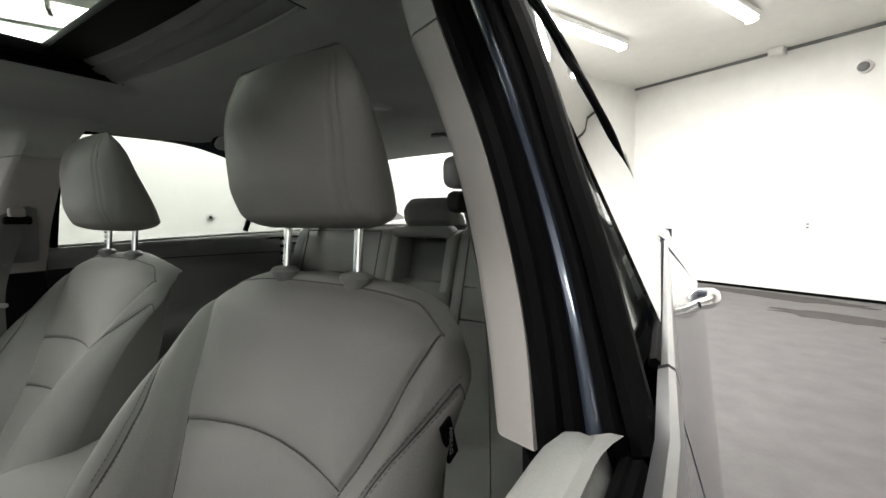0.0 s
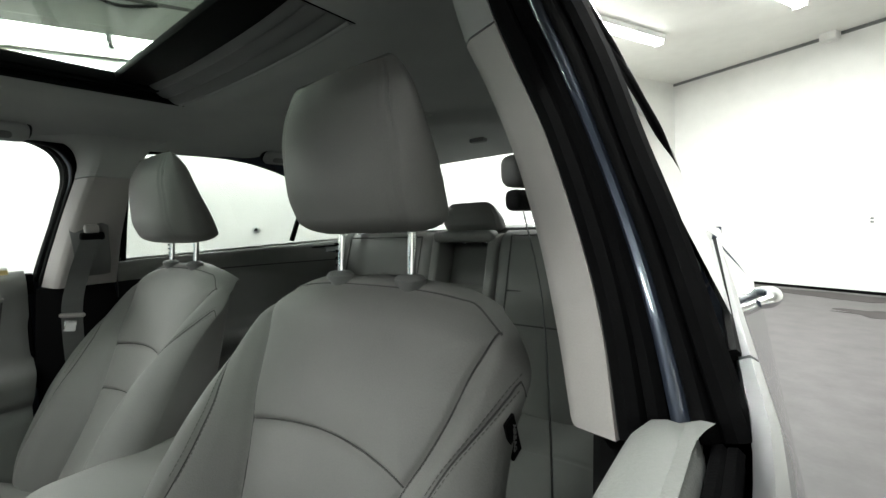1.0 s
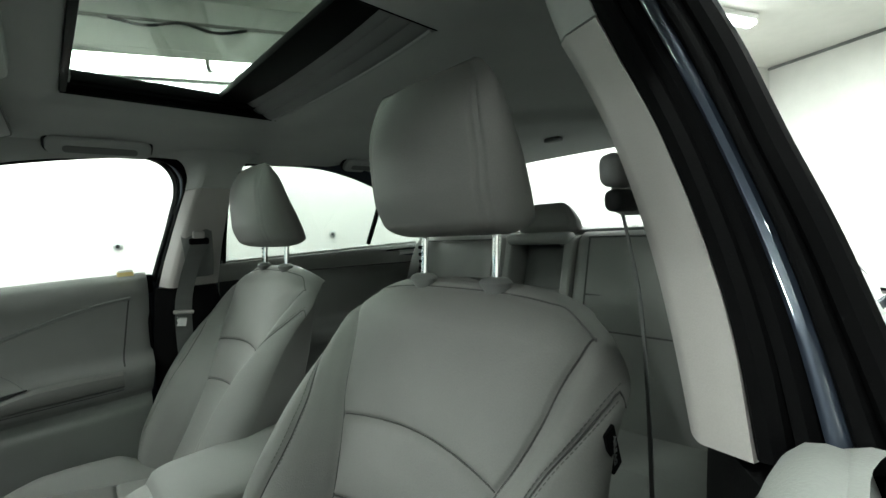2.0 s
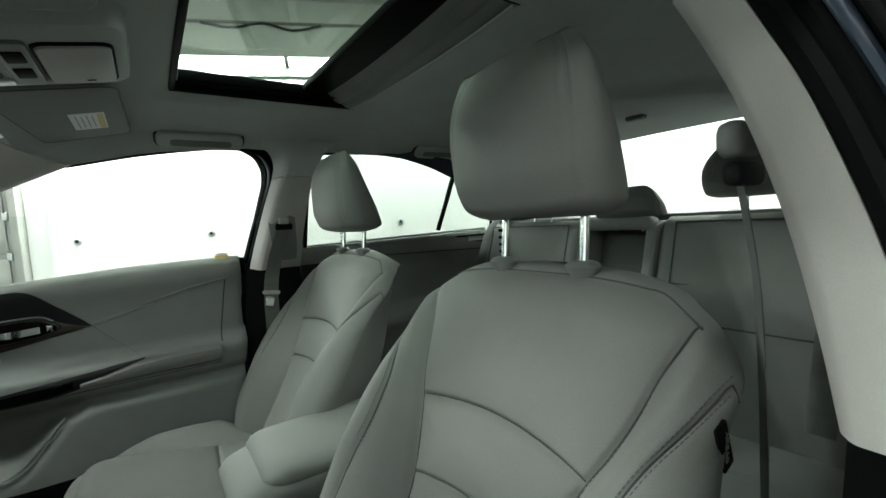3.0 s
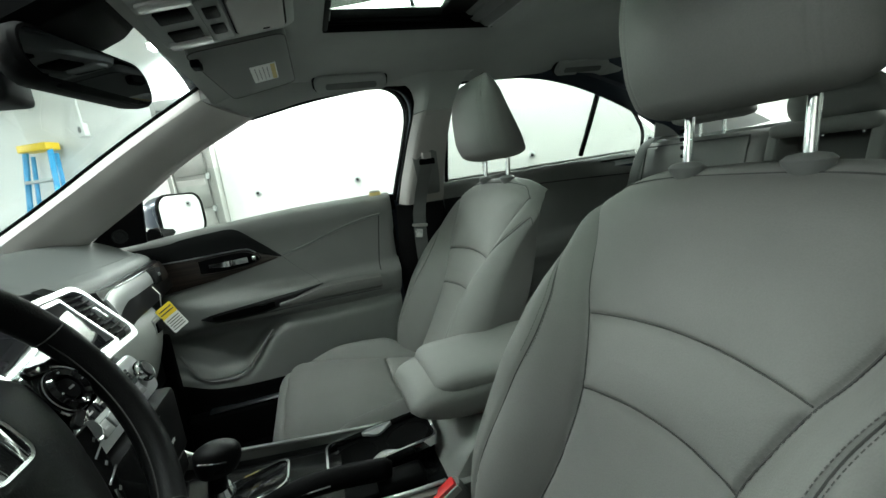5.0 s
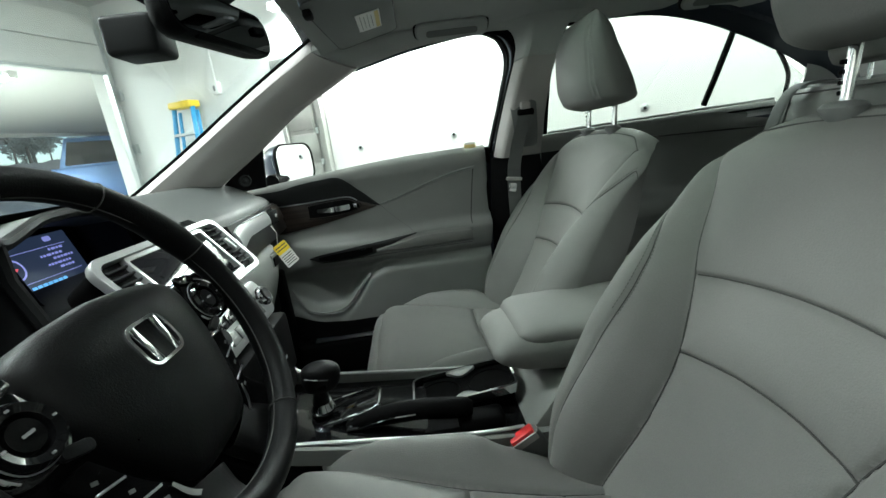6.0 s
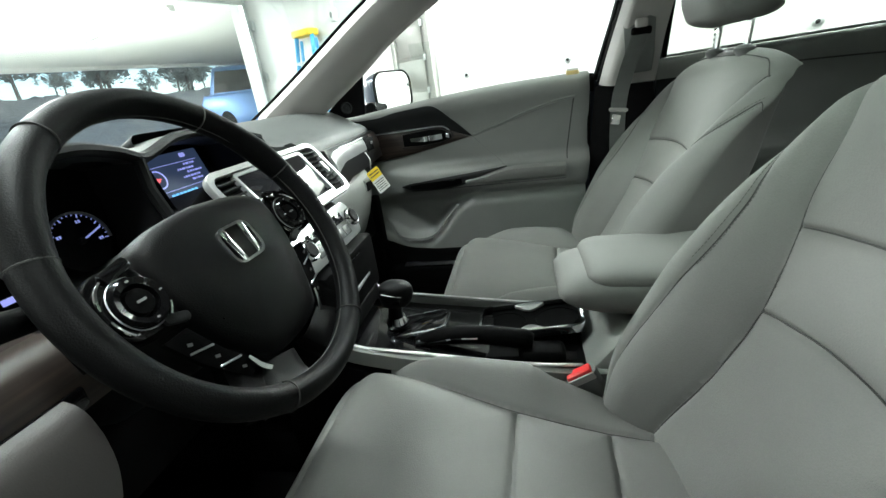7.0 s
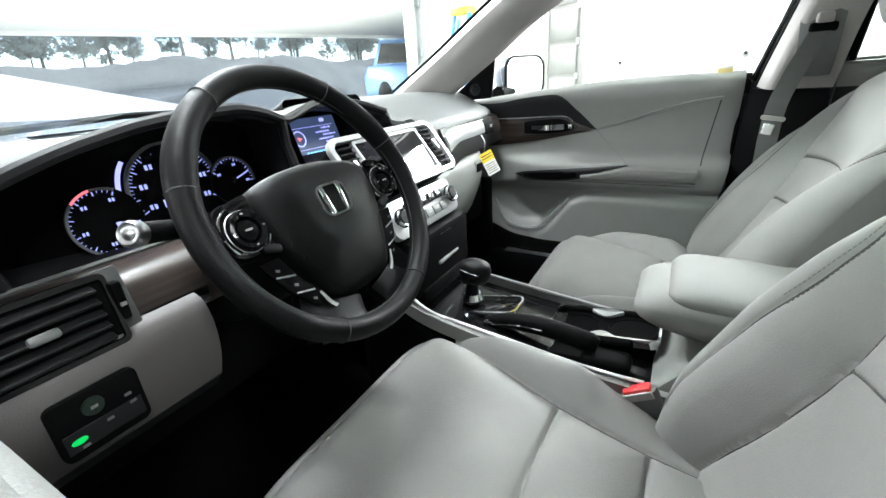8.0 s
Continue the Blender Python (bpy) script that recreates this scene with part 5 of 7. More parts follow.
    part("pocket_lip", tube(spline([(s * 0.768, 0.985, 0.572), (s * 0.757, 0.953, 0.512), (s * 0.752, 0.923, 0.482), (s * 0.750, 0.85, 0.472), (s * 0.750, 0.79, 0.489), (s * 0.748, 0.74, 0.543), (s * 0.748, 0.69, 0.600)], 40), 0.005, 8), DOORTRIM, panel, "raised lip of the map pocket")
    sheet("lower_strip", [(1.10, 0.52), (0.98, 0.470), (0.90, 0.438), (0.80, 0.430), (0.55, 0.428), (0.30, 0.428)], [(1.10, 0.37), (0.98, 0.37), (0.90, 0.37), (0.80, 0.37), (0.55, 0.37), (0.30, 0.37)], 0.003, BLACK, "black lower edge of the door trim", lift=0.002)
    # sail panel with tweeter
    sail = part("sail_panel", plate([(0.982, 0.958), (1.17, 0.945), (0.966, 1.092)], 0.012, 0.003, Matrix(((0, 0, s, s * 0.735), (1, 0, 0, 0), (0, 1, 0, 0), (0, 0, 0, 1)))), BLACK, t, "black corner panel with tweeter")
    part("tweeter", lathe([(0, 0), (0.021, 0), (0.021, 0.005), (0.017, 0.006), (0.012, 0.003), (0.005, 0.005), (0, 0.006)], 24, facing((s * 0.735, 1.045, 0.988), (-s, -0.2, 0))), DARK, t)
    # black core between trim and skin, glass slot, frame, outer skin
    part("door_core", rbox((s * 0.803, 0.64, 0.80), (0.022, 0.86, 0.26), 0.003, 1), BLACK, t)
    if s < 0:
        # padded roll along the top of the trim under the open window
        rings = []
        for k, y in enumerate([0.196, 0.199, 0.205, 0.214] + list(np.linspace(0.23, 0.95, 30))):
            e = (0.5, 0.78, 0.92, 0.98)[k] if k < 4 else 1.0
            zt = belt_z(y, s) + 0.001
            prof = [(0.764, zt - 0.06), (0.7645, zt - 0.04), (0.767, zt - 0.02), (0.772, zt - 0.009), (0.779, zt - 0.002), (0.787, zt), (0.795, zt - 0.001), (0.801, zt - 0.006), (0.804, zt - 0.015), (0.804, zt - 0.06)]
            rings.append([Vector((s * (0.786 + (x - 0.786) * e), y, zt - 0.05 + (z - zt + 0.05) * (0.5 + 0.5 * e))) for x, z in prof])
        part("belt_roll", loft(rings), DOORTRIM, t, "padded grey top edge of the door trim", sharp=50)
    ys = np.linspace(0.2, 0.96, 8)
    part("window_slot", ribbon([(s * (0.788 if s > 0 else 0.805), y, belt_z(y, s) - 0.016) for y in ys], [(s * 0.818, y, belt_z(y, s) - 0.018) for y in ys], 0.05, 20, 0.0, 4, -s), RUBBER, t)
    for k, off in enumerate((0.796 if s > 0 else 0.808, 0.814)):
        part("glass_wiper_seal", tube([(s * off, y, belt_z(y, s) - 0.013) for y in ys], 0.004, 6), RUBBER, t)

    def outer(y, q):
        zt = mould_z(y, s) - 0.012
        z = zt - (zt - 0.30) * q
        k = math.sin(min(1, q / 0.30) * math.pi / 2)
        x = belt_x(y) * (1 - k) + 0.862 * k - 0.05 * max(0, q - 0.5) ** 1.5
        return (s * x, y, z)
    part("outer_skin", skin(outer, 0.115, 1.13, 0, 1, 16, 26, (-s * 0.01, 0, 0)), PAINT, t, "dark metallic outer door skin")
    part("belt_moulding", belt_band(s, [(belt_x(y) - 0.004, y, mould_z(y, s)) for y in np.linspace(0.114, 1.0, 20)]), STEEL, t, "satin bright belt moulding")
    # window frame along the pillar and roof: seals, painted sash, run channel
    fo = [(0.758, 0.189, 0.955), (0.747, 0.175, 1.015), (0.730, 0.161, 1.07), (0.701, 0.143, 1.143), (0.670, 0.128, 1.203), (0.650, 0.118, 1.242), (0.634, 0.122, 1.29), (0.625, 0.16, 1.325), (0.622, 0.25, 1.335), (0.628, 0.44, 1.312), (0.64, 0.62, 1.275)]
    oo = [(0.820, 0.196, 0.975), (0.804, 0.184, 1.022), (0.787, 0.171, 1.072), (0.768, 0.158, 1.12), (0.747, 0.145, 1.178), (0.722, 0.134, 1.235), (0.700, 0.14, 1.285), (0.680, 0.175, 1.328), (0.672, 0.25, 1.345), (0.668, 0.44, 1.325), (0.672, 0.62, 1.29)]
    F, O = spline(fo, 60), spline(oo, 60)

    def along(k):
        return [tuple((f + (o - f) * k) * np.array((s, 1, 1))) for f, o in zip(F, O)]

    def lower(pts, d):
        return [(p[0], p[1] - d, p[2]) for p in pts]
    part("inner_seal", tube(lower(along(0.15), 0.004), 0.0085, 8), RUBBER, t, "black rubber door seal")
    part("frame_back", ribbon(lower(along(0.0), 0.012), lower(along(1.0), 0.012), 0.02, 60, 0.0, 4, s), RUBBER, t)
    part("seal_lip", tube(lower(along(0.36), 0.008), 0.006, 6), RUBBER, t)
    part("painted_sash", ribbon(lower(along(0.47), 0.006), lower(along(0.62), 0.006), 0.008, 60, 0.002, 4, s), PAINT, t, "dark blue painted window sash")
    part("run_channel", ribbon(lower(along(0.64), 0.0), lower(along(0.80), 0.0), 0.012, 60, 0.004, 5, s), RUBBER, t)
    part("channel_lip", tube(lower(along(0.93), 0.003), 0.0075, 8), RUBBER, t)
    return t


front_door(1, "closed front passenger door with grey trim and wood inlay")
front_door(-1, "closed driver's door with its window wound down")

# raised window in the passenger door
pw_ = thing("side_window", "raised clear glass in the front passenger door", "car window", (0.77, 0.55, 0.98))
gl = part("pane", skin(lambda y, z: (xw(z) + 0.008, y, z), 0.12, 0.95, 0.97, 1.335, 10, 8, (0.004, 0, 0), hole=lambda y, z: z > 1.335 - max(0, y - 0.45) * 0.62), GLASS, pw_)
gl.visible_shadow = False
lbl = part("window_label", rbox((xw(0.995) + 0.002, 0.27, 1.004), (0.0012, 0.04, 0.016), 0.0003, 1, rot(0, 21.8, 0)), PALE, pw_, "faded paper label inside the glass")
part("label_panel", rbox((xw(0.995) + 0.0003, 0.27, 1.012), (0.0012, 0.036, 0.007), 0.0003, 1, rot(0, 21.8, 0)), WHITEPAPER, lbl)


def rear_pane(s, y, v):
    zt = min(1.336, np.interp(-y, [0.25, 0.477, 0.735, 0.9], [1.336, 1.30, 1.20, 1.09]))
    z = 0.985 + (zt - 0.985) * v
    xb, xr = belt_x(y) - 0.012, 0.645 - 0.08 * max(0.0, -y - 0.1)
    return (s * (xb + (xr - xb) * (z - 0.985) / 0.355), y, z)


def rear_door(s, label):

    def inner(y, q):
        zt = 1.021 + 0.02 * max(0, -y) - 0.014
        z = 0.36 + (zt - 0.36) * q
        x = 0.752 - 0.015 * math.exp(-((z - 0.99) / 0.05) ** 2) + 0.010 * math.exp(-((zt - z) / 0.008) ** 2)
        x -= 0.05 / (1 + math.exp((z - 0.735) / 0.008)) * (1 - 1 / (1 + math.exp((z - 0.65) / 0.012)))
        if s < 0:
            x -= 0.09 * max(0, -y - 0.1)
        return (s * x, y, z)
    pnl = t = part("door", skin(inner, 0.02, -0.86, 0, 1, 30, 60, (s * 0.012, 0, 0)), DOORTRIM, shell, label, sharp=50)
    part("dark_wedge", ribbon([(s * 0.745, 0.02, 0.985), (s * 0.745, -0.15, 0.93), (s * 0.749, -0.3, 0.868)], [(s * 0.748, 0.02, 0.85), (s * 0.748, -0.15, 0.85), (s * 0.749, -0.3, 0.86)], 0.006, 12, 0.001, 4, -s), DARK, pnl)
    part("pull_handle", ribbon([(s * 0.735, -0.05, 0.89), (s * 0.735, -0.15, 0.89)], [(s * 0.735, -0.05, 0.87), (s * 0.735, -0.15, 0.87)], 0.006, 6, 0.003, 5, -s), CHROME, pnl)
    part("panel_crease", tube([(s * 0.744, y, 0.935 + 0.02 * math.sin((y + 0.8) * 2)) for y in np.linspace(-0.82, -0.25, 16)], 0.0025, 5), SEAM, pnl)
    part("top_seal", tube([(s * 0.752, 0.0, 1.012), (s * (0.742 + 0.013 * s - 0.013), -0.4, 1.020), (s * (0.70 + 0.03 * s), -0.84, 1.028)], 0.004, 8), DOORTRIM, t)
    # frame and divider bar
    part("window_divider", tube([(s * (0.735 if s > 0 else 0.712), -0.577, 1.035), (s * (0.70 if s > 0 else 0.68), -0.595, 1.13), (s * (0.64 if s > 0 else 0.635), -0.622, 1.295 if s > 0 else 1.235)], 0.010 if s > 0 else 0.003, 8), RUBBER, t, "black quarter light divider bar")
    fr = [(s * 0.75, 0.0, 1.01), (s * 0.70, -0.002, 1.15), (s * 0.65, -0.01, 1.29), (s * 0.635, -0.05, 1.33), (s * 0.632, -0.3, 1.336), (s * 0.637, -0.55, 1.312), (s * 0.655, -0.72, 1.245), (s * 0.685, -0.84, 1.12), (s * 0.718, -0.87, 1.04)]
    if s < 0:
        fr[4:] = [(s * 0.636, -0.3, 1.330), (s * 0.637, -0.477, 1.298), (s * 0.646, -0.6, 1.253), (s * 0.650, -0.735, 1.195), (s * 0.672, -0.90, 1.088), (s * 0.70, -0.93, 1.0)]
    part("window_frame", tube(spline(fr, 60), 0.007, 8), RUBBER, t, "black rubber window surround")

    def outer(y, q):
        zt = 0.967 + 0.012 * max(0, -y)
        z = zt - (zt - 0.30) * q
        k = math.sin(min(1, q / 0.30) * math.pi / 2)
        x = belt_x(y) * (1 - k) + (0.862 - 0.035 * max(0, -y)) * k - 0.05 * max(0, q - 0.5) ** 1.5
        return (s * x, y, z)
    part("outer_skin", skin(outer, 0.107, -1.02, 0, 1, 20, 26, (-s * 0.01, 0, 0)), PAINT, t, "dark metallic outer door skin")
    part("belt_moulding", belt_band(s, [(belt_x(y) - 0.004, y, 0.979 + 0.012 * max(0, -y)) for y in np.linspace(0.108, -1.0, 28)]), STEEL, t, "satin bright belt moulding")
    part("glass_seal", tube([(s * (belt_x(y) - 0.014), y, 0.990 + 0.012 * max(0, -y)) for y in np.linspace(0.108, -0.96, 24)], 0.004, 6), RUBBER, t)
    hd = part("outer_handle", tube(spline([(s * 0.812, -0.80, 0.856), (s * 0.838, -0.83, 0.860), (s * 0.845, -0.90, 0.862), (s * 0.838, -0.96, 0.860), (s * 0.81, -0.99, 0.856)], 20), [0.012 + 0.006 * math.sin(math.pi * k / 19) for k in range(20)], 10), CHROME, t, "chrome outer door handle")
    pane = part("window_pane", skin(lambda y, v: rear_pane(s, y, v), 0.0, -0.90, 0, 1, 24, 8, (s * 0.004, 0, 0)), SIDEGLASS, t, "closed window glass")
    return t


rear_door(1, "closed rear door with grey trim and quarter light")
rear_door(-1, "closed rear door with chrome belt moulding")
for s in (-1, 1):
    def quarter(y, q):
        zt = 0.99 + 0.03 * (-1.02 - y)
        z = zt - (zt - 0.30) * q
        x = 0.72 + 0.10 * math.sin(min(1, q / 0.30) * math.pi / 2) - 0.05 * max(0, q - 0.5) ** 1.5 - 0.05 * (-1.02 - y) / 0.9 - 0.16 * max(0, (-1.3 - y) / 0.8) ** 2
        return (s * x, y, z)
    part("rear_quarter", skin(quarter, -1.028, -2.05, 0, 1, 20, 22, (-s * 0.01, 0, 0)), PAINT, shell, "dark metallic rear quarter panel")
    part("quarter_shoulder", ribbon([(s * 0.718, -1.02, 0.99), (s * 0.70, -1.4, 0.999), (s * 0.61, -2.0, 1.0)], [(s * 0.64, -1.05, 1.05), (s * 0.58, -1.45, 1.05), (s * 0.48, -2.0, 1.03)], 0.01, 14, 0.01, 5, s), PAINT, shell)
part("boot_lid", skin(lambda x, y: (x, y, 1.045 - 0.03 * (x / 0.6) ** 2 - 0.02 * max(0, (-1.7 - y) / 0.3)), -0.6, 0.6, -1.46, -2.05, 12, 10, (0, 0, -0.01)), PAINT, shell, "dark metallic boot lid")

# passenger side door mirror
mr = thing("door_mirror", "door mirror with dark housing and bright glass", "mirror", (0.93, 0.98, 0.96), group="door mirrors")
MQ = Matrix.Translation((0.918, 0.918, 1.022)) @ Matrix.Rotation(radians(-27), 4, "Z") @ Matrix.Rotation(radians(90), 4, "X")
hs = []
for k in range(13):
    a = k / 12
    sc = math.sqrt(max(0.02, 1 - a ** 2.2))
    hs.append([MQ @ Vector((x * sc, z * sc, -0.12 * a)) for x, z in rrect(0.20, 0.145, 0.045, 6)])
part("housing", loft(hs), PAINT, mr)
part("bezel", frame_plate(rrect(0.205, 0.15, 0.047, 6), rrect(0.193, 0.138, 0.043, 6), 0.010, MQ @ Matrix.Translation((0, 0, -0.002))), BLACK, mr)
part("mirror_glass", plate(rrect(0.194, 0.139, 0.043, 6), 0.003, 0.0, MQ @ Matrix.Translation((0, 0, 0.002))), MIRROR, mr)
part("mirror_arm", tube([(0.80, 0.98, 0.965), (0.86, 0.965, 0.97), (0.93, 0.945, 0.985)], [0.03, 0.026, 0.024], 10), BLACK, mr)

# ---- dashboard ----
dash = thing("dashboard", "charcoal soft-touch dashboard with wood and silver trim", "dashboard", (0, 1.2, 0.5))
RIM_X = [-0.735, -0.68, -0.62, -0.56, -0.48, -0.40, -0.31, -0.25, -0.222, -0.19, -0.10, -0.02, 0.06, 0.11, 0.16, 0.25, 0.40, 0.55, 0.735]
RIM_Z = [0.915, 0.945, 0.966, 0.982, 0.997, 1.005, 1.007, 0.993, 0.979, 0.981, 0.999, 1.001, 0.992, 0.975, 0.955, 0.945, 0.942, 0.938, 0.93]
RIM_Y = [0.90, 0.92, 0.94, 0.955, 0.97, 0.98, 0.985, 0.99, 0.995, 1.01, 1.04, 1.05, 1.045, 1.03, 1.01, 1.0, 0.995, 0.99, 0.985]


def smooth_interp(x, xs, ys):
    w = [np.interp(x + d, xs, ys) for d in (-0.016, -0.008, 0, 0.008, 0.016)]
    return float(np.mean(w))


def dash_top(x, v):
    zr, yr = smooth_interp(x, RIM_X, RIM_Z), smooth_interp(x, RIM_X, RIM_Y)
    ye = 1.345 + 0.15 * (1 - (x / 0.735) ** 2)
    ze = 0.968
    y = yr + (ye - yr) * v
    k = min(1.0, v / 0.55)
    z = zr + (ze - zr) * k * k * (3 - 2 * k)
    if x > 0.14:
        z += 0.028 * math.sin(math.pi * min(1, v * 1.1)) * min(1.0, (x - 0.14) / 0.1) - 0.02 * (1 - v) ** 6
    return (x, y, z)


part("top_pad", skin(dash_top, -0.735, 0.735, 0, 1, 150, 26, (0, 0, -0.012)), DASHTOP, dash, "dark grey soft dashboard top", sharp=50)
# speaker mesh strip and seam on top
part("defrost_slot", ribbon([(-0.45, 1.40, 0.973), (0, 1.44, 0.974), (0.45, 1.40, 0.973)], [(-0.45, 1.385, 0.973), (0, 1.425, 0.974), (0.45, 1.385, 0.973)], 0.003, 20, 0.001, 4, 1), BLACK, dash)
part("pad_seam", tube([Vector(dash_top(0.14 + 0.02 * math.sin(v * 3), v)) + Vector((0, 0, 0.001)) for v in np.linspace(0.05, 0.75, 16)], 0.0018, 5), BLACK, dash)

# instrument binnacle: rim, bowl, dark face
rim_pts = []
for x in np.linspace(-0.66, -0.222, 60):
    rim_pts.append((x, smooth_interp(x, RIM_X, RIM_Y) - 0.002, smooth_interp(x, RIM_X, RIM_Z) - 0.004))
face_c = Vector((-0.41, 1.085, 0.885))
low_pts = [(x, 0.945 + 0.06 * (x + 0.66), 0.835 - 0.012 * math.sin((x + 0.66) * 7)) for x in np.linspace(-0.222, -0.655, 40)]
loop = rim_pts + [(-0.216, 1.0, 0.93), (-0.216, 0.98, 0.87)] + low_pts + [(-0.668, 0.93, 0.87)]
loop = [Vector(p) for p in loop]


def shrink(k, dy):
    return [Vector((face_c.x + (p.x - face_c.x) * k, p.y + (1.085 - p.y) * dy, face_c.z + (p.z - face_c.z) * k)) for p in loop]


part("binnacle_bowl", loft([shrink(1.0, 0), shrink(0.985, 0.12), shrink(0.955, 0.25), shrink(0.92, 0.55), shrink(0.90, 0.9)], caps=False), DARK, dash, "black instrument binnacle")
part("binnacle_rim", tube(shrink(1.0, 0.0), 0.009, 8, closed=True), DARK, dash)
part("display_hood_rim", tube([(x, smooth_interp(x, RIM_X, RIM_Y) - 0.002, smooth_interp(x, RIM_X, RIM_Z) - 0.005) for x in np.linspace(-0.225, 0.13, 30)], 0.009, 8), DARK, dash)
part("instrument_face", raw(shrink(0.905, 0.88), [tuple(range(len(loop)))]), BLACK, dash)

NRM = Vector((0, -1, 0.18)).normalized()


def dial(c, r, a0, a1, ticks, name, needle=None, red=None):
    """A gauge: silver ring, tick marks, bars for its numerals, a needle."""
    M = facing(c, NRM)
    gd = part(name, lathe([(0, -0.004), (r, -0.004), (r, 0.0), (0, 0.0)], 40, M), BLACK, dash, "round instrument dial")

    def arc(r0, r1, b0, b1, z):
        n = 30
        rings = []
        for k in range(n + 1):
            a = radians(b0 + (b1 - b0) * k / n)
            rings.append([M @ Vector((q * math.cos(a), q * math.sin(a), zz)) for q, zz in ((r0, 0), (r1, 0), (r1, z), (r0, z))])
        return loft(rings)
    part("dial_ring", arc(r * 0.93, r, a0, a1, 0.004), GREYPLASTIC, gd)
    if red:
        part("red_zone", arc(r * 0.935, r * 0.995, red[0], red[1], 0.0045), SCREENRED, gd)
    for k in range(ticks + 1):
        a = radians(a0 + (a1 - a0) * k / ticks)
        part("tick", moved(rbox((r * 0.85, 0, 0.001), (r * 0.11, 0.0013, 0.001), 0, 1), M @ Matrix.Rotation(a, 4, "Z")), GAUGEWHITE, gd)
        if k % 2 == 0 and r > 0.03:
            p = Vector((r * 0.66 * math.cos(a), r * 0.66 * math.sin(a), 0.001))
            for d in (-0.045, 0.045):
                part("numeral_bar", moved(rbox(p + Vector((r * d, 0, 0)), (r * 0.055, r * 0.10, 0.0008), 0, 1), M), GAUGEWHITE, gd)
        if k < ticks:
            for q in (0.25, 0.5, 0.75):
                b = radians(a0 + (a1 - a0) * (k + q) / ticks)
                part("fine_tick", moved(rbox((r * 0.885, 0, 0.001), (r * 0.05, 0.0009, 0.001), 0, 1), M @ Matrix.Rotation(b, 4, "Z")), GAUGEWHITE, gd)
    if needle is not None:
        part("needle", moved(rbox((r * 0.45, 0, 0.003), (r * 0.75, 0.0022, 0.0012), 0, 1), M @ Matrix.Rotation(radians(needle), 4, "Z")), GAUGEWHITE, gd)
        part("needle_hub", lathe([(0, 0), (r * 0.12, 0), (r * 0.1, 0.006), (0, 0.006)], 16, M), DARK, gd)
    return gd


dial((-0.512, 1.045, 0.869), 0.048, 62, 330, 8, "rev_counter", red=(100, 135))
dial((-0.398, 1.062, 0.890), 0.074, 205, -25, 12, "speedometer")
dial((-0.305, 1.05, 0.882), 0.042, 150, -10, 4, "fuel_gauge", needle=18)
MS = facing((-0.398, 1.062, 0.890), NRM)
arc_l = [[MS @ Vector((q * math.cos(radians(b)), q * math.sin(radians(b)), z)) for q, z in ((0.079, 0), (0.085, 0), (0.085, 0.002), (0.079, 0.002))] for b in np.linspace(140, 205, 20)]
part("side_light_arc", loft(arc_l), SCREENVIOLET, dash, "violet glowing arc beside the speedometer")
MT = facing((-0.512, 1.045, 0.869), NRM)
part("trip_bar", moved(rbox((0.012, -0.022, 0.001), (0.007, 0.036, 0.001), 0, 1), MT), SCREENVIOLET, dash)
part("trip_readout", moved(rbox((0.03, -0.014, 0.001), (0.018, 0.01, 0.001), 0, 1), MT), SCREENVIOLET, dash)
part("speed_readout", moved(rbox((-0.02, -0.02, 0.001), (0.016, 0.012, 0.001), 0, 1), MS), SCREENVIOLET, dash)
part("speed_readout", moved(rbox((-0.005, -0.045, 0.001), (0.03, 0.008, 0.001), 0, 1), MS), SCREENVIOLET, dash)

# upper display in its hooded pocket
D_TL, D_TR, D_BL, D_BR = Vector((-0.112, 1.15, 0.966)), Vector((0.076, 1.15, 0.966)), Vector((-0.112, 1.12, 0.871)), Vector((0.076, 1.12, 0.871))
dn = (D_TR - D_TL).cross(D_BL - D_TL).normalized()
if dn.y > 0:
    dn = -dn
dc = (D_TL + D_BR) / 2
MD = facing(dc, dn)
disp = thing("upper_display", "lit colour information display in the dashboard pocket", "display", tuple(dc))
part("screen", plate(rrect(0.188, 0.1, 0.004), 0.004, 0.001, MD @ Matrix.Translation((0, 0, -0.004))), SCREENBLUE, disp, "dark blue lit screen")
part("bezel", frame_plate(rrect(0.23, 0.132, 0.012), rrect(0.188, 0.1, 0.004), 0.008, MD @ Matrix.Translation((0, -0.004, -0.004))), BLACK, disp)
for x, y, w, h, m_ in ((0.0, 0.024, 0.16, 0.0010, SCREENVIOLET), (0.0, -0.027, 0.16, 0.0010, SCREENVIOLET), (0.050, 0.037, 0.016, 0.009, SCREENVIOLET)):
    part("screen_line", plate(rrect(w, h, min(w, h) * 0.3, 2), 0.0006, 0, MD @ Matrix.Translation((x, y, 0.0003))), m_, disp)
rnd_ = random.Random(8)
for x, y, w in ((0.052, 0.018, 0.026), (0.040, 0.009, 0.046), (0.058, 0.001, 0.040), (0.046, -0.008, 0.050), (0.054, -0.016, 0.028)):
    x0_ = x - w / 2
    while x0_ < x + w / 2:
        lw_ = rnd_.uniform(0.003, 0.009)
        part("screen_word", plate(rrect(lw_, 0.0042, 0.001, 1), 0.0006, 0, MD @ Matrix.Translation((x0_ + lw_ / 2, y, 0.0003))), SCREENVIOLET, disp)
        x0_ += lw_ + 0.0022
for k in range(7):
    part("screen_word", plate(rrect(0.0085, 0.006, 0.001, 1), 0.0006, 0, MD @ Matrix.Translation((-0.030 + 0.0105 * k, -0.037, 0.0003))), SCREENCYAN, disp)
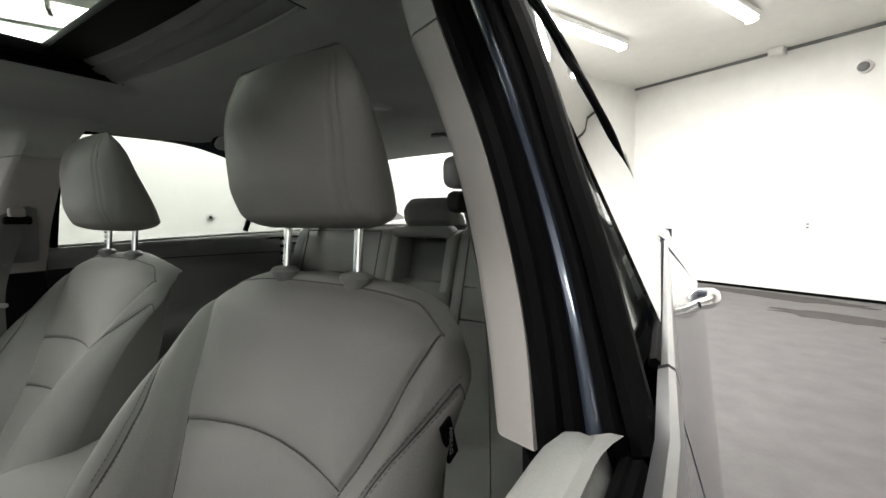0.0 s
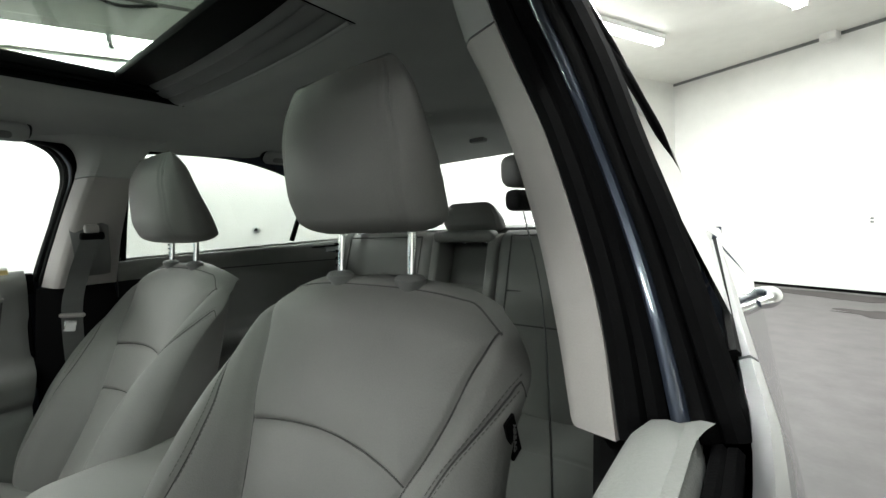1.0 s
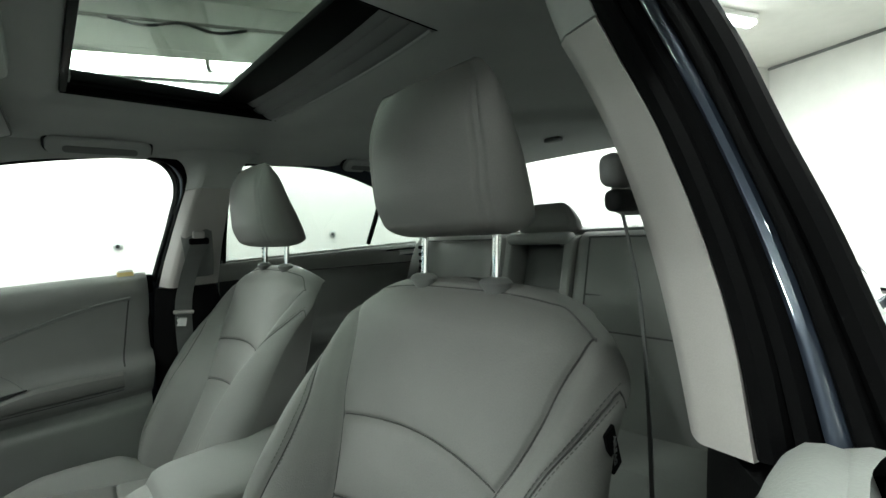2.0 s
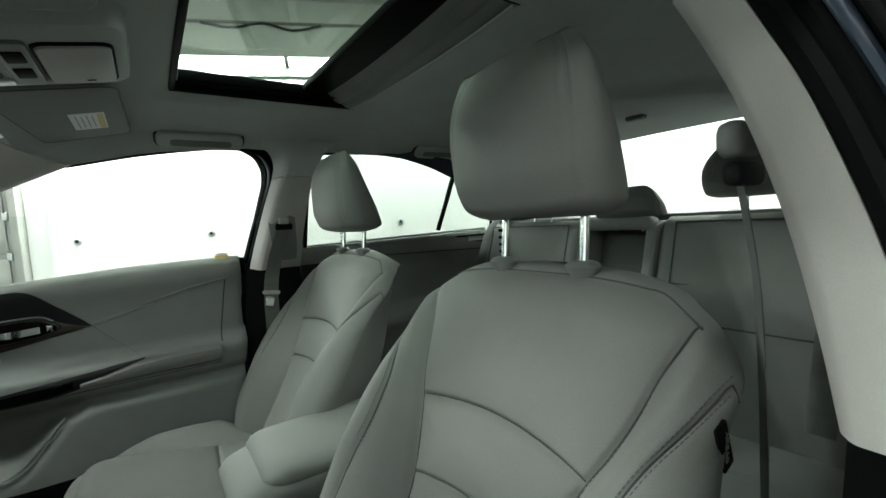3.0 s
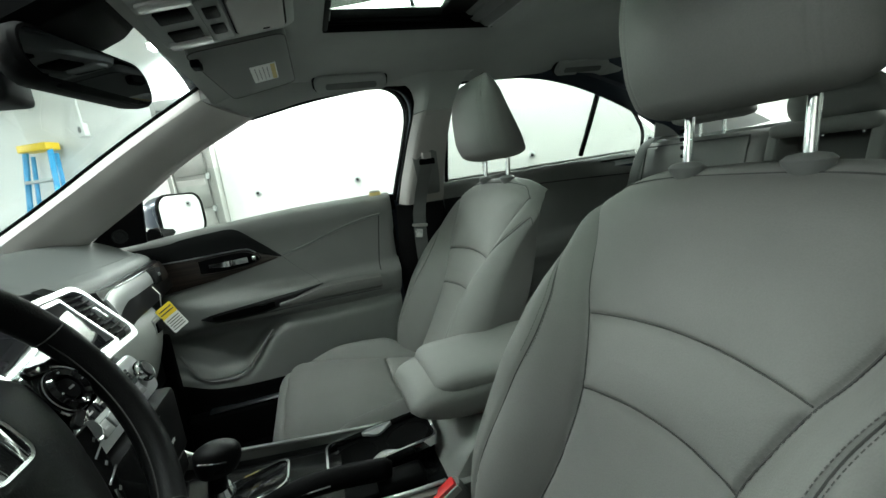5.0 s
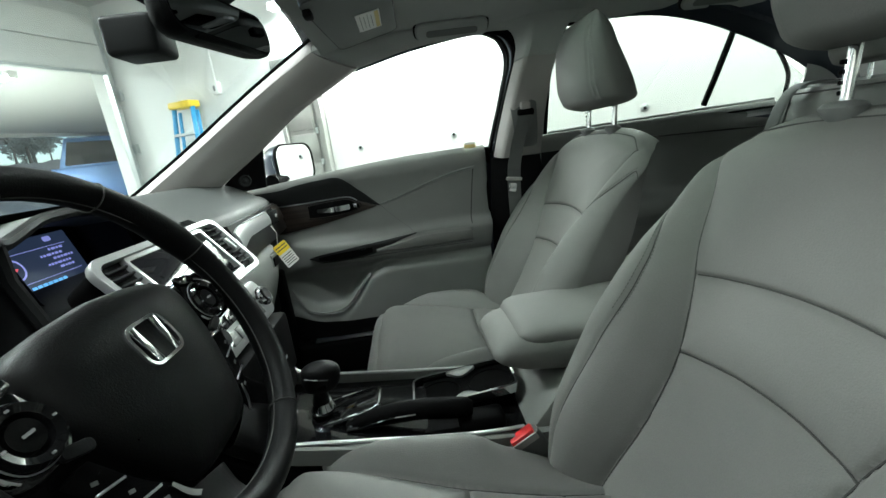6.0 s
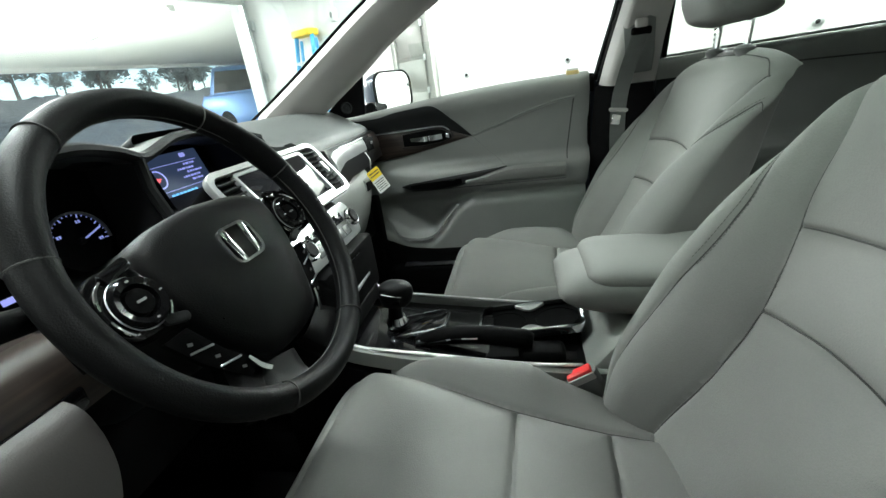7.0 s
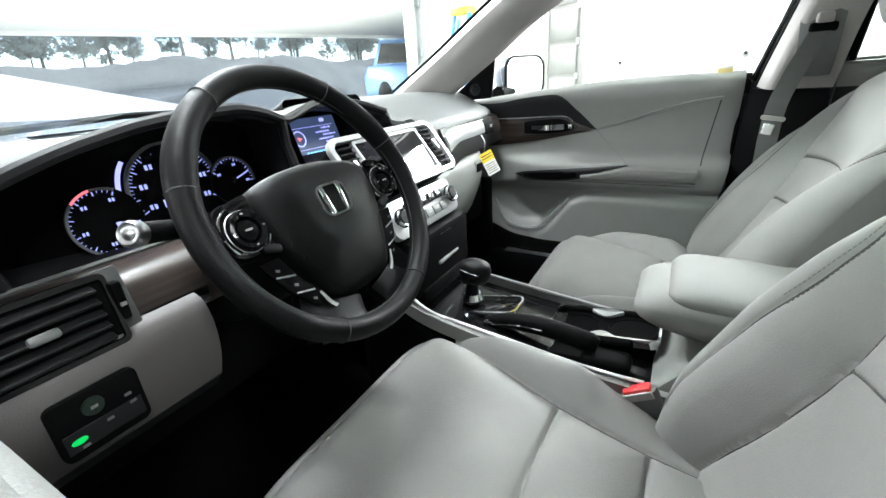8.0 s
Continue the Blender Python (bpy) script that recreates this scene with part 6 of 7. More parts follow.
part("dial_graphic", frame_plate([(0.019 * math.cos(a), 0.019 * math.sin(a)) for a in np.linspace(0, 6.28, 24, endpoint=False)], [(0.016 * math.cos(a), 0.016 * math.sin(a)) for a in np.linspace(0, 6.28, 24, endpoint=False)], 0.0006, MD @ Matrix.Translation((-0.04, 0.0, 0.0003))), SCREENVIOLET, disp)
part("dial_pointer", plate([(-0.006, 0.004), (0.008, 0.001), (-0.002, -0.006)], 0.0006, 0, MD @ Matrix.Translation((-0.04, 0, 0.0006))), SCREENRED, disp)
part("display_pocket", loft([[MD @ Vector((x * k, y * k - 0.004, z)) for x, y in rrect(0.234, 0.136, 0.014)] for k, z in ((1.0, -0.006), (1.02, 0.04), (1.06, 0.08))], caps=False), DARK, dash, "charcoal display pocket")
part("display_chin", rbox((-0.06, 1.055, 0.862), (0.26, 0.10, 0.035), 0.012, 3, rot(14, 0, 0)), DARK, dash)

# centre stack: silver framed screen between two vents
SN = Vector((0, -0.80, 0.60)).normalized()
MC = facing((0.0, 0.902, 0.872), SN)
stack = thing("centre_stack", "silver centre stack with navigation screen and air vents", "radio unit", (0, 0.95, 0.8))
part("silver_frame", frame_plate(rrect(0.376, 0.142, 0.028, 6), rrect(0.352, 0.118, 0.02, 6), 0.012, MC), SILVER, stack, "satin silver surround")
part("back_plate", plate(rrect(0.364, 0.13, 0.024, 6), 0.05, 0.0, MC @ Matrix.Translation((0, 0, -0.05))), BLACK, stack)
part("navigation_screen", plate(rrect(0.225, 0.102, 0.004, 3), 0.006, 0.001, MC @ Matrix.Translation((0.0, 0.002, 0.001))), SCREENGLASS, stack, "dark glossy navigation screen")
part("screen_border", frame_plate(rrect(0.238, 0.117, 0.006, 3), rrect(0.225, 0.102, 0.004, 3), 0.009, MC), SILVER, stack)
for sx in (-1, 1):
    v = part("air_vent", plate(rrect(0.048, 0.108, 0.012, 4), 0.002, 0, MC @ Matrix.Translation((sx * 0.149, 0.0, 0.0005))), BLACK, stack, "black air vent")
    for k in range(8):
        part("vent_slat", moved(rbox((sx * 0.149, -0.045 + 0.0128 * k, 0.006), (0.044, 0.004, 0.012), 0.001, 1), MC), DARK, v)
    part("vent_tab", moved(rbox((sx * 0.149, 0.0, 0.013), (0.008, 0.03, 0.008), 0.002, 1), MC), SILVER, v)
MH = facing((0.0, 0.848, 0.762), Vector((0, -1, 0.5)).normalized())
part("climate_panel", plate(rrect(0.27, 0.082, 0.02, 6), 0.02, 0.004, MH @ Matrix.Translation((0, 0, -0.012))), SILVER, stack, "silver climate control panel")
for x in (-0.104, 0.104):
    k_ = part("climate_knob", lathe([(0, 0.008), (0.021, 0.008), (0.021, 0.02), (0.018, 0.024), (0.006, 0.022), (0, 0.022)], 28, MH @ Matrix.Translation((x, 0.0, 0))), CHROME, stack, "chrome ringed climate knob")
    part("knob_cap", lathe([(0, 0.02), (0.015, 0.02), (0.014, 0.026), (0, 0.026)], 24, MH @ Matrix.Translation((x, 0, 0))), DARK, k_)
for r_ in range(2):
    for k in range(5):
        b_ = part("climate_button", moved(rbox((-0.064 + 0.032 * k, -0.016 + 0.03 * r_, 0.010), (0.028, 0.022, 0.006), 0.002, 2), MH), GREYPLASTIC if r_ == 0 else SCREENGLASS, stack)
        part("button_mark", moved(rbox((-0.064 + 0.032 * k, -0.016 + 0.03 * r_, 0.0133), (0.012, 0.003, 0.0006), 0, 1), MH), LEGEND, b_)
part("lower_bin", rbox((0.01, 0.885, 0.655), (0.26, 0.16, 0.13), 0.012, 2), BLACK, stack, "black storage bin below the controls")
part("bin_edge", rbox((0.03, 0.806, 0.640), (0.10, 0.008, 0.008), 0.002, 2, rot(0, 0, 3)), SILVER, stack)
part("bin_latch", rbox((0.02, 0.815, 0.704), (0.06, 0.02, 0.012), 0.005, 2), SILVER, stack)
part("stack_sides", rbox((0.01, 0.95, 0.70), (0.30, 0.14, 0.20), 0.02, 3), DARK, stack)

# passenger side fascia
def fascia(x, v):
    prof = [(0.995, 0.938), (0.968, 0.92), (0.958, 0.885), (0.95, 0.862)]
    p = spline([(0, a, b) for a, b in prof], 9)
    i = v * 8
    j = min(int(i), 7)
    q = p[j] + (p[j + 1] - p[j]) * (i - j)
    bulge = 0.03 * ((x - 0.2) / 0.5) ** 2
    return (x, q[1] + bulge - 0.015, q[2] - 0.012 * (x - 0.2))


part("fascia_pad", skin(fascia, 0.185, 0.735, 0, 0.88, 30, 14, (0, 0.02, -0.004)), DASHTOP, dash)
def strip_face(x, z, lift):
    return (x, 0.930 + 0.03 * ((x - 0.2) / 0.5) ** 2 + 0.30 * (z - 0.875) - lift, z)


def strip_skin(x0, x1, zb, zt, lift, nx=24, nz=6):
    """A fitted piece along the passenger fascia between two height curves."""
    return skin(lambda x, u: strip_face(x, zb(x) + (zt(x) - zb(x)) * u, lift + 0.003 * math.sin(math.pi * u)), x0, x1, 0, 1, nx, nz, (0, 0.014, 0))


part("strip_surround", strip_skin(0.262, 0.742, lambda x: 0.812 - 0.020 * max(0.0, (0.36 - x) / 0.1) ** 1.5, lambda x: 0.902, 0.0), SATINBLACK, dash, "black surround of the fascia strip")
part("silver_strip", strip_skin(0.272, 0.562, lambda x: 0.858 - 0.024 * max(0.0, (0.36 - x) / 0.1) ** 1.5, lambda x: 0.894 - 0.012 * max(0.0, (0.33 - x) / 0.06) ** 2, 0.006), SILVER, dash, "satin silver dashboard strip")
part("strip_chrome", tube([strip_face(x, 0.896, 0.008) for x in np.linspace(0.33, 0.565, 12)], 0.0022, 6), CHROME, dash)
vt = part("side_vent", strip_skin(0.568, 0.640, lambda x: 0.850, lambda x: 0.895, 0.006, 6), BLACK, dash, "black side air vent")
for k in range(5):
    part("vent_slat", rbox(strip_face(0.578 + 0.0125 * k, 0.872, 0.012), (0.003, 0.012, 0.038), 0.001, 1, rot(0, 14, 0)), DARK, vt)
part("vent_tab", rbox(strip_face(0.606, 0.874, 0.018), (0.012, 0.008, 0.010), 0.003, 2), SILVER, vt)
part("fascia_wood", strip_skin(0.645, 0.742, lambda x: 0.846, lambda x: 0.897, 0.007, 10), WOOD, dash, "dark wood-grain fascia end")


part("fascia_gap", skin(lambda x, v: tuple(Vector(fascia(x, v)) + Vector((0, 0.006, -0.012 * v))), 0.185, 0.735, 0.8, 1.0, 30, 6, (0, 0.02, 0)), BLACK, dash)


def glovebox(x, v):
    prof = [(0.95, 0.820), (0.922, 0.804), (0.906, 0.772), (0.915, 0.70), (0.96, 0.60), (1.06, 0.545)]
    p = spline([(0, a, b) for a, b in prof], 13)
    i = v * 12
    j = min(int(i), 11)
    q = p[j] + (p[j + 1] - p[j]) * (i - j)
    return (x, q[1] + 0.03 * ((x - 0.2) / 0.5) ** 2, q[2] - 0.012 * (x - 0.2))


def lid(u, v):
    x, y, z = glovebox(0.17 + (0.425 - 0.10 * v) * u, v)
    return (x, y + 0.06 * max(0.0, (u - 0.82) / 0.18) ** 2, z)


gb = part("glovebox", skin(lid, 0, 1, 0, 1, 34, 26, (0, 0.02, 0)), DOORTRIM, dash, "light grey glovebox lid")
part("glovebox_latch", rbox((0.455, 0.918, 0.765), (0.060, 0.014, 0.040), 0.006, 3), GREYPLASTIC, gb)
# raised black plate coloured like the latch's shaded hollow
part("latch_shade", rbox((0.455, 0.910, 0.762), (0.042, 0.006, 0.026), 0.002, 2), BLACK, gb)
part("lid_seam", tube([Vector(glovebox(x, 0.02)) + Vector((0, -0.001, 0)) for x in np.linspace(0.2, 0.56, 12)], 0.0015, 4), BLACK, gb)
# side panels made black to stand for the shade under the dash
for s in (-1, 1):
    part("shaded_kick_panel", rbox((s * 0.728, 1.115, 0.47), (0.055, 0.25, 0.39), 0.012, 3), BLACK, dash, "footwell side panel, black in place of the dash's shade")
part("lower_dash", rbox((0.45, 1.16, 0.62), (0.52, 0.3, 0.2), 0.02, 2), BLACK, dash)
part("lower_dash", rbox((-0.42, 1.14, 0.66), (0.58, 0.3, 0.25), 0.02, 2), BLACK, dash)

# hanging yellow and white tag
tg = thing("hang_tag", "yellow and white paper tag hanging from the glovebox", "tag", (0.47, 0.905, 0.84))
MTg = facing((0.49, 0.890, 0.770), (-0.75, -0.62, 0.12), up=(0, 0, 1)) @ Matrix.Rotation(radians(24), 4, "Z")
part("card", plate(rrect(0.043, 0.076, 0.003, 2), 0.0006, 0, MTg), WHITEPAPER, tg)
part("yellow_band", plate(rrect(0.043, 0.031, 0.003, 2), 0.0006, 0, MTg @ Matrix.Translation((0, 0.0225, 0.0007))), YELLOW, tg, "yellow printed band")
for k in range(5):
    part("print_line", plate(rrect(0.036 - 0.004 * (k % 2), 0.0025, 0.0005, 1), 0.0004, 0, MTg @ Matrix.Translation((0, -0.002 - 0.007 * k, 0.0007))), GREYPLASTIC, tg)
for k in range(2):
    part("print_line", plate(rrect(0.036, 0.003, 0.0005, 1), 0.0004, 0, MTg @ Matrix.Translation((0, 0.028 - 0.009 * k, 0.0014))), INK, tg)
part("string", tube([MTg @ Vector((0, 0.04, 0.0)), Vector((0.47, 0.897, 0.84)), Vector((0.475, 0.91, 0.86))], 0.0016, 5), WHITEPAPER, tg)

# driver's side: wood band, corner vent, knee panel, switch plate
def band(x, v, prof):
    p = spline([(0, a, b) for a, b in prof], 9)
    i = v * 8
    j = min(int(i), 7)
    q = p[j] + (p[j + 1] - p[j]) * (i - j)
    return (x, q[1], q[2])


WB = [(0.93, 0.848), (0.885, 0.85), (0.862, 0.838), (0.85, 0.812), (0.848, 0.785)]
part("wood_band", skin(lambda x, v: band(x, v, WB), -0.735, -0.49, 0, 1, 20, 12, (0, 0.02, 0)), WOOD, dash, "dark wood-grain dashboard band")
part("band_edge", tube([(x, 0.93, 0.851) for x in np.linspace(-0.735, -0.48, 8)], 0.004, 6), DASHTOP, dash)
part("wood_tip", rbox((-0.497, 0.868, 0.833), (0.012, 0.018, 0.006), 0.002, 1, rot(20, 0, 12)), SILVER, dash)
cv = thing("corner_air_vent", "black slatted corner air vent with thumb wheel", "air vent", (-0.67, 0.85, 0.83))
MV = facing((-0.672, 0.843, 0.830), Vector((0, -1, 0.18)).normalized())
part("housing", plate(rrect(0.122, 0.072, 0.006, 3), 0.02, 0.002, MV @ Matrix.Translation((0, 0, -0.018))), BLACK, cv)
part("rim", frame_plate(rrect(0.126, 0.076, 0.007, 3), rrect(0.116, 0.064, 0.004, 3), 0.008, MV), PIANO, cv)
for k in range(5):
    part("vent_slat", moved(rbox((-0.004, -0.025 + 0.0125 * k, 0.006), (0.108, 0.0035, 0.016), 0.0012, 1, rot(18, 0, 0)), MV), DARK, cv)
part("slider", moved(rbox((0.0, 0.001, 0.016), (0.024, 0.009, 0.008), 0.003, 2), MV), GREYPLASTIC, cv)
part("wheel_plate", plate(rrect(0.032, 0.078, 0.005, 3), 0.010, 0.002, facing((-0.608, 0.848, 0.830), Vector((0.12, -1, 0.2)).normalized()) @ Matrix.Translation((0, 0, -0.006))), DASHTOP, cv, "grey thumb wheel plate")
part("thumb_wheel", rbox((-0.606, 0.838, 0.836), (0.010, 0.012, 0.042), 0.003, 2), BLACK, cv)
part("wheel_mark", rbox((-0.606, 0.8312, 0.833), (0.006, 0.002, 0.004), 0.0005, 1), LEGEND, cv)
KP = [(0.86, 0.808), (0.832, 0.80), (0.822, 0.77), (0.825, 0.73), (0.84, 0.69)]
part("knee_panel", skin(lambda x, v: band(x, v, KP), -0.735, -0.53, 0, 1, 18, 14, (0, 0.02, 0)), KNEE_DIMMED, dash, "light grey knee panel in a darkened tone")
part("knee_lower", skin(lambda x, v: band(x, v, [(0.842, 0.688), (0.87, 0.66), (0.93, 0.64)]), -0.735, -0.53, 0, 1, 8, 6, (0, 0.02, 0)), DARK, dash)
part("under_strip", rbox((-0.63, 0.862, 0.797), (0.24, 0.03, 0.022), 0.004, 2), PIANO, dash)
sp = thing("switch_plate", "black switch plate with green lit buttons", "switch panel", (-0.66, 0.82, 0.74))
MSw = facing((-0.661, 0.8175, 0.744), Vector((0, -1, 0.02)).normalized())
part("plate", plate(rrect(0.076, 0.062, 0.008, 4), 0.008, 0.0015, MSw @ Matrix.Translation((0, 0, -0.004))), BLACK, sp)
part("round_button", lathe([(0, 0.003), (0.0095, 0.003), (0.0085, 0.007), (0, 0.0075)], 24, MSw @ Matrix.Translation((-0.004, 0.014, 0))), GREENDIM, sp, "dim green backlit button")
part("button_symbol", moved(rbox((-0.004, 0.014, 0.0078), (0.006, 0.003, 0.0006), 0, 1), MSw), LEGEND, sp)
part("green_indicator", plate([(0.0065 * math.cos(a), 0.003 * math.sin(a)) for a in np.linspace(0, 6.28, 16, endpoint=False)], 0.001, 0, MSw @ Matrix.Translation((-0.023, -0.012, 0.0045))), GREENGLOW, sp, "bright green indicator")
for x, y in ((0.024, 0.006), (0.026, -0.004), (0.004, -0.008), (-0.02, -0.02)):
    part("button_symbol", moved(rbox((x, y, 0.0045), (0.006, 0.003, 0.0006), 0, 1), MSw), GREYPLASTIC, sp)
part("lower_rocker", moved(rbox((0.0, -0.012, 0.003), (0.068, 0.022, 0.003), 0.001, 1), MSw), DARK, sp)

# ---- steering wheel ----
SW_C = Vector((-0.379, 0.757, 0.888))
SW_T = radians(27.7)
SW_N = Vector((0, -math.cos(SW_T), math.sin(SW_T)))
MW = facing(SW_C, SW_N)
sw_ = thing("steering_wheel", "black leather multifunction steering wheel with chrome emblem", "steering wheel", tuple(SW_C))


def wv(u, v, d=0.0):
    return MW @ Vector((u, v, d))


rim_r = 0.174
rims = []
for k in range(96):
    a = 2 * math.pi * k / 96
    th = 0.0145 + 0.0018 * math.exp(-((abs(math.atan2(math.sin(a - radians(30)), math.cos(a - radians(30))))) / 0.25) ** 2) + 0.0018 * math.exp(-((abs(math.atan2(math.sin(a - radians(150)), math.cos(a - radians(150))))) / 0.25) ** 2)
    rims.append((a, th))
ringz = []
for a, th in rims + [rims[0]]:
    d = Vector((math.cos(a), math.sin(a), 0))
    ringz.append([MW @ (d * (rim_r + th * math.cos(b)) + Vector((0, 0, 1.12 * th * math.sin(b)))) for b in np.linspace(0, 2 * math.pi, 16, endpoint=False)])
rb_ = loft(ringz, caps=False)
bmesh.ops.remove_doubles(rb_, verts=rb_.verts, dist=1e-6)
rim_ob = part("rim", rb_, WHEEL, sw_, "black leather-wrapped rim", sharp=60)
for deg in (-62, -118, 18, 162, 58, 122):
    a = radians(deg)
    d = Vector((math.cos(a), math.sin(a), 0))
    part("rim_seam", tube([MW @ (d * (rim_r + 0.0152 * math.cos(b)) + Vector((0, 0, 0.0168 * math.sin(b)))) for b in np.linspace(0, 2 * math.pi, 18, endpoint=False)], 0.0009, 5, closed=True), SEAM, rim_ob)
part("rim_inner_seam", tube([MW @ (Vector((math.cos(a), math.sin(a), 0)) * (rim_r - 0.0145)) for a in np.linspace(0, 2 * math.pi, 90, endpoint=False)], 0.0009, 5, closed=True), SEAM, rim_ob)
# airbag cover: a shield with rounded edges, proud towards the driver
shield = spline([(0.0, 0.066, 0), (0.06, 0.06, 0), (0.098, 0.044, 0), (0.104, 0.01, 0), (0.092, -0.04, 0), (0.066, -0.10, 0), (0.045, -0.118, 0), (0.0, -0.122, 0), (-0.045, -0.118, 0), (-0.066, -0.10, 0), (-0.092, -0.04, 0), (-0.104, 0.01, 0), (-0.098, 0.044, 0), (-0.06, 0.06, 0), (0.0, 0.066, 0)], 72)[:-1, :2]
rg_ = []
for k, d in ((1.0, -0.03), (1.0, 0.0), (0.985, 0.010), (0.95, 0.017), (0.85, 0.023), (0.6, 0.028), (0.3, 0.030), (0.02, 0.031)):
    rg_.append([wv(u * k + 0.008, (v + 0.02) * k - 0.026, d - 0.030 - 0.010 * max(0, -(v + 0.03) * k) * 3) for u, v in shield])
pad = part("airbag_cover", loft(rg_), WHEEL, sw_, "black airbag cover")
part("cover_crease", tube([wv(u + 0.008, -0.055 - 0.25 * u * u, -0.0085) for u in np.linspace(-0.075, 0.075, 16)], 0.0012, 5), BLACK, pad)
# emblem, a plain chrome shape
em = part("emblem", frame_plate([(x * 1.0, y) for x, y in rrect(0.054, 0.045, 0.013, 5)], [(x * 1.0, y) for x, y in rrect(0.047, 0.038, 0.010, 5)], 0.004, MW @ Matrix.Translation((0.011, -0.003, -0.0005))), CHROME, pad, "chrome emblem")
for sx in (-1, 1):
    part("emblem_bar", plate([(sx * 0.0205, 0.0195), (sx * 0.0115, 0.0195), (sx * 0.009, -0.0195), (sx * 0.016, -0.0195)], 0.004, 0.0008, MW @ Matrix.Translation((0.011, -0.003, -0.0005))), CHROME, em)
MW2 = MW @ Matrix.Translation((0.004, -0.006, -0.024))


def wv2(u, v, d=0.0):
    return MW2 @ Vector((u, v, d + 0.010 * min(1.0, max(0.0, (math.hypot(u, v) - 0.14) / 0.03))))


# spokes
for sx in (-1, 1):
    part("spoke", ribbon([wv2(sx * 0.085, 0.045, 0.0), wv2(sx * 0.13, 0.04, 0.0), wv2(sx * 0.168, 0.038, 0.0)], [wv2(sx * 0.085, -0.035, 0.0), wv2(sx * 0.13, -0.028, 0.0), wv2(sx * 0.17, -0.022, 0.0)], 0.022, 14, 0.006, 8, 1 if sx < 0 else -1), BLACK, sw_)
    part("lower_spoke", ribbon([wv2(sx * 0.03, -0.112, -0.002), wv2(sx * 0.05, -0.135, -0.002), wv2(sx * 0.055, -0.165, 0.0)], [wv2(sx * 0.088, -0.07, -0.002), wv2(sx * 0.105, -0.105, -0.002), wv2(sx * 0.115, -0.135, 0.0)], 0.02, 14, 0.004, 8, 1 if sx > 0 else -1), BLACK, sw_)
    part("spoke_leather", ribbon([wv2(sx * 0.012, -0.128, 0.0), wv2(sx * 0.02, -0.15, 0.0), wv2(sx * 0.022, -0.172, 0.002)], [wv2(sx * 0.068, -0.112, 0.0), wv2(sx * 0.085, -0.13, 0.0), wv2(sx * 0.10, -0.146, 0.002)], 0.02, 12, 0.006, 8, 1 if sx > 0 else -1), WHEEL, sw_, "black leather lower spoke")
    part("spoke_trim", ribbon([wv2(sx * 0.072, -0.094, 0.007), wv2(sx * 0.063, -0.112, 0.005), wv2(sx * 0.05, -0.126, 0.003)], [wv2(sx * 0.076, -0.095, 0.007), wv2(sx * 0.069, -0.114, 0.005), wv2(sx * 0.054, -0.130, 0.003)], 0.003, 8, 0.001, 4, 1 if sx < 0 else -1), CHROME, sw_, "short chrome trim under the spoke")
    pod = part("control_pod", plate([(x + sx * 0.0, y) for x, y in rrect(0.054, 0.066, 0.022, 6)], 0.016, 0.004, MW2 @ Matrix.Translation((sx * 0.127, 0.008, -0.002))), PIANO, sw_, "gloss black control pod")
    part("control_ring", lathe([(0.0135, 0.014), (0.0225, 0.014), (0.0235, 0.02), (0.021, 0.024), (0.0155, 0.022), (0.0135, 0.014)], 36, MW2 @ Matrix.Translation((sx * 0.125, 0.004, 0))), PIANO, pod)
    part("ring_trim", tube([wv2(sx * 0.125 + 0.0242 * math.cos(a), 0.004 + 0.0242 * math.sin(a), 0.0165) for a in np.linspace(0, 2 * math.pi, 40, endpoint=False)], 0.0006, 5, closed=True), STEEL, pod)
    for a0, a1, rr in ((100, 165, 0.0305), (185, 225, 0.0290), (300, 335, 0.0285)):
        part("pod_accent", tube([wv2(sx * (0.125 - rr * math.cos(radians(a))), 0.004 + rr * math.sin(radians(a)), 0.0145) for a in np.linspace(a0, a1, 12)], 0.0016, 6), CHROME, pod, "chrome accent")
    part("control_centre", lathe([(0, 0.014), (0.0125, 0.014), (0.0115, 0.021), (0, 0.022)], 28, MW2 @ Matrix.Translation((sx * 0.125, 0.004, 0))), BLACK, pod)
    for q in range(4):
        a = math.pi / 2 * q
        part("control_mark", plate(rrect(0.0032, 0.0018, 0.0006, 1), 0.0005, 0, MW2 @ Matrix.Translation((sx * 0.125 + 0.0185 * math.cos(a), 0.004 + 0.0185 * math.sin(a), 0.0238))), LEGEND, pod)
    part("control_mark", plate(rrect(0.009, 0.0022, 0.0006, 1), 0.0005, 0, MW2 @ Matrix.Translation((sx * 0.125, 0.004, 0.0222))), LEGEND, pod)
    part("upper_button", plate(rrect(0.03, 0.011, 0.004, 3), 0.006, 0.0015, MW2 @ Matrix.Translation((sx * 0.12, 0.036, 0.012)) @ Matrix.Rotation(radians(-sx * 12), 4, "Z")), PIANO, pod)
    part("lower_button", plate(rrect(0.024, 0.010, 0.004, 3), 0.006, 0.0015, MW2 @ Matrix.Translation((sx * 0.107, -0.024, 0.012)) @ Matrix.Rotation(radians(sx * 20), 4, "Z")), DARK, pod)
# phone buttons down the left lower spoke, menu buttons down the right
for sx in (-1, 1):
    bar = part("button_strip", ribbon([wv2(sx * 0.125, -0.036, 0.004), wv2(sx * 0.108, -0.075, 0.004), wv2(sx * 0.082, -0.112, 0.004)], [wv2(sx * 0.098, -0.036, 0.004), wv2(sx * 0.082, -0.075, 0.004), wv2(sx * 0.062, -0.104, 0.004)], 0.008, 10, 0.002, 5, 1 if sx < 0 else -1), BLACK, sw_, "black button strip")
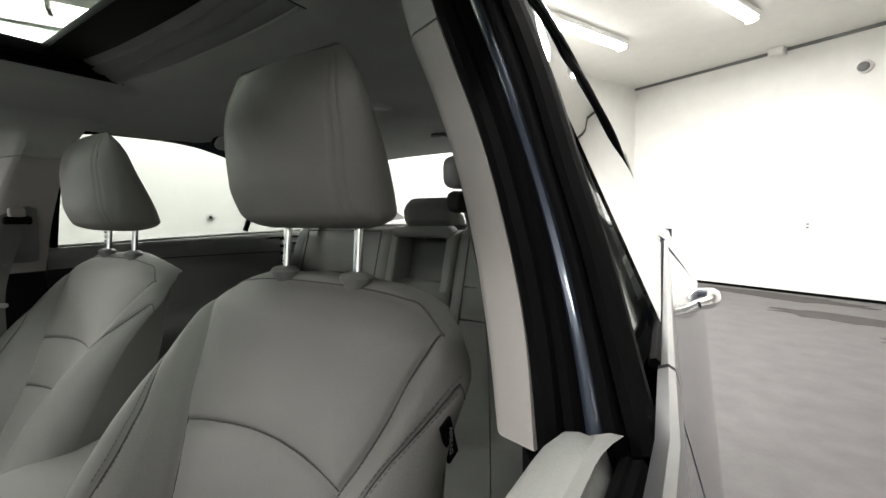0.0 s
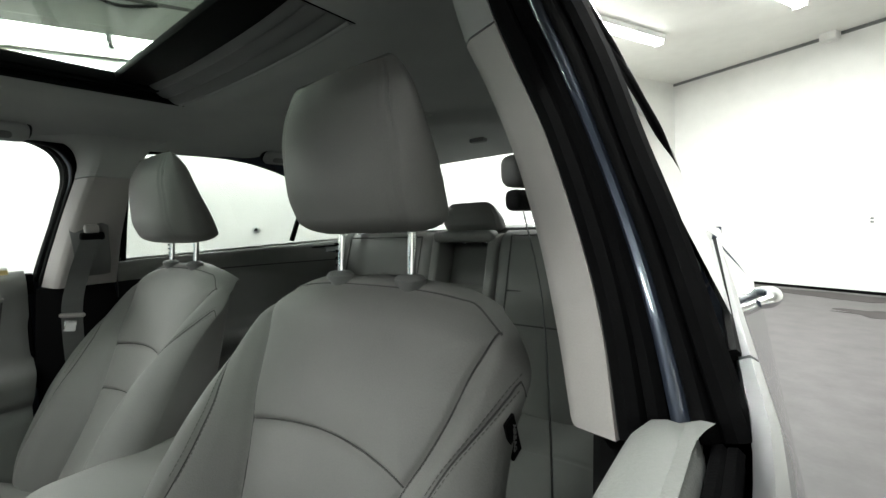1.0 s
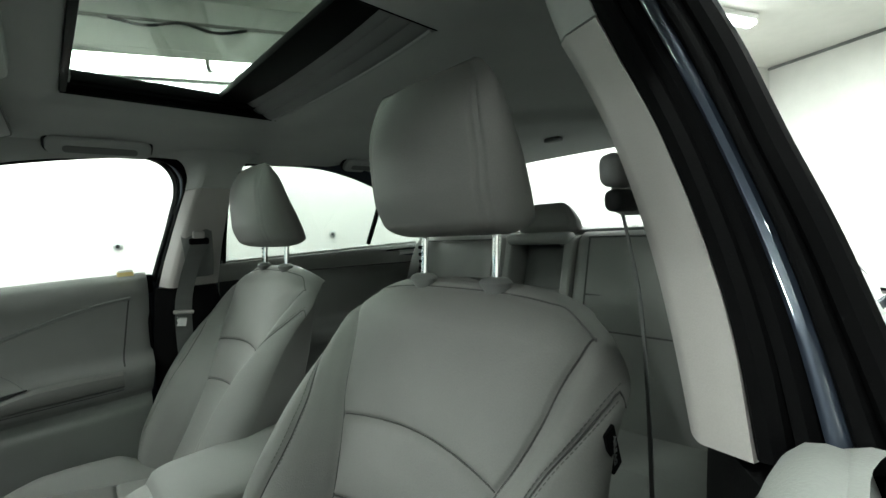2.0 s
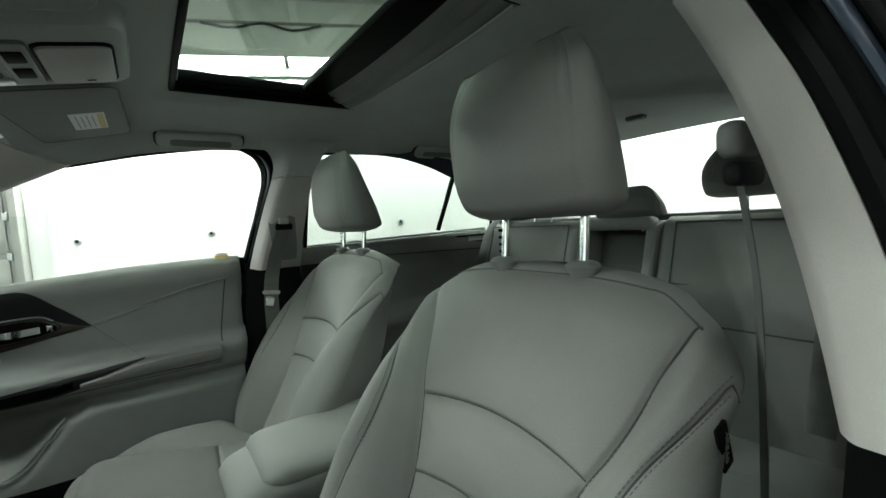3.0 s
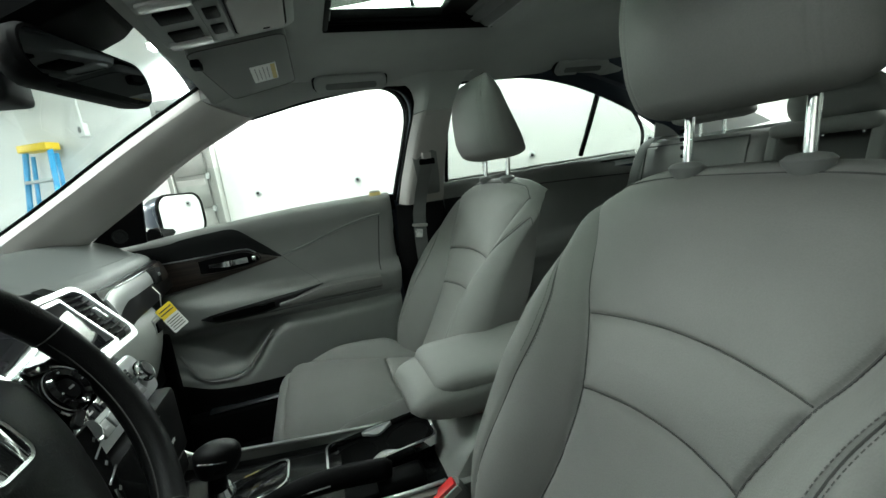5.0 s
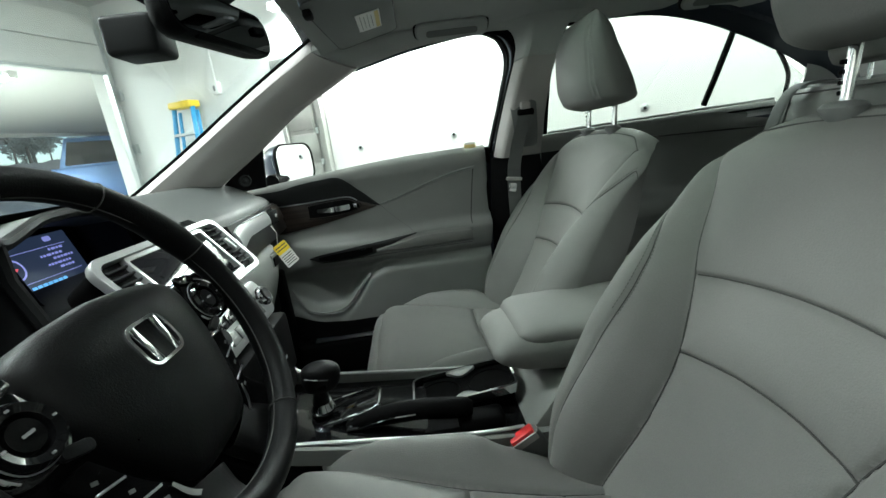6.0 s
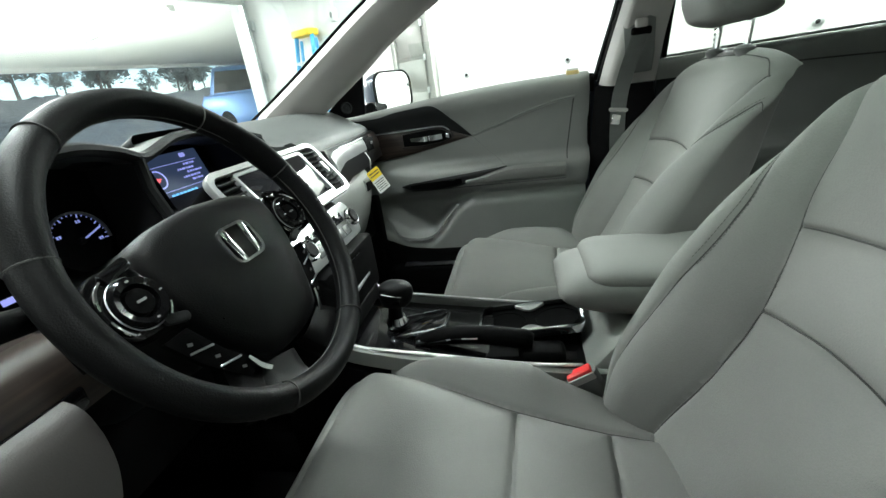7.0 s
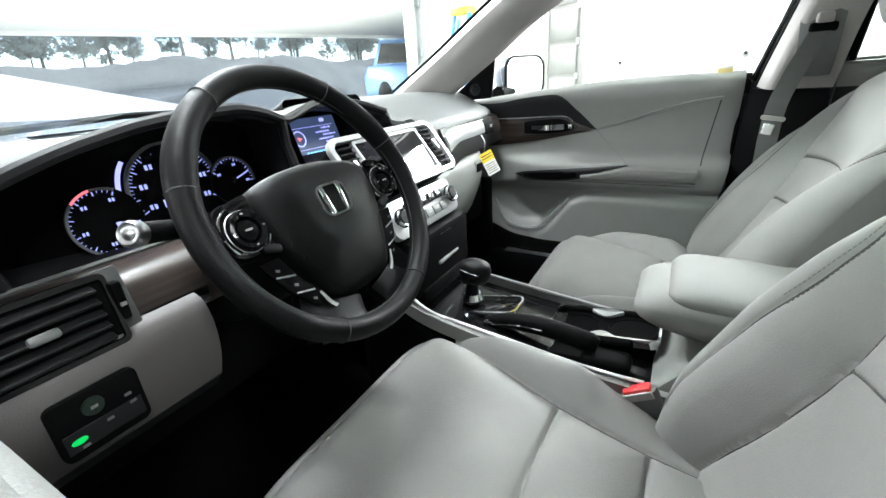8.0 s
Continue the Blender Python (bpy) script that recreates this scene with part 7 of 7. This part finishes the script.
    for k, (u, v) in enumerate(((0.104, -0.060), (0.090, -0.086))):
        part("button_divider", moved(rbox((sx * u, v, 0.0075), (0.026, 0.0022, 0.0014), 0.0006, 1, rot(0, 0, sx * 14)), MW2), STEEL, bar)
    for k, (u, v) in enumerate(((0.110, -0.050), (0.097, -0.074), (0.083, -0.099))):
        part("button_symbol", moved(rbox((sx * u, v, 0.0073), (0.0055, 0.0032, 0.0006), 0.0003, 1, rot(0, 0, sx * 24)), MW2), GREYPLASTIC, bar)
part("column_shroud", loft([[wv(x * k, y * k - 0.02, d) for x, y in rrect(0.15, 0.13, 0.045, 6)] for k, d in ((0.75, -0.035), (1.0, -0.05), (1.1, -0.12), (1.15, -0.26))]), DARK, sw_, "charcoal column shroud")
st = part("signal_stalk", tube([wv(-0.06, 0.015, -0.06), wv(-0.13, 0.03, -0.06), wv(-0.20, 0.041, -0.055)], [0.010, 0.010, 0.012], 12), BLACK, sw_, "black indicator stalk")
part("stalk_tip", lathe([(0, 0), (0.0125, 0.0), (0.0138, 0.004), (0.0138, 0.012), (0.011, 0.016), (0.009, 0.0145), (0.007, 0.0145), (0.004, 0.018), (0, 0.019)], 24, facing(wv(-0.196, 0.040, -0.055), (wv(-0.20, 0.041, -0.02) - wv(-0.16, 0.036, -0.05)).normalized())), STEEL, st, "bright twist tip of the stalk")
part("wiper_stalk", tube([wv(0.06, 0.0, -0.06), wv(0.14, 0.006, -0.06), wv(0.2, 0.012, -0.055)], [0.010, 0.010, 0.011], 10), BLACK, sw_)

# ---- centre console ----
con = thing("centre_console", "centre console with black top and silver edges", "console", (0, 0.45, 0.25))
# body sides: light grey, falling from the dashboard to the armrest
for sx in (-1, 1):
    xo = 0.118 if sx > 0 else -0.112
    a = [(xo * 1.1, 0.95, 0.70), (xo, 0.84, 0.592), (xo, 0.70, 0.552), (xo, 0.46, 0.522), (xo, 0.30, 0.515), (xo, -0.05, 0.52)]
    b = [(xo * 1.25, 0.95, 0.30), (xo * 1.2, 0.84, 0.30), (xo * 1.15, 0.70, 0.30), (xo * 1.1, 0.46, 0.30), (xo * 1.08, 0.30, 0.30), (xo * 1.05, -0.05, 0.30)]
    m_ = [(x, y, z - 0.035 - 0.05 * max(0.0, 0.6 - y)) for x, y, z in a]
    part("side_panel", ribbon(a, m_, 0.012, 30, 0.003, 8, 1 if sx < 0 else -1), DOORTRIM, con, "grey console side panel")
    part("side_carpet", ribbon(m_, b, 0.012, 30, 0.002, 8, 1 if sx < 0 else -1), CARPET, con, "black carpeted console side")
    e = [(xo * 1.22, 0.885, 0.735), (xo * 1.08, 0.845, 0.63), (xo, 0.79, 0.572), (xo, 0.70, 0.556), (xo, 0.46, 0.526), (xo, 0.36, 0.522)]
    rings = []
    for p in spline(e, 40):
        rings.append([Vector((p[0] + u * 0.008, p[1], p[2] + v * 0.005)) for u, v in rrect(1, 1, 0.35, 3)])
    part("edge_trim", loft(rings), SILVER, con, "satin silver console edge")
top = []
for y, z in ((0.93, 0.575), (0.84, 0.556), (0.70, 0.535), (0.46, 0.508), (0.30, 0.502)):
    top.append([Vector((x, y, z + dz)) for x, dz in ((-0.108, 0), (-0.06, 0.002), (0.06, 0.002), (0.112, 0), (0.112, -0.03), (-0.108, -0.03))])
part("top_plate", loft(top), PIANO, con, "gloss black console top")
part("front_tray", rbox((0.005, 0.86, 0.585), (0.2, 0.12, 0.04), 0.01, 2), BLACK, con)
# shifter
gate = part("shift_gate", plate(rrect(0.075, 0.165, 0.02, 5), 0.006, 0.002, facing((-0.003, 0.70, 0.541), (0, 0.19, 1), up=(0, 1, 0))), PIANO, con)
part("gate_rim", frame_plate(rrect(0.082, 0.172, 0.022, 5), rrect(0.074, 0.164, 0.02, 5), 0.008, facing((-0.003, 0.70, 0.541), (0, 0.19, 1), up=(0, 1, 0))), CHROME, con, "chrome shift gate rim")
lv = thing("gear_lever", "black leather gear lever with chrome collar", "gear lever", (0, 0.72, 0.545))
part("shaft", tube([(-0.005, 0.735, 0.545), (-0.006, 0.73, 0.585), (-0.008, 0.724, 0.62)], [0.019, 0.015, 0.013], 14), BLACK, lv)
part("collar", lathe([(0, 0), (0.022, 0), (0.024, 0.006), (0.018, 0.02), (0, 0.02)], 24, Matrix.Translation((-0.005, 0.73, 0.552))), CHROME, lv, "chrome collar")
kn = []
for k in range(16):
    v = k / 15
    r_ = 0.012 + 0.016 * math.sin(math.pi * min(1.0, v * 0.62 + 0.2)) ** 0.8 if v < 1 else 0.012
    r_ *= 0.86 * math.sqrt(max(0.03, 1 - max(0, (v - 0.72) / 0.28) ** 2))
    c = Vector((-0.010, 0.724 + 0.006 * v, 0.604 + 0.054 * v))
    kn.append([c + Vector((r_ * 1.12 * math.cos(a), r_ * 1.55 * math.sin(a) - 0.008 * math.sin(v * 2), 0)) for a in np.linspace(0, 2 * math.pi, 24, endpoint=False)])
part("knob", loft(kn), WHEEL, lv, "black leather knob", sharp=60)
part("knob_trim", tube([(-0.034, 0.702, 0.630), (-0.036, 0.722, 0.634), (-0.033, 0.744, 0.638)], 0.002, 6), CHROME, lv)
part("release_button", rbox((-0.032, 0.716, 0.618), (0.008, 0.018, 0.012), 0.003, 2), BLACK, lv)
part("mode_marks", rbox((-0.055, 0.665, 0.5385), (0.02, 0.03, 0.004), 0.001, 1), DARK, con)
for k in range(3):
    part("mode_letter", rbox((-0.055, 0.655 + 0.009 * k, 0.5412), (0.006, 0.004, 0.001), 0, 1), LEGEND, con)
# hand brake
hb = thing("hand_brake", "black hand brake lever with chrome strip", "hand brake", (-0.06, 0.55, 0.52))
part("lever", tube(spline([(-0.045, 0.68, 0.53), (-0.05, 0.62, 0.548), (-0.056, 0.54, 0.553), (-0.062, 0.47, 0.548), (-0.064, 0.445, 0.543)], 24), [0.012 + 0.007 * min(1, k / 8) - 0.006 * max(0, (k - 19) / 4) for k in range(24)], 14), BLACK, hb)
part("chrome_strip", tube(spline([(-0.066, 0.66, 0.54), (-0.071, 0.60, 0.553), (-0.075, 0.55, 0.556)], 12), 0.0022, 6), CHROME, hb)
part("boot", rbox((-0.06, 0.43, 0.512), (0.055, 0.09, 0.03), 0.012, 3), BLACK, hb, "black lever boot")
part("slot", rbox((-0.058, 0.55, 0.512), (0.05, 0.26, 0.012), 0.004, 1), BLACK, hb)
# cup holders
ch_ = thing("cup_holder", "black double cup holder with bright rim", "cup holder", (0.04, 0.44, 0.5))
M_c = facing((0.036, 0.448, 0.522), (0, 0.10, 1), up=(0, 1, 0))
part("rim", frame_plate(rrect(0.116, 0.216, 0.018, 5), rrect(0.106, 0.206, 0.014, 5), 0.018, M_c), CHROME, ch_, "chrome rim")
part("well", loft([[M_c @ Vector((x * k, y * k, z)) for x, y in rrect(0.107, 0.207, 0.02, 6)] for k, z in ((1.0, 0.012), (0.97, -0.0), (0.93, -0.05))], caps=False), RUBBER, ch_)
part("base", plate(rrect(0.106, 0.206, 0.02), 0.003, 0, M_c @ Matrix.Translation((0, 0, 0.001))), BLACK, ch_)
for y in (-0.055, 0.055):
    part("cup_ring", tube([M_c @ Vector((0.040 * math.cos(a), y + 0.045 * math.sin(a), 0.004)) for a in np.linspace(0, 2 * math.pi, 36, endpoint=False)], 0.002, 6, closed=True), BLACK, ch_)
for sx in (-1, 1):
    part("holder_wing", ribbon([M_c @ Vector((sx * 0.049, 0.03, 0.014)), M_c @ Vector((sx * 0.030, 0.0, 0.013)), M_c @ Vector((sx * 0.049, -0.03, 0.014))], [M_c @ Vector((sx * 0.052, 0.032, 0.014)), M_c @ Vector((sx * 0.052, 0.0, 0.014)), M_c @ Vector((sx * 0.052, -0.032, 0.014))], 0.006, 14, 0.001, 4, 1 if sx > 0 else -1), SILVER, ch_, "silver waist of the cup holder")
# armrest box with its two-tier padded lid
arm = thing("console_armrest", "padded grey leather armrest box between the front seats", "armrest", (0.01, 0.15, 0.25))
part("box", plate([(-0.09, 0.28), (0.372, 0.28), (0.350, 0.508), (0.285, 0.592), (-0.09, 0.592)], 0.222, 0.012, Matrix(((0, 0, 1, -0.113), (1, 0, 0, 0), (0, 1, 0, 0), (0, 0, 0, 1)))), DOORTRIM, arm, "grey armrest box")


def pad_mesh(x0, x1, y0, y1, z0, z1, nose, rise):
    rings = []
    xm, hw = (x0 + x1) / 2, (x1 - x0) / 2
    for k in range(40):
        v = k / 39
        y = y0 + (y1 - y0) * v
        cap = math.sqrt(max(0.01, 1 - max(0, (v - 1 + nose) / nose) ** 2.4)) if v > 1 - nose else 1.0
        zb = z0 + rise * max(0.0, (v - 0.45) / 0.55) ** 1.5
        zm, hz = (zb + z1) / 2 - 0.004 * (1 - cap), (z1 - zb) / 2 * (0.20 + 0.80 * cap)
        w = hw * (0.70 + 0.30 * cap)
        rings.append([Vector((xm + w * math.copysign(abs(math.cos(a)) ** 0.6, math.cos(a)), y, zm + hz * math.copysign(abs(math.sin(a)) ** 0.62, math.sin(a)))) for a in np.linspace(0, 2 * math.pi, 44, endpoint=False)])
    return loft(rings)


part("lid_lower", pad_mesh(-0.088, 0.122, -0.09, 0.393, 0.580, 0.672, 0.20, 0.026), LEATHER, arm, "padded lower tier", sharp=60)
part("lid_upper", pad_mesh(-0.080, 0.128, -0.09, 0.343, 0.636, 0.686, 0.12, 0.012), LEATHER, arm, "padded upper tier", sharp=60)

# seat belt buckles
def buckle(at, lean, label):
    t = thing("seat_belt_buckle", label, "buckle", at, group="seat belt buckles")
    R_ = Matrix.Translation(at) @ Matrix.Rotation(radians(lean), 4, "X")
    bd = []
    for z, w, d in ((-0.13, 0.022, 0.018), (-0.06, 0.028, 0.024), (-0.01, 0.031, 0.028), (0.0, 0.030, 0.027)):
        bd.append([R_ @ Vector((x * 1.0, y, z)) for x, y in rrect(d, w * 2, d * 0.4, 4)])
    part("body", loft(bd), GREYPLASTIC, t, "grey plastic buckle body")
    part("red_button", moved(rbox((0.0, 0.0, -0.002), (0.020, 0.046, 0.020), 0.003, 2), R_), RED, t, "red release button")
    part("slot_frame", moved(rbox((-0.013, 0.0, -0.004), (0.004, 0.05, 0.014), 0.001, 1), R_), TRIM, t)
    part("stalk", moved(tube([(0, 0, -0.12), (0, -0.02, -0.2), (0, -0.03, -0.27)], 0.008, 8), R_), BLACK, t)
    return t


buckle((-0.124, 0.368, 0.512), -30, "grey seat belt buckle with red button beside the driver's seat")
buckle((0.14, 0.29, 0.52), -38, "grey seat belt buckle with red button beside the passenger seat")

# front seat belts at the centre pillars
def belt(s, label):
    t = thing("seat_belt", label, "seat belt", (s * 0.69, 0.10, 0.4), group="front seat belts")
    if s > 0:
        fr_ = [(0.648, 0.118, 1.08), (0.64, 0.155, 0.98), (0.628, 0.178, 0.87), (0.66, 0.17, 0.6), (0.69, 0.16, 0.36)]
    else:
        fr_ = [(-0.646, 0.078, 1.105), (-0.641, 0.030, 1.02), (-0.640, 0.016, 0.96), (-0.641, 0.012, 0.87), (-0.645, 0.008, 0.6), (-0.68, 0.0, 0.36)]
    re_ = [(x + (0.0 if s > 0 else 0.0195), y - (0.044 if s > 0 else 0.040), z) for x, y, z in fr_]
    if s > 0:
        part("adjuster_cover", ribbon([(s * 0.688, 0.135, 1.13), (s * 0.672, 0.13, 1.03), (s * 0.69, 0.135, 0.98)], [(s * 0.668, 0.05, 1.13), (s * 0.672, 0.05, 1.03), (s * 0.69, 0.05, 0.98)], 0.02, 12, 0.006, 6, s), GREYPLASTIC, t)
    if s > 0:
        part("guide_loop", rbox((0.652, 0.092, 1.088), (0.014, 0.056, 0.022), 0.008, 3), BLACK, t, "belt guide loop")
        part("guide_bolt_cover", rbox((0.653, 0.092, 1.108), (0.016, 0.034, 0.026), 0.007, 3), TRIM, t)
    else:
        part("guide_bolt_cover", rbox((-0.640, 0.062, 1.127), (0.022, 0.046, 0.030), 0.009, 3), GREYPLASTIC, t, "grey belt guide cover")
        part("guide_loop", rbox((-0.642, 0.060, 1.100), (0.016, 0.052, 0.020), 0.007, 3), DARK, t, "belt guide loop")
    part("webbing", ribbon(fr_, re_, 0.0012, 30, 0.0, 3, s), WEB, t, "grey woven webbing")
    sy = 0.155 if s > 0 else -0.012
    sz = 0.0 if s > 0 else -0.32
    part("stop_plate", rbox((s * 0.627 if s > 0 else -0.634, sy, 0.882 + sz), (0.012, 0.054, 0.012), 0.005, 2, rot(8, 0, 0)), TRIM, t, "pale plastic belt stop")
    part("latch_tongue", rbox((s * 0.625 if s > 0 else -0.634, sy + 0.007, 0.855 + sz), (0.004, 0.026, 0.03), 0.002, 1, rot(12, 0, 0)), CHROME, t, "steel latch tongue")
    return t


belt(1, "grey seat belt hanging at the passenger side pillar")
belt(-1, "grey seat belt hanging at the driver's side pillar")

# ---- overhead: visor, console, mirror, handles, lamps ----
vz = thing("sun_visor", "folded grey sun visor with a small paper label", "sun visor", (0.4, 0.6, 1.33), group="sun visors")
V_CORNERS = [(0.155, 0.664), (0.535, 0.634), (0.514, 0.470), (0.160, 0.481)]


def rounded(poly, r, n=5):
    """An outline with its corners turned to short curves."""
    out = []
    for p, q, e in zip(poly[-1:] + poly[:-1], poly, poly[1:] + poly[:1]):
        p, q, e = Vector(p), Vector(q), Vector(e)
        a, b = q + (p - q).normalized() * min(r, (p - q).length * 0.45), q + (e - q).normalized() * min(r, (e - q).length * 0.45)
        out += [tuple(a * (1 - t) ** 2 + q * 2 * t * (1 - t) + b * t * t) for t in np.linspace(0, 1, n)]
    return out


def visor_z(x, y):
    return 1.341 - 0.19 * (y - 0.58) - 0.03 * (abs(x) - 0.37)


def visor_mesh(s):
    rings = []
    out = rounded(V_CORNERS, 0.024, 6)
    cx, cy = 0.345, 0.56
    for k, dz in ((0.965, 0.0), (1.0, -0.005), (1.0, -0.012), (0.985, -0.0165), (0.955, -0.018)):
        rings.append([Vector((s * (cx + (x - cx) * k), cy + (y - cy) * k, visor_z(cx + (x - cx) * k, cy + (y - cy) * k) + dz)) for x, y in out])
    return loft(rings)


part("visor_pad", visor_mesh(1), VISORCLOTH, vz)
VL = facing((0.369, 0.539, visor_z(0.369, 0.539) - 0.0182), (-0.03, -0.19, -1), up=(0, 1, 0))
lab = part("label", plate(rrect(0.122, 0.058, 0.002, 2), 0.0012, 0, VL), WHITEPAPER, vz, "small printed paper label")
part("label_print", plate(rrect(0.112, 0.010, 0.001, 1), 0.0005, 0, VL @ Matrix.Translation((0, -0.021, 0.0014))), PALE, lab)
for k in range(4):
    part("label_line", plate(rrect(0.096 - 0.012 * (k % 2), 0.0016, 0.0005, 1), 0.0005, 0, VL @ Matrix.Translation((0.0, 0.019 - 0.009 * k, 0.0014))), GREYPLASTIC, lab)
part("pivot_clip", rbox((0.20, 0.652, 1.308), (0.03, 0.018, 0.016), 0.004, 2), BLACK, vz)
part("visor_seam", tube([(x, y, visor_z(x, y) - 0.0165) for x, y in [(0.345 + (x - 0.345) * 0.985, 0.56 + (y - 0.56) * 0.985) for x, y in rounded(V_CORNERS, 0.024, 6)]], 0.0012, 4, closed=True), SEAM, vz)
vz2 = thing("sun_visor", "folded grey sun visor over the driver's seat", "sun visor", (-0.4, 0.6, 1.33), group="sun visors")
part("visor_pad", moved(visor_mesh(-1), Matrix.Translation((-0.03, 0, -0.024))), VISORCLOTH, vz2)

oc = thing("overhead_console", "grey overhead console with map lamps and sunglasses box", "overhead console", (0.02, 0.54, 1.37))
OM = facing((0.038, 0.57, 1.338), (0, -0.18, -1), up=(0, 1, 0))
# in this pose x runs towards the driver's side
part("base", loft([[OM @ Vector((x * k, y * k, z)) for x, y in rrect(0.240, 0.225, 0.03, 6)] for k, z in ((1.12, -0.06), (1.06, -0.03), (1.0, -0.008), (0.985, -0.002), (0.96, 0.0))]), LINER, oc, "grey console base")
part("glasses_box", plate(rrect(0.152, 0.084, 0.014, 5), 0.010, 0.004, OM @ Matrix.Translation((-0.012, -0.050, -0.002))), TRIM, oc, "grey sunglasses box lid")
part("box_gap", frame_plate(rrect(0.159, 0.091, 0.016, 5), rrect(0.152, 0.084, 0.014, 5), 0.006, OM @ Matrix.Translation((-0.012, -0.050, -0.002))), BLACK, oc)
part("lid_push", moved(rbox((-0.072, -0.058, 0.0085), (0.004, 0.012, 0.002), 0.0008, 1), OM), DARK, oc)
LENS = mat("lamp_lens", (0.62, 0.63, 0.62), 0.25, coat=1.0, vary=0.05, grain=0.2, scale=300)
sw2 = part("switch_bank", plate(rrect(0.165, 0.036, 0.008, 3), 0.008, 0.002, OM @ Matrix.Translation((-0.008, 0.016, -0.002))), GREYPLASTIC, oc, "grey switch bank")
for k in range(2):
    part("roof_switch", moved(rbox((0.03 - 0.065 * k, 0.016, 0.006), (0.04, 0.022, 0.005), 0.003, 2), OM), BLACK, sw2)
    part("map_lamp", plate(rrect(0.028, 0.070, 0.008, 3), 0.006, 0.002, OM @ Matrix.Translation((0.074 - 0.160 * k, 0.070, -0.001))), LENS, oc, "clear map lamp lens")
    part("lamp_button", moved(rbox((0.03 - 0.075 * k, 0.068, 0.002), (0.04, 0.05, 0.006), 0.003, 2), OM), BLACK, oc)

mi = thing("rear_view_mirror", "black framed rear view mirror with sensor housing", "mirror", (0.02, 0.78, 1.3))
MM = Matrix.Translation((0.030, 0.766, 1.259)) @ Matrix.Rotation(radians(-15), 4, "Z") @ Matrix.Rotation(radians(90 - 6), 4, "X")
hg = []
for k, d in ((0.96, 0.010), (1.0, 0.004), (1.0, -0.012), (0.9, -0.03), (0.6, -0.04)):
    hg.append([MM @ Vector((x * k, y * k, d)) for x, y in rrect(0.255, 0.072, 0.03, 6)])
part("housing", loft(hg), BLACK, mi)
MIRRORDARK = mat("dark_mirror", (0.25, 0.26, 0.27), 0.03, metal=1.0, vary=0.0)
part("mirror_glass", plate(rrect(0.24, 0.06, 0.026, 6), 0.002, 0, MM @ Matrix.Translation((0, 0, 0.0095))), MIRRORDARK, mi, "dimmed mirror glass")
part("button_bar", moved(rbox((0.0, -0.034, 0.006), (0.16, 0.012, 0.01), 0.004, 2), MM), BLACK, mi)
part("stem", tube([(0.03, 0.79, 1.265), (0.03, 0.81, 1.29), (0.025, 0.82, 1.325)], 0.014, 10), BLACK, mi)
part("sensor_housing", loft([[Vector((0.022 + x, 0.775 + dy, 1.318 + dz)) + Vector((0, y, 0.5 * -y)) for x, y in rrect(0.17 * k, 0.15 * k, 0.02, 4)] for k, dy, dz in ((1.0, 0.0, 0.02), (1.0, 0.0, 0.0), (0.8, 0.0, -0.018))]), BLACK, mi, "black camera and sensor housing")
part("sensor_box", rbox((0.03, 0.895, 1.250), (0.075, 0.08, 0.06), 0.010, 3), DARK, mi)

def grab(s, yc):
    t = thing("grab_handle", "folded grey grab handle above the door", "grab handle", (s * 0.567, yc, 1.345), group="grab handles")
    M = facing((s * 0.572, yc, 1.344), (-s * 0.66, 0, -0.75), up=(0, 0, 1))
    part("recess", plate(rrect(0.222, 0.066, 0.026, 6), 0.014, 0.003, M @ Matrix.Translation((0, 0, -0.012))), DARK, t, "dark gap round the handle")
    part("grip", plate(rrect(0.212, 0.056, 0.022, 6), 0.020, 0.007, M @ Matrix.Translation((0, 0, -0.006)), 4), LINER, t, "grey moulded grip")
    # flat darker plate stands for the shade of a finger hollow
    part("finger_shade", plate(rrect(0.150, 0.020, 0.009, 5), 0.002, 0.0, M @ Matrix.Translation((0, -0.004, 0.0135))), GREYPLASTIC, t)
    return t


grab(1, 0.315)
grab(1, -0.49)
grab(-1, -0.49)
rl = thing("rear_dome_lamp", "small clear dome lamp in the headliner", "lamp", (0, -0.45, 1.4))
part("bezel", rbox((-0.02, -0.50, roof_z(0, -0.50) + 0.001), (0.13, 0.075, 0.012), 0.006, 3), LINER, rl)
part("lens", rbox((-0.02, -0.50, roof_z(0, -0.50) - 0.0035), (0.09, 0.05, 0.006), 0.004, 3), LENS, rl, "clear lamp lens")
bs = thing("belt_anchor", "small grey belt anchor cover on the headliner", "belt anchor", (0, -0.85, 1.35))
part("cover", rbox((-0.08, -0.76, roof_z(0, -0.76) - 0.004), (0.055, 0.03, 0.016), 0.006, 3), GREYPLASTIC, bs)
# rear shelf belt over the bench
rb2 = thing("seat_belt", "grey rear seat belt lying over the seat top", "seat belt", (-0.56, -0.75, 0.9), group="rear seat belts")
part("webbing", ribbon([(-0.58, -0.90, 1.06), (-0.575, -0.76, 1.05), (-0.57, -0.68, 0.9), (-0.56, -0.6, 0.6)], [(-0.53, -0.90, 1.06), (-0.525, -0.76, 1.05), (-0.52, -0.68, 0.9), (-0.51, -0.6, 0.6)], 0.0015, 20, 0.0, 3, 1), WEB, rb2)
rb3 = copy_thing(rb2, pose(0.56 + 0.0, -0.75, 0.9))
rb3["label"] = "grey rear seat belt beside the far window"
